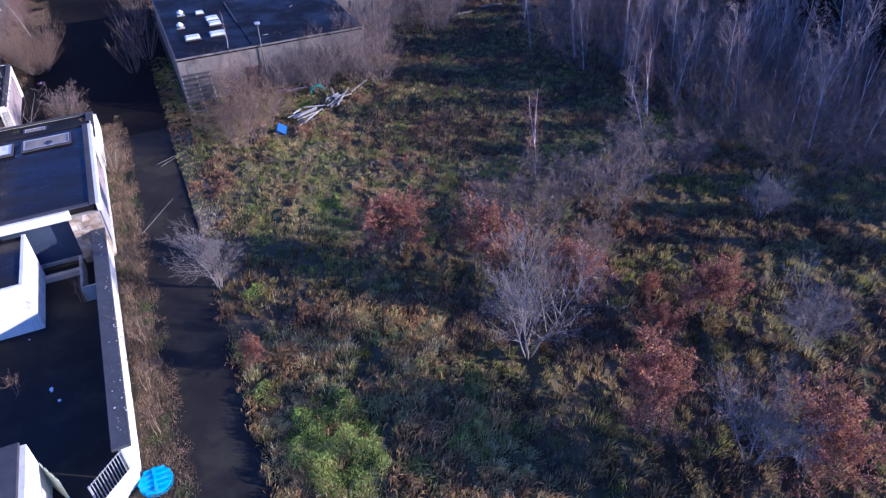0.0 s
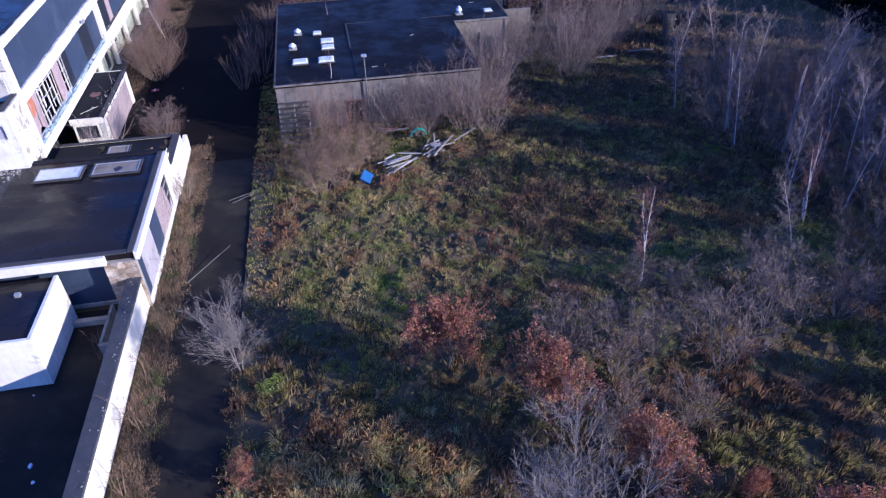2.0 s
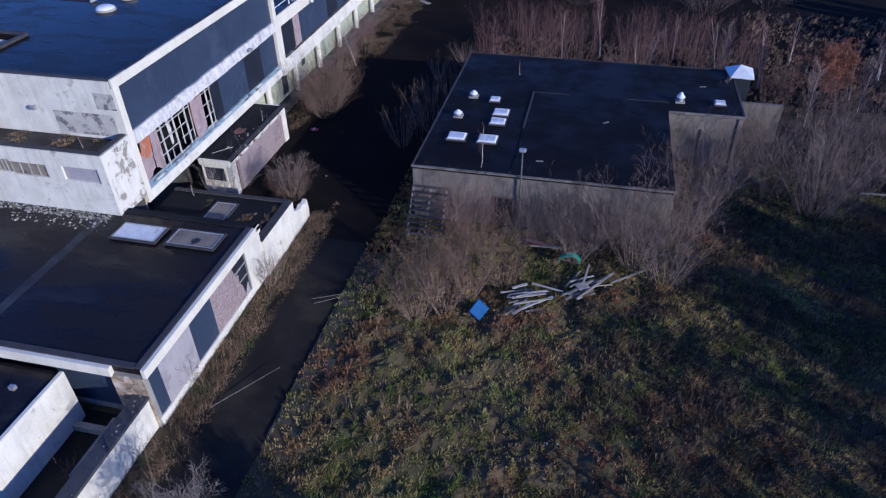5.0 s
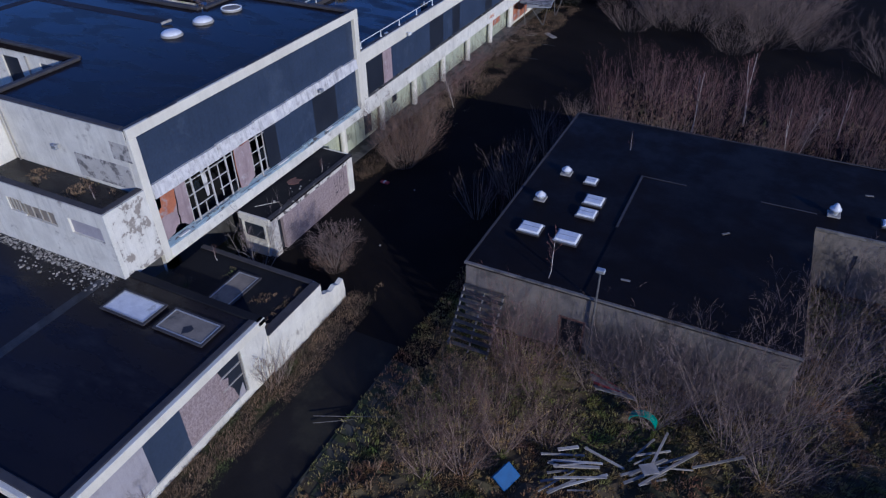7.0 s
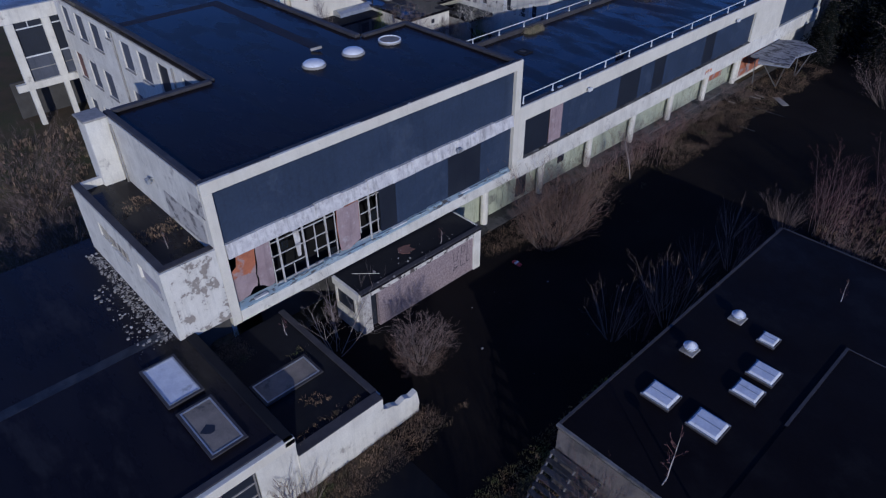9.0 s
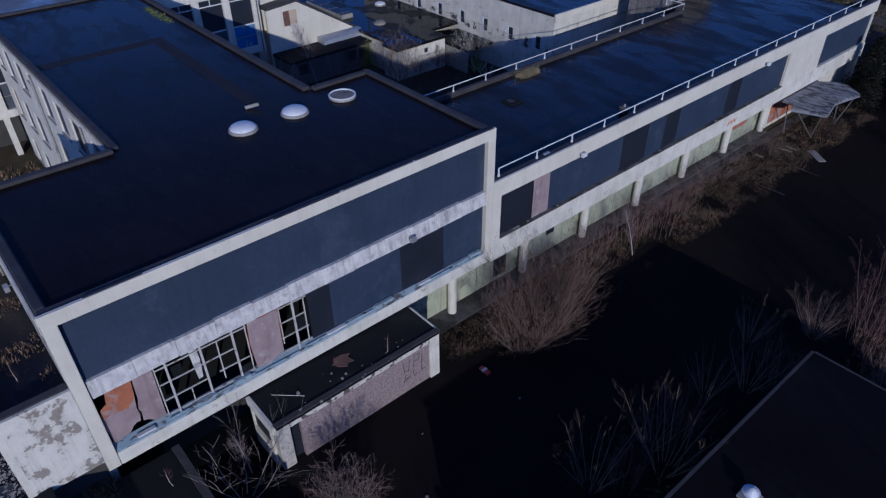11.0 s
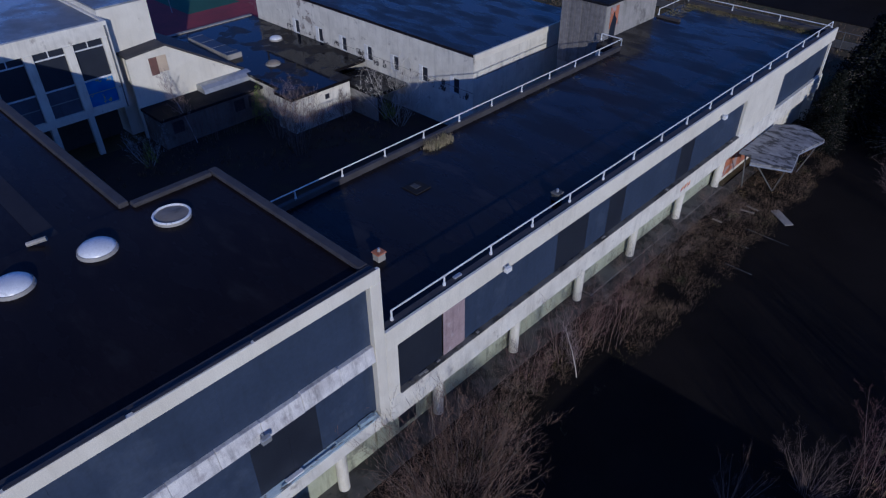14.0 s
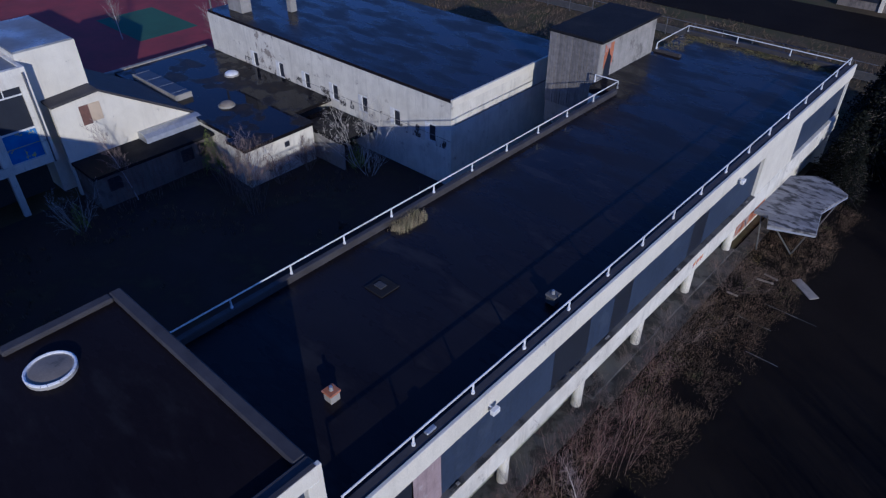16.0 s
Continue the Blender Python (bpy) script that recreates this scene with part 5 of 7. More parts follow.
class Twigs:
    """Collects tapered branch pieces and leaves as plain lists."""

    def __init__(self):
        self.v, self.f, self.root = [], [], None

    def limb(self, p, q, r0, r1, sides=3):
        d = q - p
        if d.length < 1e-5:
            return
        a = d.orthogonal().normalized()
        b = d.cross(a).normalized()
        k = len(self.v)
        for c, r in ((p, r0), (q, r1)):
            for i in range(sides):
                t = 2 * math.pi * i / sides
                self.v.append(c + (a * math.cos(t) + b * math.sin(t)) * r)
        for i in range(sides):
            j = (i + 1) % sides
            self.f.append((k + i, k + j, k + sides + j, k + sides + i))

    def tube(self, pts, sides=5):
        d = pts[1][0] - pts[0][0]
        a = d.orthogonal().normalized()
        if self.root is None:
            self.root = 0
            self.v.append(Vector((0, 0, -0.3)))
        k = len(self.v)
        self.f += [(self.root, k + (s + 1) % sides, k + s) for s in range(sides)]
        for i, (c, r) in enumerate(pts):
            d = (pts[min(i + 1, len(pts) - 1)][0] - pts[max(i - 1, 0)][0]).normalized()
            a = (a - d * a.dot(d)).normalized()
            b = d.cross(a)
            for s in range(sides):
                t = 2 * math.pi * s / sides
                self.v.append(c + (a * math.cos(t) + b * math.sin(t)) * r)
            if i:
                for s in range(sides):
                    j, m = (s + 1) % sides, k + (i - 1) * sides
                    self.f.append((m + s, m + j, m + sides + j, m + sides + s))

    def ribbon(self, p, q, r, rng):
        d = q - p
        a = d.cross(Vector((rng.gauss(0, 1), rng.gauss(0, 1), rng.gauss(0, 1)))).normalized() * r
        k = len(self.v)
        self.v += [p - a, p + a, q + a * 0.5, q - a * 0.5]
        self.f.append((k, k + 1, k + 2, k + 3))

    def leaf(self, p, s, rng):
        n = Vector((rng.uniform(-1, 1), rng.uniform(-1, 1), rng.uniform(-0.3, 1))).normalized()
        a = n.orthogonal().normalized()
        a.rotate(Matrix.Rotation(rng.uniform(0, 6.28), 3, n))
        b = n.cross(a)
        k = len(self.v)
        self.v += [p - a * s, p + b * s * 0.5, p + a * s, p - b * s * 0.5]
        self.f.append((k, k + 1, k + 2, k + 3))

    def mesh(self, name, material):
        me = bpy.data.meshes.new(name)
        me.from_pydata([tuple(x) for x in self.v], [], self.f)
        me.materials.append(material)
        return me


def grow(rng, wood, twig, p, d, length, r, level, levels, up, bend, kids, spread, leaves=None, leaf=0.1, shrink=0.62, fine=0.0075, foliage=8):
    """One branch, with its side branches."""
    n = 5 if level == 0 else (3 if level < levels else 1)
    q, dirn = p.copy(), d.copy()
    pts = [(q.copy(), r)]
    for i in range(n):
        dirn = (dirn + Vector((rng.gauss(0, bend), rng.gauss(0, bend), rng.gauss(0, bend) + up))).normalized()
        q2 = q + dirn * (length / n)
        r2 = max(r * (1 - (i + 1) / n * 0.75), min(0.005, fine))
        if level > 0 and level >= levels - 1:
            twig.ribbon(q, q2, max(pts[-1][1], fine), rng)
        elif level:
            (wood if level < 1 or (level < 2 and levels > 2 and shrink > 0.4) else twig).limb(q, q2, pts[-1][1], r2, 5 if level == 0 else 3)
        q = q2
        pts.append((q.copy(), r2))
    if level == 0:
        wood.tube(pts)
    if leaves is not None and level >= levels - 1:
        for _ in range(foliage):
            a = rng.random()
            i = min(int(a * n), n - 1)
            leaves.leaf(pts[i][0].lerp(pts[i + 1][0], rng.random()) + Vector((rng.gauss(0, .06), rng.gauss(0, .06), rng.gauss(0, .06))), leaf * rng.uniform(0.6, 1.3), rng)
    if level >= levels:
        return
    for k in range(kids[level]):
        low = 0.06 if levels == 2 and shrink > 0.4 else 0.22
        a = (low if level == 0 else 0.15) + (1 - low if level == 0 else 0.85) * (k + rng.random()) / kids[level]
        a = min(a, 0.99)
        i = min(int(a * n), n - 1)
        base = pts[i][0].lerp(pts[i + 1][0], a * n - i)
        rr = pts[i][1] * 0.52
        side = dirn.orthogonal()
        side.rotate(Matrix.Rotation(rng.uniform(0, 6.283), 3, dirn))
        nd = (dirn * (1 - spread[level]) + side.normalized() * spread[level] + Vector((0, 0, 0.12))).normalized()
        grow(rng, wood, twig, base, nd, length * shrink * rng.uniform(0.7, 1.15) * (1.15 - 0.55 * a), rr, level + 1, levels, up, bend, kids, spread, leaves, leaf, shrink, fine, foliage)


def plant(name, seed, height, stems, r, lean, levels, up, bend, kids, spread, bark, twig_mat, label, category, leaf_mat=None, leaf=0.1, shrink=0.62, ring=0.1, fine=0.0075, foliage=8):
    """A tree or shrub at the origin."""
    rng = random.Random(seed)
    wood, twig, leaves = Twigs(), Twigs(), (Twigs() if leaf_mat else None)
    for s in range(stems):
        a = 6.283 * (s + rng.random() * 0.6) / stems
        out_ = lean * (0.35 + 0.65 * rng.random()) if stems > 1 else lean
        d = Vector((math.cos(a) * out_, math.sin(a) * out_, 1)).normalized()
        grow(rng, wood, twig, Vector((math.cos(a) * ring, math.sin(a) * ring, -0.1)), d, height * rng.uniform(0.75, 1.0) / max(d.z, 0.5), r, 0, levels, up, bend, kids, spread, leaves, leaf, shrink, fine, foliage)
    e = thing(name, label, category)
    for n_, t_, m_ in (("trunk", wood, bark), ("crown", twig, twig_mat), ("leaves", leaves, leaf_mat)):
        if t_ and t_.f:
            ob = new(n_, t_.mesh(n_, m_))
            ob.parent = e
    return e


def place(proto, spots, group="", lean=0.0):
    """Sets copies of a plant at (x, y, size, turn), the plant itself at the first of them."""
    if group:
        proto["group"] = group
    for i, (x, y, s, turn) in enumerate(spots):
        z = hump(x, y) if x > 0.9 and y < 62 else 0.0
        m = Matrix.Translation((x, y, z)) @ Matrix.Rotation(-radians(lean) * (0.6 + 0.4 * math.sin(i * 2.3)), 4, "Y") @ Matrix.Rotation(turn, 4, "Z") @ Matrix.Diagonal((s, s, s, 1))
        if i == 0:
            first = m
        else:
            copy_thing(proto, m)
    proto.matrix_basis = first


BIRCH_TWIG = surface("birch_twig", (0.275, 0.212, 0.195), (0.19, 0.148, 0.138), 1.0, 0.9, 0.0, island=0.3)
TREE_TWIG = surface("tree_twig", (0.235, 0.20, 0.176), (0.16, 0.135, 0.12), 1.0, 0.9, 0.0, island=0.25)
GREYTREE = dict(levels=3, up=0.03, bend=0.075, kids=(17, 9, 6), spread=(0.52, 0.46, 0.46), shrink=0.56, fine=0.005)
place(plant("bare_tree", 3, 3.7, 4, 0.036, 0.50, bark=TREE_TWIG, twig_mat=TREE_TWIG, label="bare grey rounded tree with fine branches", category="tree", **GREYTREE), [(0.3, 30.4, 1.0, 2.4), (24.5, 13.4, 1.05, 3.1), (30.5, 22.0, 0.8, 5.1)], "bare grey trees")
place(plant("bare_tree", 13, 4.3, 5, 0.030, 0.62, levels=2, up=0.05, bend=0.09, kids=(7, 4), spread=(0.44, 0.46), bark=TREE_TWIG, twig_mat=TREE_TWIG, label="small sparse bare tree before the store", category="tree", ring=0.2, shrink=0.48, fine=0.006), [(-9.95, 52.5, 1.0, 1.1)])
place(plant("bare_tree", 11, 5.0, 4, 0.044, 0.52, bark=TREE_TWIG, twig_mat=TREE_TWIG, label="large bare grey tree with pale branches", category="tree", **GREYTREE), [(12.6, 18.6, 1.05, 1.0), (17.5, 9.6, 0.8, 4.0)], "bare grey trees")
place(plant("copper_beech", 5, 3.5, 3, 0.05, 0.30, levels=3, up=0.05, bend=0.09, kids=(11, 7, 5), spread=(0.55, 0.52, 0.52), bark=GREY_BARK, twig_mat=RED_TWIG, leaf_mat=COPPER_LEAF, leaf=0.058, foliage=8, label="young beech holding coppery brown leaves", category="tree"), [(10.0, 28.6, 0.95, 0.0), (13.4, 24.9, 1.0, 2.0), (15.0, 12.8, 1.0, 4.0), (19.0, 8.4, 1.0, 1.2), (21.6, 16.8, 0.8, 3.0), (16.8, 20.6, 0.85, 5.3), (18.6, 16.9, 0.55, 2.2), (0.8, 24.0, 0.40, 1.7), (20.4, 19.6, 0.35, 0.4), (30.6, 77.0, 1.15, 0.8)], "young copper beeches")
place(plant("thorn_shrub", 21, 2.5, 8, 0.026, 0.75, levels=3, up=0.05, bend=0.10, kids=(8, 5, 4), spread=(0.5, 0.5, 0.5), bark=GREY_BARK, twig_mat=GREY_TWIG, label="bare grey thicket shrub in the grass", category="shrub"), [(15.5, 28.0, 1.15, 0), (17.5, 26.5, 1.1, 2), (19.8, 27.4, 1.1, 4), (16.0, 22.8, 1.05, 1), (22.5, 26.0, 1.3, 3), (26.0, 28.0, 1.25, 5), (22.8, 31.2, 0.75, 0.7), (19.5, 23.0, 0.85, 2.5), (20.9, 32.0, 0.65, 1.9), (27.5, 31.0, 1.1, 1.1), (30.0, 28.0, 1.1, 1.9), (-6.6, 55.1, 0.95, 0.8), (-38.9, 85.2, 0.7, 1.0), (-38.9, 87.6, 0.7, 3.0)], "grey thicket shrubs")
place(plant("birch", 31, 7.0, 2, 0.055, 0.035, levels=2, up=0.03, bend=0.04, kids=(26, 9), spread=(0.45, 0.5), bark=BIRCH_BARK, twig_mat=RED_TWIG, label="slender white-barked bare birch", category="tree", shrink=0.26), [(21.6, 33.0, 1.1, 0), (33.0, 35.8, 0.95, 1), (33.6, 36.6, 1.0, 4), (42.5, 36.0, 1.25, 2), (38.0, 41.0, 1.15, 3), (37.0, 44.0, 1.2, 5), (44.5, 43.0, 1.2, 2.5), (44.0, 27.0, 1.1, 0.5), (50.0, 33.0, 1.2, 1.5), (35.0, 48.0, 1.15, 2.2)] + [(9.0 + 3.4 * i, 81.5 + 4.0 * math.sin(i * 2.4), 0.85 + 0.15 * math.sin(i * 1.7), i * 1.0) for i in range(9)], "bare white birches", 11.0)
PALE_STEM = surface("pale_stem", (0.30, 0.23, 0.175), (0.21, 0.158, 0.12), 1.0, 0.9, 0.0, island=0.35)
SHRUB = dict(levels=2, up=0.05, bend=0.08, spread=(0.42, 0.45), bark=GREY_BARK)
place(plant("bush", 41, 3.5, 64, 0.010, 0.92, levels=2, up=0.05, bend=0.06, kids=(10, 5), spread=(0.44, 0.48), bark=GREY_BARK, twig_mat=BROWN_TWIG, label="dense bare brown willow bush by the building", category="shrub", ring=0.9, shrink=0.42, fine=0.0044), [(-9.1, 68.8, 1.08, 0), (-8.7, 67.3, 0.75, 1.1), (-9.9, 70.4, 0.7, 5.3), (-10.3, 72.0, 0.5, 2), (-6.4, 54.9, 0.5, 4)], "bare brown bushes")
place(plant("bush", 43, 3.4, 20, 0.015, 0.62, levels=2, up=0.05, bend=0.07, kids=(13, 7), spread=(0.46, 0.5), bark=PALE_STEM, twig_mat=BROWN_TWIG, label="clump of bare brown saplings before the outbuilding", category="shrub", ring=0.4, shrink=0.40, fine=0.0046), [(4.7, 45.0, 0.78, 0.5), (6.0, 45.8, 0.85, 2.5), (7.0, 47.7, 0.9, 3.5), (8.6, 48.9, 0.75, 4.5), (3.5, 46.9, 0.75, 1.3), (5.1, 47.3, 0.95, 0.2), (4.1, 49.2, 0.7, 5.0), (6.2, 51.9, 1.0, 3.0), (5.6, 50.0, 0.7, 0.9), (7.3, 51.0, 0.7, 5.8)], "bare brown sapling clumps")
place(plant("bush", 47, 4.6, 18, 0.020, 0.70, levels=2, up=0.04, bend=0.06, kids=(13, 7), spread=(0.44, 0.50), bark=PALE_STEM, twig_mat=GREY_TWIG, label="wide bare grey-brown bush with arching stems", category="shrub", ring=0.5, shrink=0.42, fine=0.0048), [(15.8, 52.0, 1.08, 0), (8.0, 77.4, 0.6, 1.2), (14.5, 78.0, 0.65, 2.7), (21.5, 77.8, 0.7, 4.4), (13.0, 52.8, 0.85, 2), (10.6, 53.2, 0.8, 5.5), (11.9, 53.4, 0.6, 0.9), (14.4, 53.2, 0.9, 3.1), (9.4, 52.6, 0.7, 4.7), (12.4, 51.6, 0.75, 1.7), (16.6, 53.4, 0.85, 0.5), (18.3, 55.0, 1.1, 4), (17.4, 50.8, 0.9, 5), (18.6, 57.4, 1.0, 2.1), (20.2, 59.8, 0.95, 1), (22.5, 63.0, 0.9, 3), (27.0, 59.5, 1.05, 2.2), (29.5, 63.5, 0.9, 0.9), (33.0, 66.5, 0.9, 1.9), (37.5, 70.5, 1.1, 0.2), (41.0, 71.5, 1.15, 3.3), (25.0, 66.0, 0.8, 4.1), (26.5, 59.8, 1.2, 0.3), (28.6, 66.6, 0.95, 1.4), (31.8, 64.4, 0.8, 2.8), (24.2, 61.4, 0.75, 5.6), (34.6, 68.8, 0.9, 3.7), (22.9, 67.0, 0.7, 1.0), (31.0, 69.5, 0.95, 5.1), (0.6, 78.8, 0.5, 0.1), (4.6, 77.4, 0.55, 2.3)], "bare arching bushes")
place(plant("lane_shrub", 49, 4.6, 15, 0.020, 0.62, levels=2, up=0.03, bend=0.05, kids=(7, 5), spread=(0.34, 0.45), bark=PALE_STEM, twig_mat=GREY_TWIG, label="sparse bare reddish shrub with upright stems by the lane", category="shrub", ring=0.45, shrink=0.36, fine=0.004), [(0.3, 66.3, 0.85, 0.6), (-1.2, 63.4, 0.70, 2.4), (-0.8, 66.8, 0.55, 4.0), (-0.8, 71.2, 0.55, 1.7), (0.2, 73.0, 0.6, 3.9), (-1.4, 76.1, 0.5, 5.2), (-4.05, 46.2, 0.5, 2.0), (-3.95, 46.9, 0.42, 0.4)], "sparse lane shrubs")
place(plant("sapling_thicket", 53, 4.6, 13, 0.012, 0.26, levels=2, up=0.05, bend=0.05, spread=(0.52, 0.55), bark=GREY_TWIG, kids=(18, 6), twig_mat=RED_TWIG, label="thicket of reddish bare birch saplings", category="shrub", ring=0.8, shrink=0.28, fine=0.0026), [(4.0 + 3.3 * i + 0.8 * math.sin(i * 3.1), 78.4 + 1.3 * math.sin(i * 1.7), 0.95 + 0.2 * math.sin(i * 2.3), i * 1.3) for i in range(8)] + [(6 + 4.8 * i, 82.4 + 1.3 * math.cos(i * 2.1), 1.1 + 0.25 * math.sin(i * 1.1), i * 0.9) for i in range(6)] + [(5.4, 52.8, 1.05, 0.4), (6.3, 51.9, 1.0, 2.0)] + [(3.0 + 2.9 * i + 0.9 * math.sin(i * 1.9), 80.4 + 1.5 * math.sin(i * 2.9), 1.2 + 0.2 * math.sin(i * 1.3), i * 2.3) for i in range(8)] + [(4.5 + 5.4 * i, 84.6 + 1.2 * math.cos(i * 1.9), 1.1, i * 0.7) for i in range(5)] + [(26.4, 75.2, 0.9, 1), (-43.8, 76.6, 0.62, 0.3), (-43.7, 78.4, 0.66, 1.9), (-43.9, 80.2, 0.6, 3.5), (-44.0, 82.0, 0.5, 5.0), (2.4, 80.4, 0.95, 2.6), (-10.6, 78.2, 0.8, 1), (-10.0, 80.6, 0.85, 3), (-10.3, 83.0, 0.65, 5), (-10.9, 75.6, 0.7, 2), (-11.0, 80.0, 0.6, 4), (-10.8, 86.0, 0.5, 0.6), (26.5, 75.0, 1.0, 1), (-0.4, 64.4, 0.6, 2.2), (-0.6, 68.2, 0.65, 3.2), (0.6, 74.4, 0.6, 0.3), (31.0, 74.0, 1.1, 2), (35.5, 76.0, 1.1, 3), (39.5, 75.5, 1.0, 4), (29.0, 71.0, 0.9, 2.9), (34.5, 71.8, 0.9, 0.7)], "reddish sapling thickets")
place(plant("brushwood", 59, 3.2, 30, 0.012, 1.25, kids=(11, 6), twig_mat=GREY_TWIG, label="grey-brown leafless brushwood at the wood's edge", category="shrub", ring=1.3, shrink=0.42, fine=0.0042, **SHRUB), [(1.0 + 2.6 * (i % 6) + 1.2 * math.sin(i * 2.1), 108.0 + 4.0 * (i // 6) + 1.2 * math.cos(i * 1.6), 1.45 + 0.25 * math.sin(i * 1.9), i * 1.7) for i in range(12)] + [(37.0 + 4.2 * (i % 4) + 1.8 * math.sin(i * 2.0), 23.0 + 3.6 * (i // 4) + 1.8 * math.cos(i * 1.3), 1.15 + 0.3 * math.sin(i * 1.9), i * 1.1) for i in range(40)] + [(-1.0 + 4.6 * i + 1.5 * math.sin(i * 4.1), 103.5 + 2.6 * math.sin(i * 2.2), 0.95 + 0.3 * math.sin(i * 3.0), i * 1.7) for i in range(8)] + [(-45.0 + 5.5 * i + 1.5 * math.sin(i * 2.2), 112.5 + 3.0 * math.sin(i * 1.7), 0.75 + 0.2 * math.sin(i * 2.9), i * 1.4) for i in range(4)] + [(-22.0 + 5.0 * i, 121.0 + 3.5 * math.sin(i * 2.1), 0.8, i * 2.0) for i in range(4)] + [(-26.5 - 4.0 * (i % 4) + math.sin(i * 2.7), 40.0 + 6.0 * (i // 4) + 1.5 * math.cos(i * 1.9), 0.8 + 0.2 * math.sin(i * 2.1), i * 1.6) for i in range(8)] + [(-11.6 + 0.5 * math.sin(i * 2.7), 73.6 + 2.1 * i + 0.6 * math.cos(i * 1.9), 0.36 + 0.08 * math.sin(i * 3.3), i * 1.2) for i in range(12)], "woodland brushwood")
# the closing grid of twenty birches is added to cast shade
place(plant("birch", 37, 8.5, 1, 0.055, 0.06, levels=3, up=0.03, bend=0.05, kids=(30, 9, 4), spread=(0.42, 0.5, 0.5), bark=BIRCH_BARK, twig_mat=BIRCH_TWIG, label="tall white-barked bare birch at the wood's edge", category="tree", shrink=0.34), [(33.5, 38.0, 0.95, 0.7), (36.0, 36.2, 1.0, 1.9), (38.6, 44.8, 1.05, 2.9), (34.0, 45.4, 0.95, 4.0), (41.0, 41.0, 1.05, 5.2), (32.5, 51.5, 0.9, 0.1), (36.5, 51.0, 1.0, 3.3), (39.5, 52.8, 1.05, 1.0), (43.0, 50.5, 1.1, 2.0), (31.0, 33.5, 0.75, 5.7), (45.5, 35.5, 1.1, 3.9), (34.5, 56.5, 0.9, 2.6), (39.5, 58.5, 0.95, 4.9), (40.0, 38.5, 1.0, 0.4), (35.5, 41.5, 1.1, 2.4), (41.5, 47.0, 1.15, 1.4), (47.5, 39.0, 1.2, 3.4), (46.0, 31.0, 1.05, 5.0), (52.0, 44.0, 1.2, 0.2), (28.5, 72.5, 0.8, 1.2), (33.0, 76.0, 0.85, 2.2), (36.5, 73.5, 0.9, 3.2), (22.0, 69.8, 0.6, 4.2), (27.2, 61.6, 0.75, 0.9), (16.5, 79.5, 0.65, 2.6), (23.0, 80.5, 0.7, 3.7), (-9.6, 77.6, 0.5, 0.5), (-10.9, 53.3, 0.42, 2.1), (-60.5, 95.5, 0.8, 1.1), (-66.0, 100.0, 0.9, 0.3), (-75.0, 92.0, 0.9, 2.3), (-44.2, 77.6, 0.80, 1.3), (39.0, 33.0, 1.0, 4.4), (55.0, 37.0, 1.25, 2.0), (50.0, 50.0, 1.25, 0.6)] + [(40.0 + 3.3 * (i % 5) + 1.1 * math.sin(i * 2.9), 25.5 + 4.6 * (i // 5) + 1.3 * math.cos(i * 1.7), 1.15 + 0.15 * math.sin(i * 2.1), i * 1.3) for i in range(20)], "tall bare birches", 10.0)
PALE_TWIG = surface("pale_twig", (0.56, 0.53, 0.48), (0.42, 0.40, 0.36), 1.0, 0.9, 0.0, island=0.3)
place(plant("courtyard_tree", 61, 5.2, 9, 0.030, 0.85, levels=3, up=0.05, bend=0.11, kids=(6, 5, 4), spread=(0.46, 0.48, 0.5), bark=PALE_TWIG, twig_mat=PALE_TWIG, label="pale bare many-stemmed tree in the dark courtyard", category="tree", ring=0.45, shrink=0.42, fine=0.0075), [(-36.9, 90.6, 0.85, 0), (-43.5, 73.4, 0.52, 2), (-35.3, 90.2, 0.65, 4.1)], "pale courtyard trees")
place(plant("courtyard_bush", 63, 6.0, 11, 0.022, 0.22, kids=(14, 9), twig_mat=GREY_TWIG, label="tall brown bare saplings by the kitchen wall", category="shrub", ring=0.5, shrink=0.26, **SHRUB), [(-37.2, 82.0, 0.85, 0), (-38.6, 82.4, 0.8, 1.5), (-40.4, 82.2, 0.7, 3.0)], "brown courtyard saplings")
place(plant("sapling", 67, 1.9, 3, 0.018, 0.35, levels=2, up=0.05, bend=0.12, kids=(6, 4), spread=(0.5, 0.5), bark=STRAW, twig_mat=BROWN_TWIG, label="thin bare sapling on the weedy verge", category="sapling"), [(-4.0, 24.4, 1.0, 0), (-3.8, 27.5, 1.1, 2), (-4.1, 31.0, 0.9, 4), (-3.7, 33.6, 1.0, 1), (-4.0, 38.5, 0.8, 3), (-4.0, 45.9, 1.2, 5), (-3.9, 21.8, 0.9, 0.7), (-7.3, 37.0, 0.7, 2), (-9.5, 27.0, 0.7, 4.6), (-6.5, 32.5, 0.8, 0.2), (-11.0, 24.6, 0.9, 1.2)], "bare verge saplings")
_p = plant("rooftop_birch", 71, 2.9, 1, 0.03, 0.08, levels=2, up=0.05, bend=0.06, kids=(12, 5), spread=(0.45, 0.5), bark=BIRCH_BARK, twig_mat=RED_TWIG, label="small white birch rooted on the roof edge", category="tree", shrink=0.3)
_p.matrix_basis = pose(6.2, 54.8, 3.8)
for _i, (_x, _y, _z, _s) in enumerate(((-10.6, 60.2, 2.7, 0.35), (6.7, 69.2, 3.75, 0.45), (-14.3, 47.5, 6.8, 0.35), (-10.4, 50.3, 2.6, 0.4))):
    _q = copy_thing(_p, Matrix.Translation((_x, _y, _z)) @ Matrix.Rotation(_i * 1.3, 4, "Z") @ Matrix.Diagonal((_s * 1.4, _s * 1.4, _s, 1)))
    tagged(_q, "small bare weed shrub growing on the roof", "shrub")
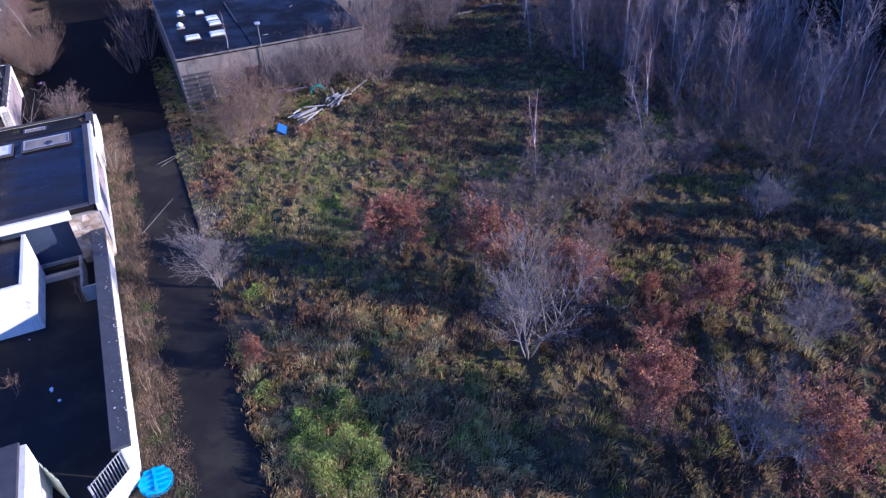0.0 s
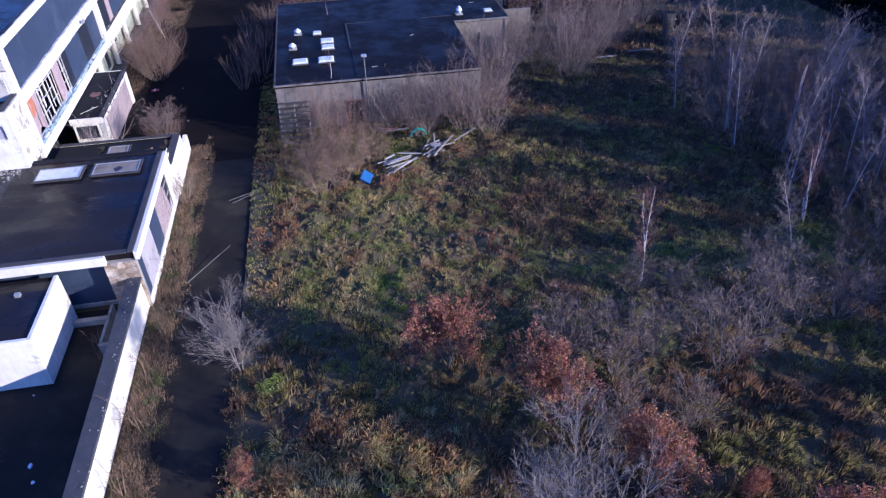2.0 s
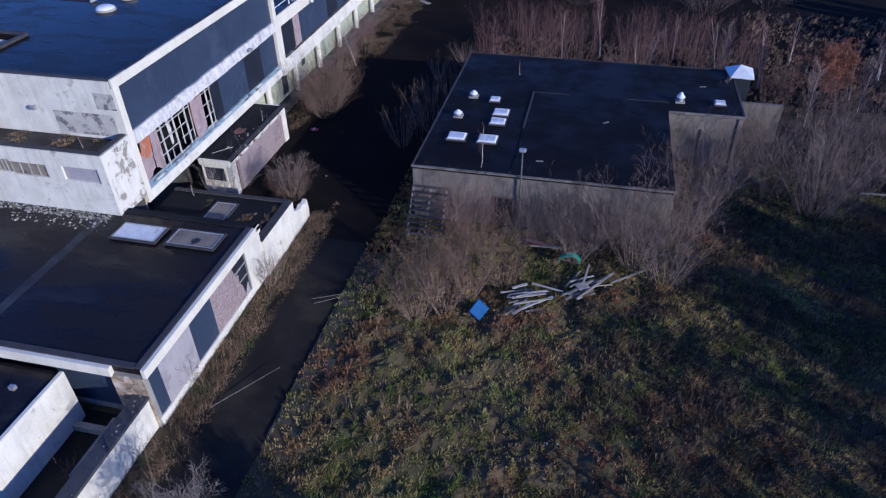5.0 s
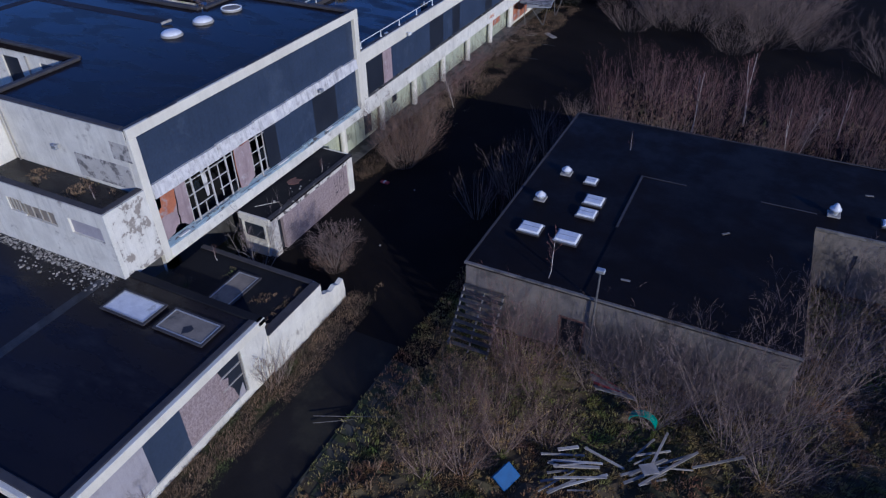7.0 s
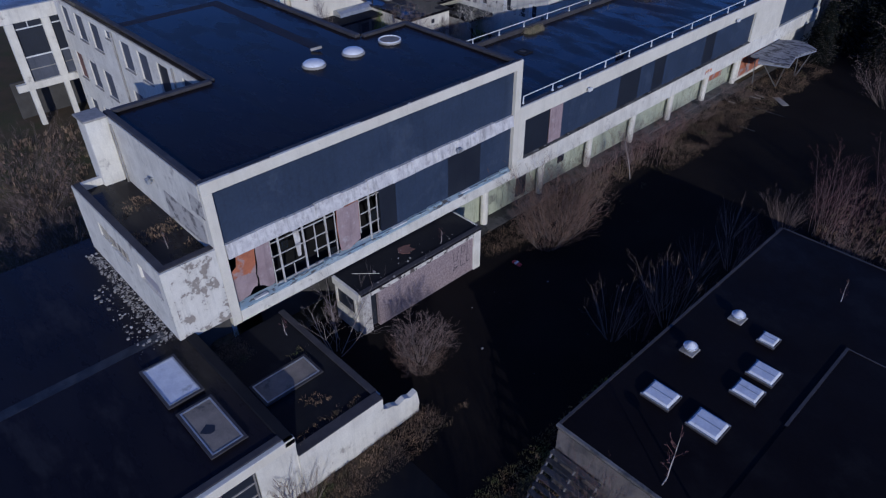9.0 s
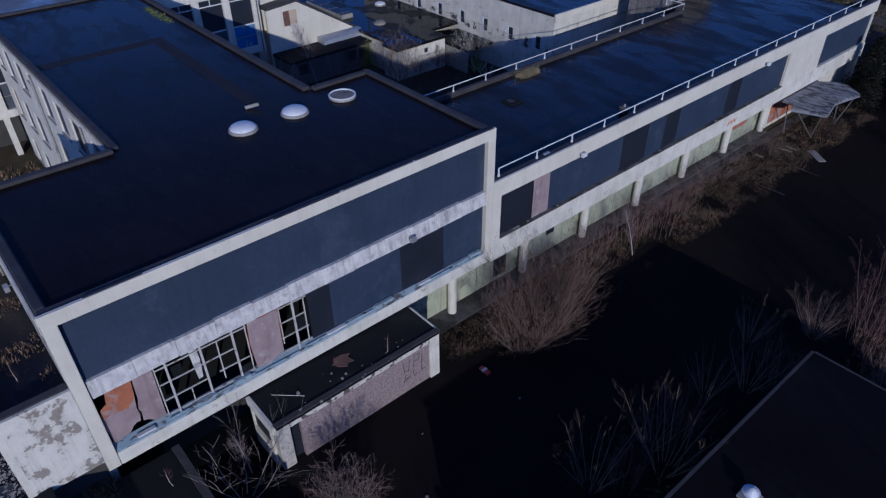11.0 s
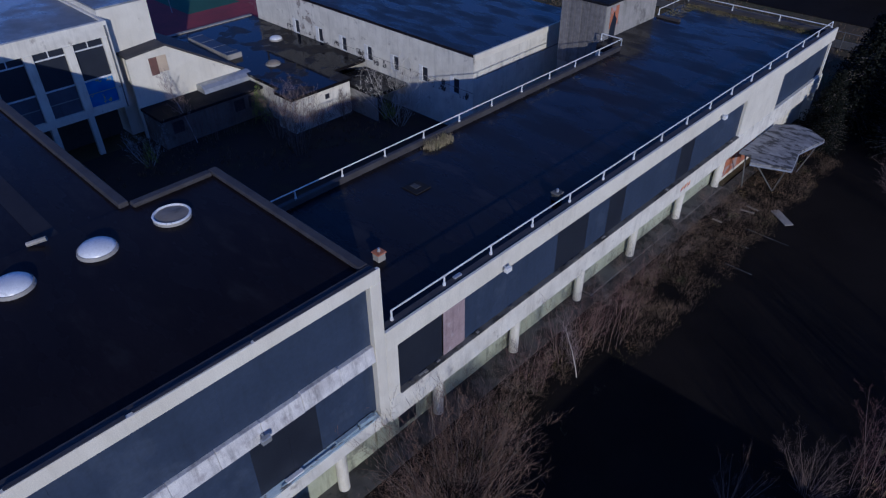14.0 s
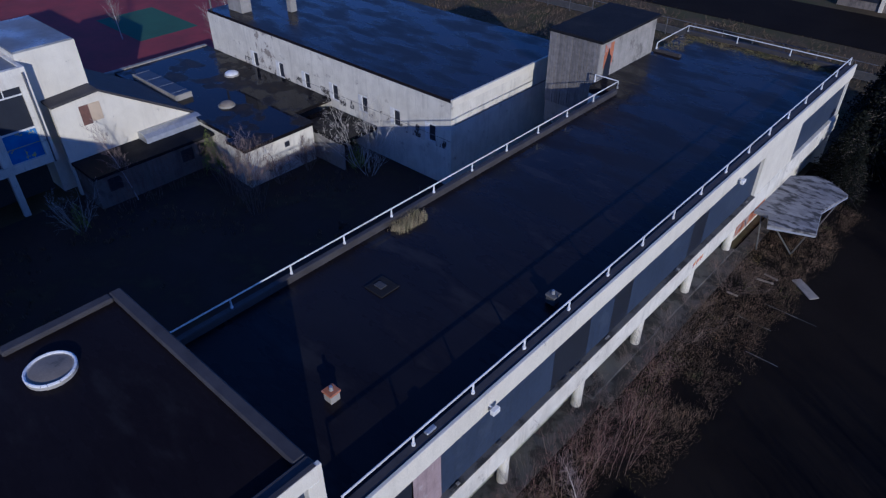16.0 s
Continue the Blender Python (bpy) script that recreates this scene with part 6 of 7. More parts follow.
# evergreens at the wing's end


def conifer(name, seed, h, w, label, boughs=420, sprays=26, size=1.0):
    rng = random.Random(seed)
    wood, leaves = Twigs(), Twigs()
    wood.limb(Vector((0, 0, -0.1)), Vector((0, 0, h * 0.95)), 0.16, 0.03, 6)
    for _ in range(boughs):
        z = h * (0.08 + 0.9 * rng.random() ** 1.2)
        a, reach = rng.uniform(0, 6.283), w * (1.02 - z / h) * rng.uniform(0.55, 1.1) + 0.15
        p, q = Vector((0, 0, z)), Vector((math.cos(a) * reach, math.sin(a) * reach, z + reach * rng.uniform(-0.35, 0.15)))
        wood.limb(p, q, 0.02, 0.008)
        for _k in range(sprays):
            leaves.leaf(p.lerp(q, rng.uniform(0.3, 1.05)) + Vector((rng.gauss(0, .13), rng.gauss(0, .13), rng.gauss(0, .1))), rng.uniform(0.08, 0.17) * size, rng)
    e = thing(name, label, "tree")
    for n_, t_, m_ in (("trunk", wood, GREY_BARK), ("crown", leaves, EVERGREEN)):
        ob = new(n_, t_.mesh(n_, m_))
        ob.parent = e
    return e


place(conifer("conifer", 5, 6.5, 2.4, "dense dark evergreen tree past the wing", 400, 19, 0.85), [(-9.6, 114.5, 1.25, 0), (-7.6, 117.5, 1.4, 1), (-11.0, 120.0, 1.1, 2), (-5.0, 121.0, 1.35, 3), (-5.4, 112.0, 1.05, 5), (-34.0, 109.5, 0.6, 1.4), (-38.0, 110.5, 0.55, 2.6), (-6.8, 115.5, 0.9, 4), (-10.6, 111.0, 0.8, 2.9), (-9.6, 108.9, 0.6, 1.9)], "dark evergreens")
# unseen trees added east of the wood to shade meadow and yard
place(conifer("spruce", 9, 20.0, 4.6, "tall dark spruce added out of view to cast shade", 260, 11, 4.6), [(60.0 + 3.2 * (i % 3) + 1.2 * math.sin(i * 2.2), 53.0 + 3.0 * i, 0.55 + 0.08 * math.sin(i * 1.7), i * 1.1) for i in range(13)] + [(57.0 + 3.0 * (i % 2), 3.0 + 2.0 * i, 0.60 + 0.04 * math.sin(i * 2.3), i * 1.4) for i in range(15)] + [(58.0 + 3.0 * (i % 2), 29.0 + 4.0 * i, 0.78 + 0.05 * i, i * 2.1) for i in range(3)] + [(64.0, 5.0 + 5.0 * i, 0.62, i * 2.7) for i in range(6)] + [(57.5 + 3.0 * (i % 2), 40.0 + 2.2 * i, 0.56 + 0.04 * math.sin(i * 2.9), i * 1.9) for i in range(6)] + [(68.0 + 2.0 * (i % 2), 56.0 + 4.4 * i, 0.62, i * 0.8) for i in range(8)], "tall spruces of the wood")

# ---- grass ----


def tufts(name, n, area, height, width, blades, material, label, seed, keep=None, lean=0.5, z_of=hump, category="grass", flop=0.0, simple=False, mound=0.0, scatter=0.07):
    """Grass tufts over an area (x0, x1, y0, y1), as one mesh of bent blades."""
    rng = np.random.default_rng(seed)
    x0, x1, y0, y1 = area
    px, py = rng.uniform(x0, x1, n), rng.uniform(y0, y1, n)
    if keep is not None:
        ok = np.array([keep(a, b) for a, b in zip(px, py)])
        px, py = px[ok], py[ok]
    n = len(px)
    pz = np.array([z_of(a, b) for a, b in zip(px, py)])
    size = np.array([0.65 + 0.55 * (0.5 + noise.noise(Vector((a * 0.35, b * 0.35, seed)))) for a, b in zip(px, py)]) * rng.uniform(0.7, 1.3, n)
    fl = np.array([3.0 * noise.noise(Vector((a * 0.25, b * 0.25, 7.0 + seed))) for a, b in zip(px, py)])
    m = n * blades
    X, Y, Z, S, F = (np.repeat(a, blades) for a in (px, py, pz, size, fl))
    ang = rng.uniform(0, 2 * np.pi, m)
    out_ = rng.uniform(0.1, 1.0, m) * lean
    dx, dy = np.cos(ang) * out_ + flop * np.cos(F), np.sin(ang) * out_ + flop * np.sin(F)
    h = height * S * rng.uniform(0.55, 1.15, m)
    w = width * rng.uniform(0.6, 1.4, m)
    ta = rng.uniform(0, np.pi, m)
    wx, wy = np.cos(ta) * w / 2, np.sin(ta) * w / 2
    bx, by = X + rng.normal(0, scatter, m), Y + rng.normal(0, scatter, m)
    if mound:
        R = mound * S * rng.uniform(0, 1, m) ** 0.6
        bx, by = X + np.cos(ang) * R, Y + np.sin(ang) * R
        h = height * S * rng.uniform(0.75, 1.15, m) * (1.05 - 0.55 * (R / (mound * S)) ** 2)
        dx, dy = np.cos(ang) * (0.15 + 0.85 * R / (mound * S)) * lean + flop * np.cos(F), np.sin(ang) * (0.15 + 0.85 * R / (mound * S)) * lean + flop * np.sin(F)
    if simple:
        v = np.empty((m, 3, 3))
        v[:, 0] = np.stack((bx - wx, by - wy, Z - 0.03), 1)
        v[:, 1] = np.stack((bx + wx, by + wy, Z - 0.03), 1)
        v[:, 2] = np.stack((bx + dx * h, by + dy * h, Z + h * (0.95 - 0.35 * np.hypot(dx, dy))), 1)
        me = bpy.data.meshes.new(name)
        me.from_pydata(v.reshape(-1, 3).tolist(), [], np.arange(m * 3).reshape(-1, 3).tolist())
        me.materials.append(material)
        return tagged(new(name, me), label, category, kind="stuff")
    v = np.empty((m, 5, 3))
    v[:, 0] = np.stack((bx - wx, by - wy, Z - 0.03), 1)
    v[:, 1] = np.stack((bx + wx, by + wy, Z - 0.03), 1)
    mx, my, mz = bx + dx * h * 0.35, by + dy * h * 0.35, Z + h * 0.62
    v[:, 2] = np.stack((mx + wx * 0.8, my + wy * 0.8, mz), 1)
    v[:, 3] = np.stack((mx - wx * 0.8, my - wy * 0.8, mz), 1)
    v[:, 4] = np.stack((bx + dx * h * 1.0, by + dy * h * 1.0, Z + h * (0.95 - 0.35 * np.hypot(dx, dy))), 1)
    base = (np.arange(m) * 5)[:, None]
    quads, tris = base + np.array([[0, 1, 2, 3]]), base + np.array([[3, 2, 4]])
    me = bpy.data.meshes.new(name)
    me.from_pydata(v.reshape(-1, 3).tolist(), [], quads.tolist() + tris.tolist())
    me.materials.append(material)
    return tagged(new(name, me), label, category, kind="stuff")


def short_zone(x, y):
    return y > 31 + 4 * noise.noise(Vector((x * 0.12, 0, 3))) and x < 34


def in_meadow(x, y):
    return x > 0.25 + 0.7 * (36 < y < 50) * 2 - 0.5 * (y < 30) + 0.4 * noise.noise(Vector((0, y * 0.8, 0))) and not (1.9 < x < 17.6 and y > 54.2) and not (17 < x < 26 and y > 65.8)


tufts("meadow_grass", 26000, (0.2, 36, 30, 66), 0.22, 0.048, 16, GRASS, "short mixed green and straw meadow grass", 1, lambda x, y: in_meadow(x, y) and short_zone(x, y), 0.9, flop=0.3, simple=True, mound=0.17)
tufts("straw_tussock", 520, (0.0, 10, 3, 26), 0.5, 0.025, 56, surface("pale_straw", (0.58, 0.47, 0.22), (0.40, 0.36, 0.13), 1.5, 0.9, 0.0, (0.55, 0.34, 0.14), 0.56, 0.5, island=0.35, thin=0.3, gloss=0.2), "pale straw-coloured grass tussocks", 22, lambda x, y: in_meadow(x, y) and noise.noise(Vector((x * 0.3, y * 0.3, 5))) > -0.3, 0.8, flop=0.4, mound=0.32)
tufts("tussock_grass", 5000, (-0.4, 48, 3, 64), 0.48, 0.045, 42, TUSSOCK, "long flopped tussocks of green and straw grass", 2, lambda x, y: in_meadow(x, y) and not short_zone(x, y), 0.75, flop=0.4, mound=0.30)
tufts("under_grass", 11000, (-0.4, 44, 3, 40), 0.30, 0.05, 11, TUSSOCK, "low grass and moss between the tussocks", 20, lambda x, y: in_meadow(x, y) and not short_zone(x, y), 1.0, flop=0.3, simple=True)
tufts("dead_weeds", 3600, (-0.3, 44, 3, 60), 0.5, 0.03, 8, STRAW, "brown dead weed stems in the grass", 3, lambda x, y: in_meadow(x, y) and noise.noise(Vector((x * 0.3, y * 0.3, 9))) > 0.08, 0.5, flop=0.3)
# two spreads of darker brown weeds, the second denser towards +x
tufts("dark_weeds", 5200, (10, 34, 3, 24), 0.45, 0.035, 9, surface("dark_stems", (0.115, 0.078, 0.056), (0.075, 0.054, 0.040), 1.0, 0.95, 0.0, (0.10, 0.105, 0.04), 0.6, 0.5, island=0.4, gloss=0.05), "dark weeds between the tussocks", 26, lambda x, y: noise.noise(Vector((x * 0.35, y * 0.35, 11))) > -0.1, 0.7, flop=0.4, category="weeds", scatter=0.16)
tufts("sodden_weeds", 8500, (13.0, 46, 36, 72), 0.42, 0.035, 10, surface("sodden_weeds", (0.105, 0.076, 0.056), (0.070, 0.052, 0.040), 1.0, 0.95, 0.0, (0.10, 0.10, 0.04), 0.62, 0.5, island=0.4, gloss=0.05), "dark weeds and brambles in the rough grass", 27, lambda x, y: in_meadow(x, y) and noise.noise(Vector((x * 0.3, y * 0.3, 13))) > -0.22 - 0.03 * (x - 18), 0.8, flop=0.4, category="weeds", scatter=0.2)
tufts("bracken_patch", 2200, (-0.2, 10.0, 9, 25), 0.5, 0.06, 10, BRACKEN, "orange-brown dead bracken", 4, lambda x, y: in_meadow(x, y) and noise.noise(Vector((x * 0.45, y * 0.45, 2))) > -0.12, 0.8, flop=0.4, scatter=0.16)

def bramble(name, cx, cy, rx, ry, h, n, seed, label):
    """A mound of small leaves."""
    rng = random.Random(seed)
    t = Twigs()
    while n:
        x, y = rng.uniform(-1, 1), rng.uniform(-1, 1)
        d = x * x + y * y + 0.5 * noise.noise(Vector((x * 2.5, y * 2.5, seed)))
        if d > 1:
            continue
        n -= 1
        top = h * (1 - max(d, 0)) ** 0.5 * (0.75 + 0.9 * noise.noise(Vector((cx + x * rx * 1.3, cy + y * ry * 1.3, 5 + seed))))
        z = hump(cx + x * rx, cy + y * ry) + max(top, 0.05) * rng.uniform(0.35, 1.05)
        t.leaf(Vector((cx + x * rx, cy + y * ry, z)), rng.uniform(0.02, 0.048), rng)
    return tagged(new(name, t.mesh(name, BRAMBLE)), label, "bramble", kind="stuff")


bramble("bramble_patch", 2.8, 17.7, 2.0, 3.0, 1.0, 17000, 3, "bright green bramble mound by the lane")
bramble("bramble_patch", 0.9, 21.8, 0.8, 0.8, 0.7, 1100, 8, "small green bramble clump by the lane")
bramble("bramble_patch", 8.0, 15.2, 1.2, 1.0, 0.6, 1300, 9, "low green bramble clump in the grass")
bramble("bramble_patch", 12.2, 29.6, 0.8, 0.7, 0.7, 900, 12, "yellow-green bramble clump by the beech")
bramble("bramble_patch", 1.8, 28.9, 0.8, 0.7, 0.8, 900, 14, "green bramble clump beneath the bare tree")
bramble("bramble_patch", -43.7, 83.1, 0.9, 0.7, 3.6, 3200, 17, "yellow-green shrub beside the kitchen wall")
bramble("bramble_patch", -36.7, 90.3, 0.7, 0.6, 2.6, 1500, 29, "yellow-green ivy at the foot of the pale bush")
bramble("bramble_patch", -43.3, 73.4, 0.5, 0.5, 2.0, 700, 30, "yellow-green ivy clump in the courtyard")
VERGE = surface("verge_growth", (0.28, 0.195, 0.115), (0.14, 0.105, 0.068), 0.9, 0.95, 0.0, (0.125, 0.145, 0.05), 0.60, 0.45, island=0.5, gloss=0.1)
tufts("verge_weeds", 5200, (-4.55, -2.7, 14, 53.5), 0.30, 0.015, 8, VERGE, "brown weeds and leaf litter on the verge", 6, lambda x, y: x < -3.1 + 0.45 * noise.noise(Vector((0, y * 0.5, 0))) and noise.noise(Vector((x * 1.1, y * 0.8, 5))) > -0.3, 0.9, lambda x, y: -0.02, category="weeds", flop=0.35, scatter=0.14)
tufts("verge_moss", 2200, (-3.4, -2.7, 14, 56), 0.07, 0.018, 8, VERGE, "low green grass along the lane's edge", 7, lambda x, y: noise.noise(Vector((x * 0.8, y * 0.4, 4))) > -0.05, 0.9, lambda x, y: 0.0, category="grass")
LITTER = surface("dark_leaf_litter", (0.20, 0.142, 0.092), (0.105, 0.080, 0.054), 0.9, 0.95, 0.0, (0.09, 0.10, 0.04), 0.63, 0.6, island=0.45, gloss=0.1)
tufts("facade_weeds", 5200, (-12.0, -7.6, 64, 108), 0.30, 0.016, 13, LITTER, "dead brown weeds along the wing's foot", 8, lambda x, y: x > -11.9 and x < -9.9 + (1.7 if y > 81 else 0) + 0.8 * noise.noise(Vector((0, y * 0.35, 1))) and noise.noise(Vector((x * 0.5, y * 0.4, 3))) > -0.22, 0.9, lambda x, y: 0.0, category="weeds", flop=0.3, simple=True, scatter=0.2)
tufts("wall_foot_moss", 1500, (-11.7, -8.2, 70, 106), 0.10, 0.02, 10, GRASS, "low moss and grass by the wing's path", 19, lambda x, y: noise.noise(Vector((x * 0.6, y * 0.5, 8))) > 0.12, 0.9, lambda x, y: 0.0, category="moss", simple=True, scatter=0.2)
tufts("footway_weeds", 450, (0.2, 2.2, 36, 51), 0.22, 0.04, 6, GRASS, "grass growing through the footway", 9, None, 0.8, lambda x, y: 0.08, category="grass")
tufts("roof_reeds", 130, (-22.0, -21.3, 79.7, 81.5), 0.45, 0.012, 10, surface("pale_reed", (0.34, 0.28, 0.17), (0.22, 0.20, 0.10), 2.0, 0.9, 0.0, island=0.3), "pale dry reeds on the wing roof", 10, None, 0.3, lambda x, y: 6.78, category="reeds")
tufts("roof_moss", 2600, (-22.0, -12.9, 83, 112.6), 0.10, 0.02, 12, surface("roof_moss", (0.10, 0.115, 0.03), (0.07, 0.075, 0.03), 1.0, 0.95, 0.0, island=0.4), "moss and weeds along the roof parapets", 11, lambda x, y: (x > -13.9 + 0.8 * noise.noise(Vector((0, y * 0.4, 0))) and 84 < y < 98) or y > 110.6 + noise.noise(Vector((x * 0.5, 0, 0))) or (x < -21.3 and (abs(y - 87.4) < 0.9 or abs(y - 91) < 0.5)), 0.8, lambda x, y: 6.78, category="moss", simple=True, scatter=0.18)
tufts("parapet_grass", 1500, (-24.1, -12.9, 108.3, 112.7), 0.22, 0.02, 12, surface("parapet_growth", (0.15, 0.15, 0.055), (0.22, 0.17, 0.09), 0.7, 0.95, 0.0, island=0.4, gloss=0.1), "grass and moss along the far parapet", 23, lambda x, y: y > 111.6 + 0.7 * noise.noise(Vector((x * 0.5, 0, 2))) or (x < -22.9 + 0.6 * noise.noise(Vector((0, y * 0.6, 4))) and y > 109), 0.9, lambda x, y: 6.78, category="grass", simple=True, scatter=0.12)
tufts("roof_edge_moss", 420, (-46, -37.4, 62.9, 64.1), 0.12, 0.03, 12, surface("bright_moss", (0.24, 0.27, 0.04), (0.16, 0.19, 0.035), 1.0, 0.95, 0.0, island=0.4), "bright yellow-green moss along the roof upstand", 28, lambda x, y: (-42.2 < x < -37.8 and abs(y - 63.65) < 0.28 * (1.1 - abs(x + 40) / 2.3)) or (-46 < x < -44.9 and y > 63.2), 0.9, lambda x, y: 10.09, category="moss", simple=True, scatter=0.1)
tufts("roof_weeds", 420, (-19.5, -12.8, 46.6, 48.6), 0.16, 0.022, 6, STRAW, "dead weeds on the annex roof", 12, lambda x, y: noise.noise(Vector((x * 0.6, y * 0.6, 4))) > 0.12, 0.6, lambda x, y: 6.80, category="weeds")
tufts("moss_heap", 420, (-12.5, -10.6, 46.9, 48.6), 0.20, 0.02, 12, VERGE, "dead moss heaped at the wall foot", 31, lambda x, y: noise.noise(Vector((x * 0.9, y * 0.9, 2))) > -0.15, 0.9, lambda x, y: 2.26, category="moss", simple=True, scatter=0.12)
tufts("lower_roof_weeds", 500, (-12.1, -4.9, 47, 50.5), 0.18, 0.016, 9, VERGE, "moss and weeds on the lower roof", 13, lambda x, y: noise.noise(Vector((x * 0.5, y * 0.6, 8))) > 0.22 or x > -5.4, 0.7, lambda x, y: 2.26, category="moss")
tufts("courtyard_weeds", 1800, (-47, -23, 65, 92), 0.35, 0.025, 8, LITTER, "dead weeds in the courtyard", 14, lambda x, y: noise.noise(Vector((x * 0.2, y * 0.2, 6))) > 0.1 and not (x < -44.6 and y > 76) and not (x < -39.2 and y > 83.8), 0.6, lambda x, y: 0.0, category="weeds")
tufts("wood_floor", 7000, (27, 62, 14, 100), 0.55, 0.045, 7, STRAW, "brown dead undergrowth beneath the trees", 15, lambda x, y: x > 40 or y > 62 or x > 33, 0.7, hump, category="undergrowth", flop=0.3)
tufts("back_undergrowth", 1500, (-46, -23.6, 28, 54), 0.5, 0.05, 7, STRAW, "brown dead undergrowth behind the annex", 18, None, 0.8, lambda x, y: -0.03, category="undergrowth", flop=0.3)
tufts("far_verge", 2600, (-60, -3, 113.5, 139), 0.45, 0.04, 9, LITTER, "dead brown growth past the school wing", 17, None, 0.8, lambda x, y: 0.0, category="undergrowth", flop=0.3, simple=True, scatter=0.5)
tufts("thicket_floor", 2500, (2, 38, 74.5, 88), 0.4, 0.03, 7, VERGE, "brown dead undergrowth between the saplings", 16, None, 0.7, lambda x, y: 0.0, category="undergrowth", flop=0.3)
# ---- loose things ----
rng = random.Random(77)


def plank(parent, name, at, length, width, thick, yaw, tilt, material, label=""):
    bm = bmesh.new()
    box(bm, -length / 2, length / 2, -width / 2, width / 2, -thick / 2, thick / 2)
    bmesh.ops.transform(bm, verts=bm.verts, matrix=pose(*at, 0, tilt, yaw))
    return part(name, bm, material, parent, label)


pile = thing("timber_pile", "heap of weathered grey planks and boards in the grass", "timber", at=(11.8, 49.0, 0))
WHITE_WOOD = surface("white_timber", (0.47, 0.445, 0.40), (0.35, 0.325, 0.29), 1.5, 0.9, 0.2, (0.25, 0.23, 0.20), 0.64, 2.0, per_object=0.2)
PALE_WOOD = surface("bleached_timber", (0.34, 0.315, 0.28), (0.25, 0.23, 0.20), 1.5, 0.9, 0.2, (0.25, 0.23, 0.20), 0.62, 2.0, per_object=0.2)
for _i, (_x, _y, _l, _r) in enumerate(((9.6, 48.6, 0.9, 33), (11.1, 48.75, 1.75, -8), (10.15, 48.05, 2.1, 21), (10.2, 47.8, 1.9, 24), (10.5, 47.1, 2.6, 43), (9.95, 46.6, 1.4, 54), (10.5, 47.3, 2.2, 29), (13.15, 49.4, 3.5, 45), (12.85, 48.7, 2.2, 49), (13.7, 49.5, 2.9, 54), (13.5, 49.2, 2.9, 57), (12.8, 49.0, 1.8, 48), (15.4, 50.5, 2.3, 36), (13.05, 49.9, 2.4, 82))):
    _left = _x < 11.6
    plank(pile, "plank", (_x, _y, 0.28 + 0.03 * (_i % 7)), _l, rng.uniform(0.09, 0.16), 0.05, _r, rng.uniform(-5, 5), ((WHITE_WOOD, PALE_WOOD) if _left else (PALE_WOOD, TIMBER))[_i % 2])
for _i in range(16):
    _left = _i % 2
    plank(pile, "plank", (10.2 + rng.uniform(-0.8, 0.8) if _left else 13.1 + rng.uniform(-0.9, 0.9), 47.6 + rng.uniform(-0.8, 0.9) if _left else 49.1 + rng.uniform(-0.7, 0.8), 0.18 + 0.012 * _i), rng.uniform(0.8, 1.9), rng.uniform(0.05, 0.10), 0.05, rng.gauss(30 if _left else 50, 16), rng.uniform(-7, 7), (TIMBER, CLADDING, PALE_WOOD)[_i % 3])
plank(pile, "board", (12.9, 48.6, 0.85), 0.7, 0.5, 0.04, 40, 8, PALE_WOOD, "square pale board")
stack = thing("red_planks", "red and grey painted planks lying by the outbuilding", "timber", at=(10.6, 52.0, 0))
for _i in range(7):
    plank(stack, "plank", (10.1 + 0.09 * _i, 53.05 - 0.12 * _i, 0.2 + 0.03 * _i), 1.9, 0.10, 0.05, -18 + 4 * _i, rng.uniform(-4, 4), (RED_PAINT, TIMBER, PALE_WOOD, PINK_BOARD)[_i % 4])
# green barrel half
tub = thing("green_tub", "curved bright green plastic tub end in the heap", "tub", at=(12.1, 51.2, 0))
_bm = bmesh.new()
for _i in range(12):
    _a0, _a1 = math.pi * _i / 12, math.pi * (_i + 1) / 12
    _q = [_bm.verts.new((12.1 + 0.55 * math.cos(_a), 51.2 + _dy, 0.25 + 0.5 * math.sin(_a))) for _a, _dy in ((_a0, 0), (_a1, 0), (_a1, 0.35), (_a0, 0.35))]
    _bm.faces.new(_q)
bmesh.ops.remove_doubles(_bm, verts=_bm.verts, dist=0.001)
bmesh.ops.solidify(_bm, geom=_bm.faces[:], thickness=0.06)
part("shell", _bm, GREEN_PLASTIC, tub)
bin_ = thing("blue_bin", "bright blue plastic crate lid tilted in the grass", "crate", at=(7.6, 46.3, 0))
_bm = bmesh.new()
box(_bm, -0.55, 0.55, -0.42, 0.42, 0, 0.5)
box(_bm, -0.6, 0.6, -0.47, 0.47, 0.5, 0.57)
bmesh.ops.transform(_bm, verts=_bm.verts, matrix=pose(7.6, 46.25, 0.05, 34, -10, 68) @ Matrix.Scale(0.8, 4))
part("body", _bm, BLUE_PLASTIC, bin_, bevel=0.03)
# cable drum flange
drum = thing("cable_drum", "bright cyan painted cable drum lying beside the gate", "cable drum", at=(-4.25, 19.3, 0))
_bm = bmesh.new()
rod(_bm, (-4.25, 19.3, 0.02), (-4.25, 19.3, 0.10), 0.66, None, 28)
part("flange", _bm, CYAN_PAINT, drum)
_bm = bmesh.new()
rod(_bm, (-4.25, 19.3, 0.10), (-4.25, 19.3, 0.20), 0.36, None, 20)
part("core", _bm, CYAN_PAINT, drum)
_bm = bmesh.new()
rod(_bm, (-4.25, 19.3, 0.20), (-4.25, 19.3, 0.26), 0.64, None, 28)
part("flange", _bm, CYAN_PAINT, drum)
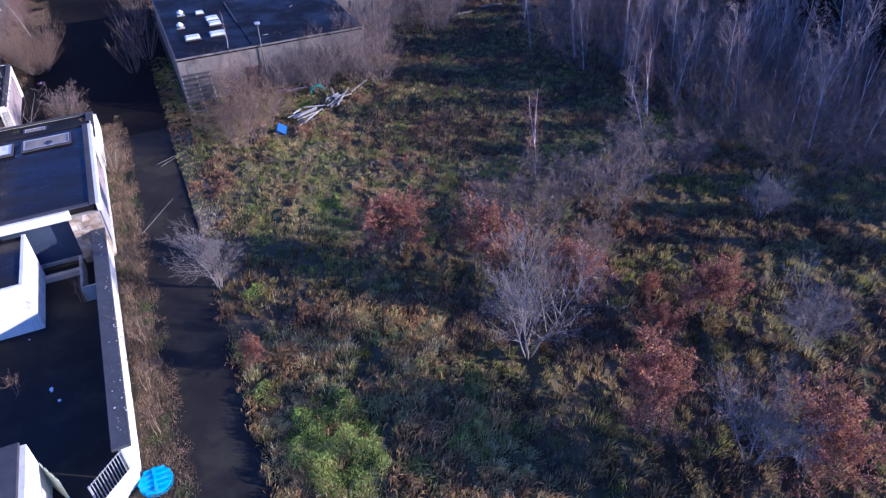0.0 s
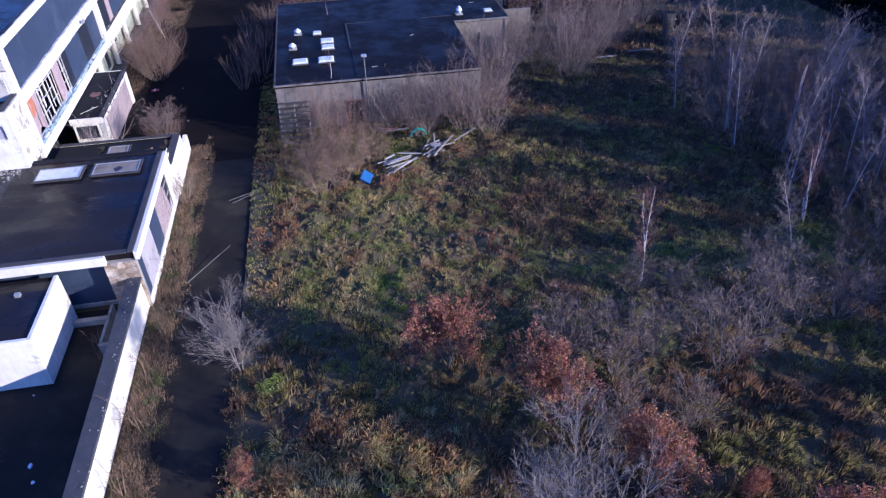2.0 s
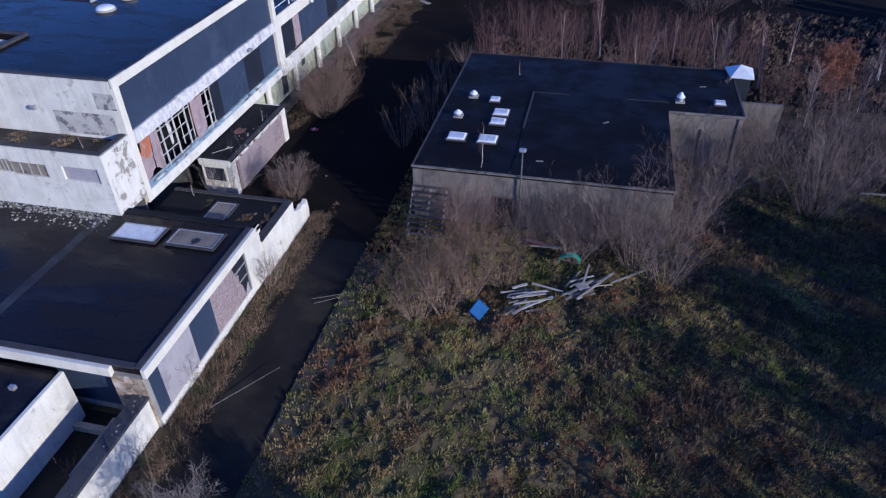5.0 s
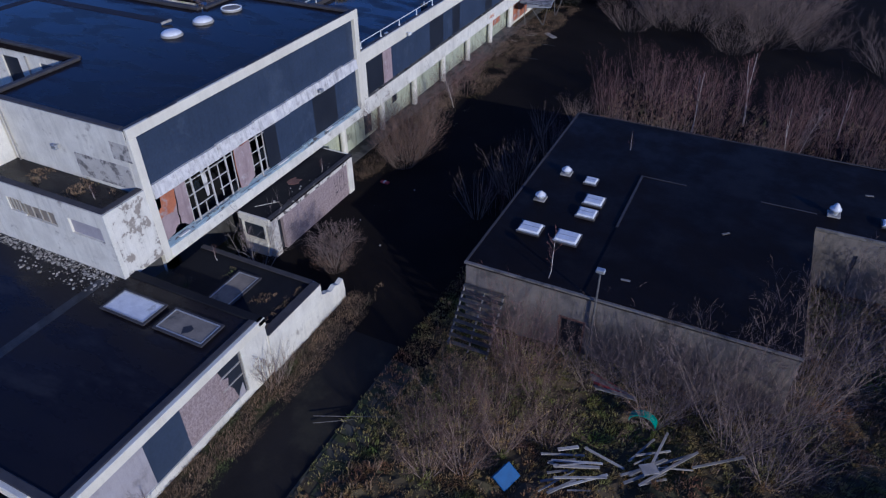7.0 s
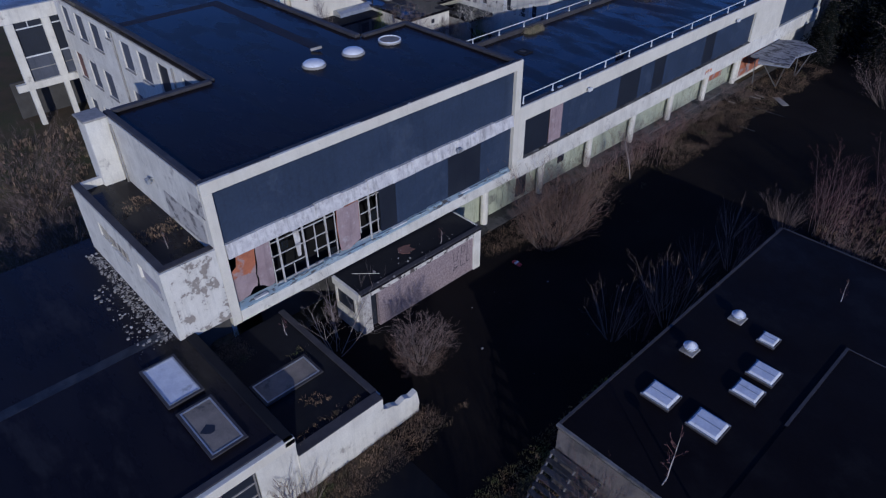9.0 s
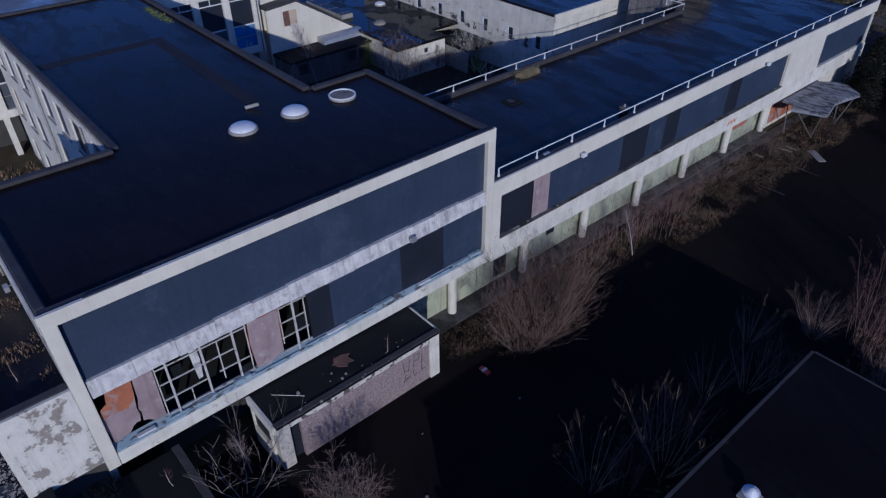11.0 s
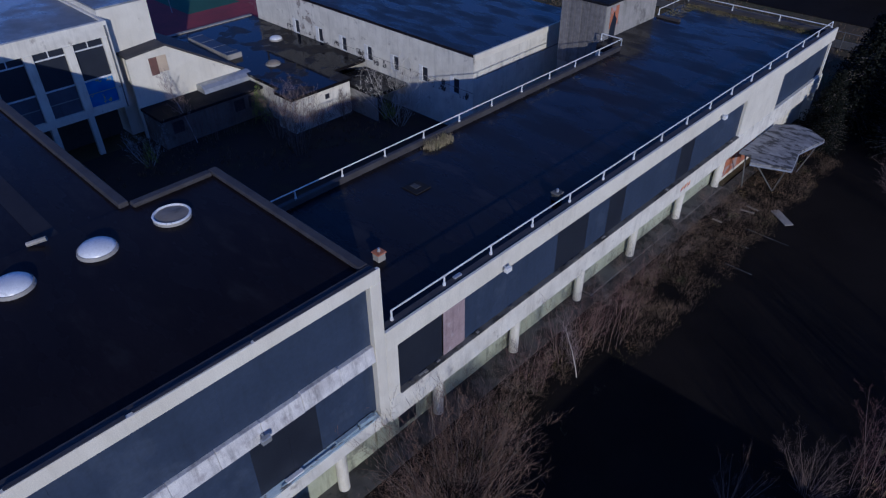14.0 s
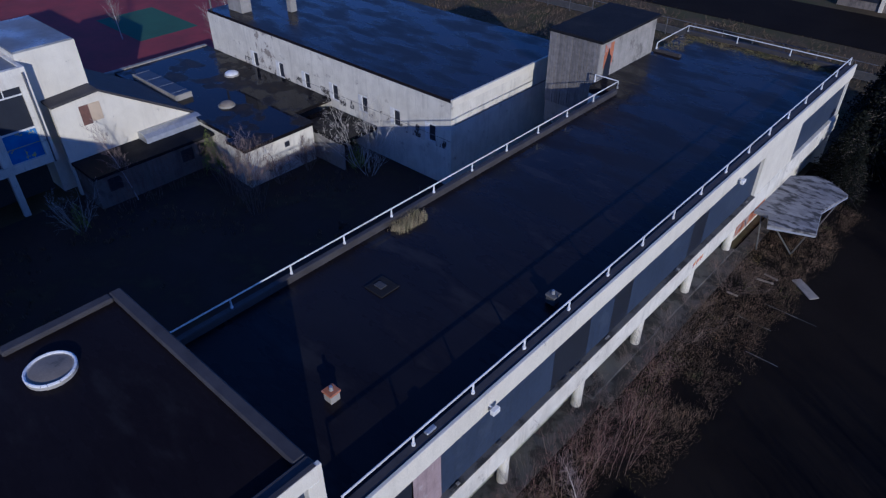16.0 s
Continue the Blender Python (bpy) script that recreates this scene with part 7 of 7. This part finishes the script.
for _i in range(5):
    _w = math.sqrt(max(0.66 ** 2 - (0.26 * (_i - 2)) ** 2, 0.05))
    boxes("batten", CYAN_PAINT, drum, (-4.25 - _w, -4.25 + _w, 19.3 + 0.26 * (_i - 2) - 0.05, 19.3 + 0.26 * (_i - 2) + 0.05, 0.26, 0.30))
boxes("cross_batten", CYAN_PAINT, drum, (-4.31, -4.19, 18.72, 19.88, 0.30, 0.34))
# yard gate, standing open, with a sheet against it
gate = thing("yard_gate", "dark steel bar gate standing open at the yard wall", "gate", at=(-5.1, 19.9, 0))
_g0, _g1 = Vector((-5.05, 19.95, 0)), Vector((-6.25, 18.75, 0))
for _z in (0.15, 1.85):
    _bm = bmesh.new()
    rod(_bm, _g0 + Vector((0, 0, _z)), _g1 + Vector((0, 0, _z)), 0.035, None, 4)
    part("rail", _bm, STEEL, gate)
for _i in range(13):
    _c = _g0.lerp(_g1, _i / 12)
    _bm = bmesh.new()
    rod(_bm, _c + Vector((0, 0, 0.05)), _c + Vector((0, 0, 1.9)), 0.05 if _i in (0, 12) else 0.022, None, 4)
    part("bar", _bm, ZINC, gate)
sheet = thing("white_sheet", "white painted sheet leaning on the gate", "sheet", at=(-5.3, 19.2, 0))
_bm = bmesh.new()
box(_bm, -0.85, 0.85, -0.02, 0.02, 0, 1.6)
bmesh.ops.transform(_bm, verts=_bm.verts, matrix=pose(-5.45, 19.1, 0.02, 14, 0, 45))
part("panel", _bm, WHITE_METAL, sheet)
sheet2 = thing("grey_panel", "greenish corrugated panel leaning by the shed", "panel", at=(-7.6, 20.5, 0))
_bm = bmesh.new()
for _i in range(8):
    box(_bm, -0.8 + 0.2 * _i, -0.62 + 0.2 * _i, -0.03, 0.03 - 0.03 * (_i % 2), 0, 1.5)
bmesh.ops.transform(_bm, verts=_bm.verts, matrix=pose(-7.7, 20.4, 0, 0, 0, -60))
part("panel", _bm, PALE_GREEN, sheet2)
# boards, white lines and bits on the yard
for _x, _y, _l, _w, _r, _m in ((-8.1, 97.7, 1.7, 0.55, -38, PALE_WOOD), (-10.0, 96.9, 0.9, 0.12, 10, PALE_WOOD), (-9.9, 97.5, 0.8, 0.12, -6, PALE_WOOD), (-10.9, 94.6, 0.6, 0.1, 2, PALE_WOOD)):
    _t = thing("board", "pale board lying on the dark yard", "board", "boards on the yard", at=(_x, _y, 0))
    plank(_t, "plank", (_x, _y, 0.04), _l, _w, 0.05, _r, 0, _m)
lines = thing("bay_marking", "worn white parking bay lines on the asphalt", "road marking", kind="structure", at=(-8, 95, 0))
WORN_LINE = surface("worn_line", (0.20, 0.20, 0.19), (0.08, 0.08, 0.08), 2.5, 0.9, 0.2, (0.03, 0.03, 0.032), 0.5, 1.5)
for _y0, _x0, _x1 in ((95.0, -9.3, -6.6), (93.1, -10.0, -8.2), (90.8, -8.6, -7.0)):
    boxes("line", WORN_LINE, lines, (_x0, _x1, _y0, _y0 + 0.06, -0.1, 0.006))
bottle = thing("red_crate", "flattened red box on the yard", "box", at=(-8.6, 64.5, 0))
boxes("body", RED_PAINT, bottle, (-8.95, -8.35, 64.4, 64.65, 0, 0.12), bevel=0.02)
boxes("strip", FROSTED, bottle, (-8.75, -8.6, 64.39, 64.66, 0.05, 0.123))
# broken branch and fallen stems
for _p0, _p1 in (((-1.2, 45.4, 0.15), (1.9, 46.6, 0.4)), ((-1.0, 45.1, 0.1), (0.6, 45.9, 0.3)), ((-3.0, 37.4, 0.1), (-0.8, 40.2, 0.3))):
    _t = thing("fallen_branch", "thin bleached branch fallen across the lane", "branch", "fallen branches", at=_p0)
    _bm = bmesh.new()
    rod(_bm, _p0, _p1, 0.018, 0.008, 5)
    part("stem", _bm, CLADDING, _t)
# palisade panels at the far edge
for _x, _y, _w in ((38.2, 66.6, 1.3), (42.6, 69.8, 1.2)):
    _t = thing("fence_panel", "weathered grey-green slatted fence panel", "fence", "fence panels", at=(_x, _y, 0))
    for _i in range(int(_w / 0.2)):
        boxes("slat", DARK_SLAT, _t, (_x + 0.2 * _i, _x + 0.2 * _i + 0.13, _y - 0.02, _y + 0.02, 0, 2.2))
    boxes("rail", CLADDING, _t, (_x, _x + _w, _y + 0.02, _y + 0.07, 0.5, 0.6))
    boxes("rail", CLADDING, _t, (_x, _x + _w, _y + 0.02, _y + 0.07, 1.6, 1.7))
for _x, _y, _l, _r in ((31.0, 62.5, 2.6, 4), (34.6, 63.2, 3.0, -2)):
    _t = thing("fallen_post", "pale timber post lying in the grass", "timber", "fallen posts", at=(_x, _y, 0))
    plank(_t, "post", (_x, _y, 0.3), _l * 0.8, 0.10, 0.09, _r, 0, TIMBER)
# litter and rubble
for _n, _area, _z, _c, _mat, _lab, _sz in (("rubble", (-21.5, -12.6, 45.55, 46.18), 3.53, 900, RUBBLE, "broken render fallen along the annex foot", 0.026), ("rubble", (-18.5, -12.6, 44.6, 45.8), 3.53, 170, RUBBLE, "scattered broken render on the roof", 0.03), ("roof_litter", (-12.0, -10.0, 54.8, 61.8), 2.73, 34, CONCRETE, "broken glass and rubble on the store roof", 0.03), ("yard_litter", (-13.5, -5.6, 22.0, 35.0), 0.01, 14, FROSTED, "scraps of white litter in the yard", 0.05), ("wall_moss_chips", (-5.1, -4.6, 20.2, 35.9), 2.06, 120, RUBBLE, "lichen chips on the coping", 0.016), ("lane_litter", (-12.0, 1.0, 55.0, 75.0), 0.01, 14, RUBBLE, "small pale litter on the yard", 0.04), ("meadow_litter", (12.0, 12.6, 38.2, 38.5), 0.45, 3, FROSTED, "white plastic scraps in the grass", 0.07)):
    _bm = bmesh.new()
    for _ in range(_c):
        _x, _y, _s = rng.uniform(*_area[:2]), rng.uniform(*_area[2:]), _sz * (0.35 + 2.6 * rng.random() ** 3)
        _h, _a = _s * rng.uniform(0.15, 0.6), rng.uniform(0, 6.28)
        _o = sorted(_a + 6.28 * (_k + rng.uniform(-0.3, 0.3)) / 5 for _k in range(5))
        _rx = rng.uniform(0.5, 1.2)
        prism(_bm, [(_x + _s * _rx * math.cos(_t), _y + _s * math.sin(_t)) for _t in _o], _z - 0.02, _z + _h)
    tagged(part(_n, _bm, _mat), _lab, "rubble", kind="stuff")
# sports courts and a car park far off
tagged(boxes("court", PITCH_RED, None, (-130, -63, 78, 150, -0.2, 0.0)), "red tarmac sports court past the buildings", "court", kind="structure")
tagged(boxes("court_green", PITCH_GREEN, None, (-83, -73, 92.8, 99.5, -0.1, 0.006), (-112, -98, 96, 118, -0.1, 0.006)), "green painted court inside the red one", "court", kind="structure")
tagged(boxes("car_park", ASPHALT, None, (58, 110, 10, 80, -0.2, 0.25)), "dark open asphalt past the wood", "car park", kind="structure")
fence = thing("boundary_fence", "grey mesh fence along the road", "fence", at=(-20, 131, 0))
for _i in range(20):
    boxes("post", STEEL, fence, (-52 + 3 * _i, -51.92 + 3 * _i, 131.0, 131.08, 0, 1.8))
each("rail", STEEL, fence, (-52, 6, 131.02, 131.06, 1.7, 1.76), (-52, 6, 131.02, 131.06, 0.9, 0.94), (-52, 6, 131.02, 131.06, 0.2, 0.24))
boxes("mesh", surface("fence_mesh", (0.07, 0.07, 0.075), (0.05, 0.05, 0.055), 2.0, 0.8, 0.1), fence, (-52, 6, 131.03, 131.05, 0.24, 0.9))
house = thing("roadside_building", "dark low building across the road", "building", at=(-10, 156, 0))
boxes("wall", GREY_RENDER, house, (-24, 14, 154, 166, 0, 4.2))
boxes("roof", FELT_DRY, house, (-24.3, 14.3, 153.7, 166.3, 4.2, 4.5))
for _i in range(9):
    boxes("window", BLACK_PANEL, house, (-22 + 4 * _i, -19.6 + 4 * _i, 153.94, 154.0, 0.9, 3.3), label="dark tall window")
    boxes("pier", FASCIA, house, (-19.5 + 4 * _i, -19.1 + 4 * _i, 153.8, 154.0, 0, 4.2))
tagged(boxes("far_road", ASPHALT, None, (-60, 60, 140, 152, -0.2, 0.02)), "dark road past the school wing", "road", kind="structure")
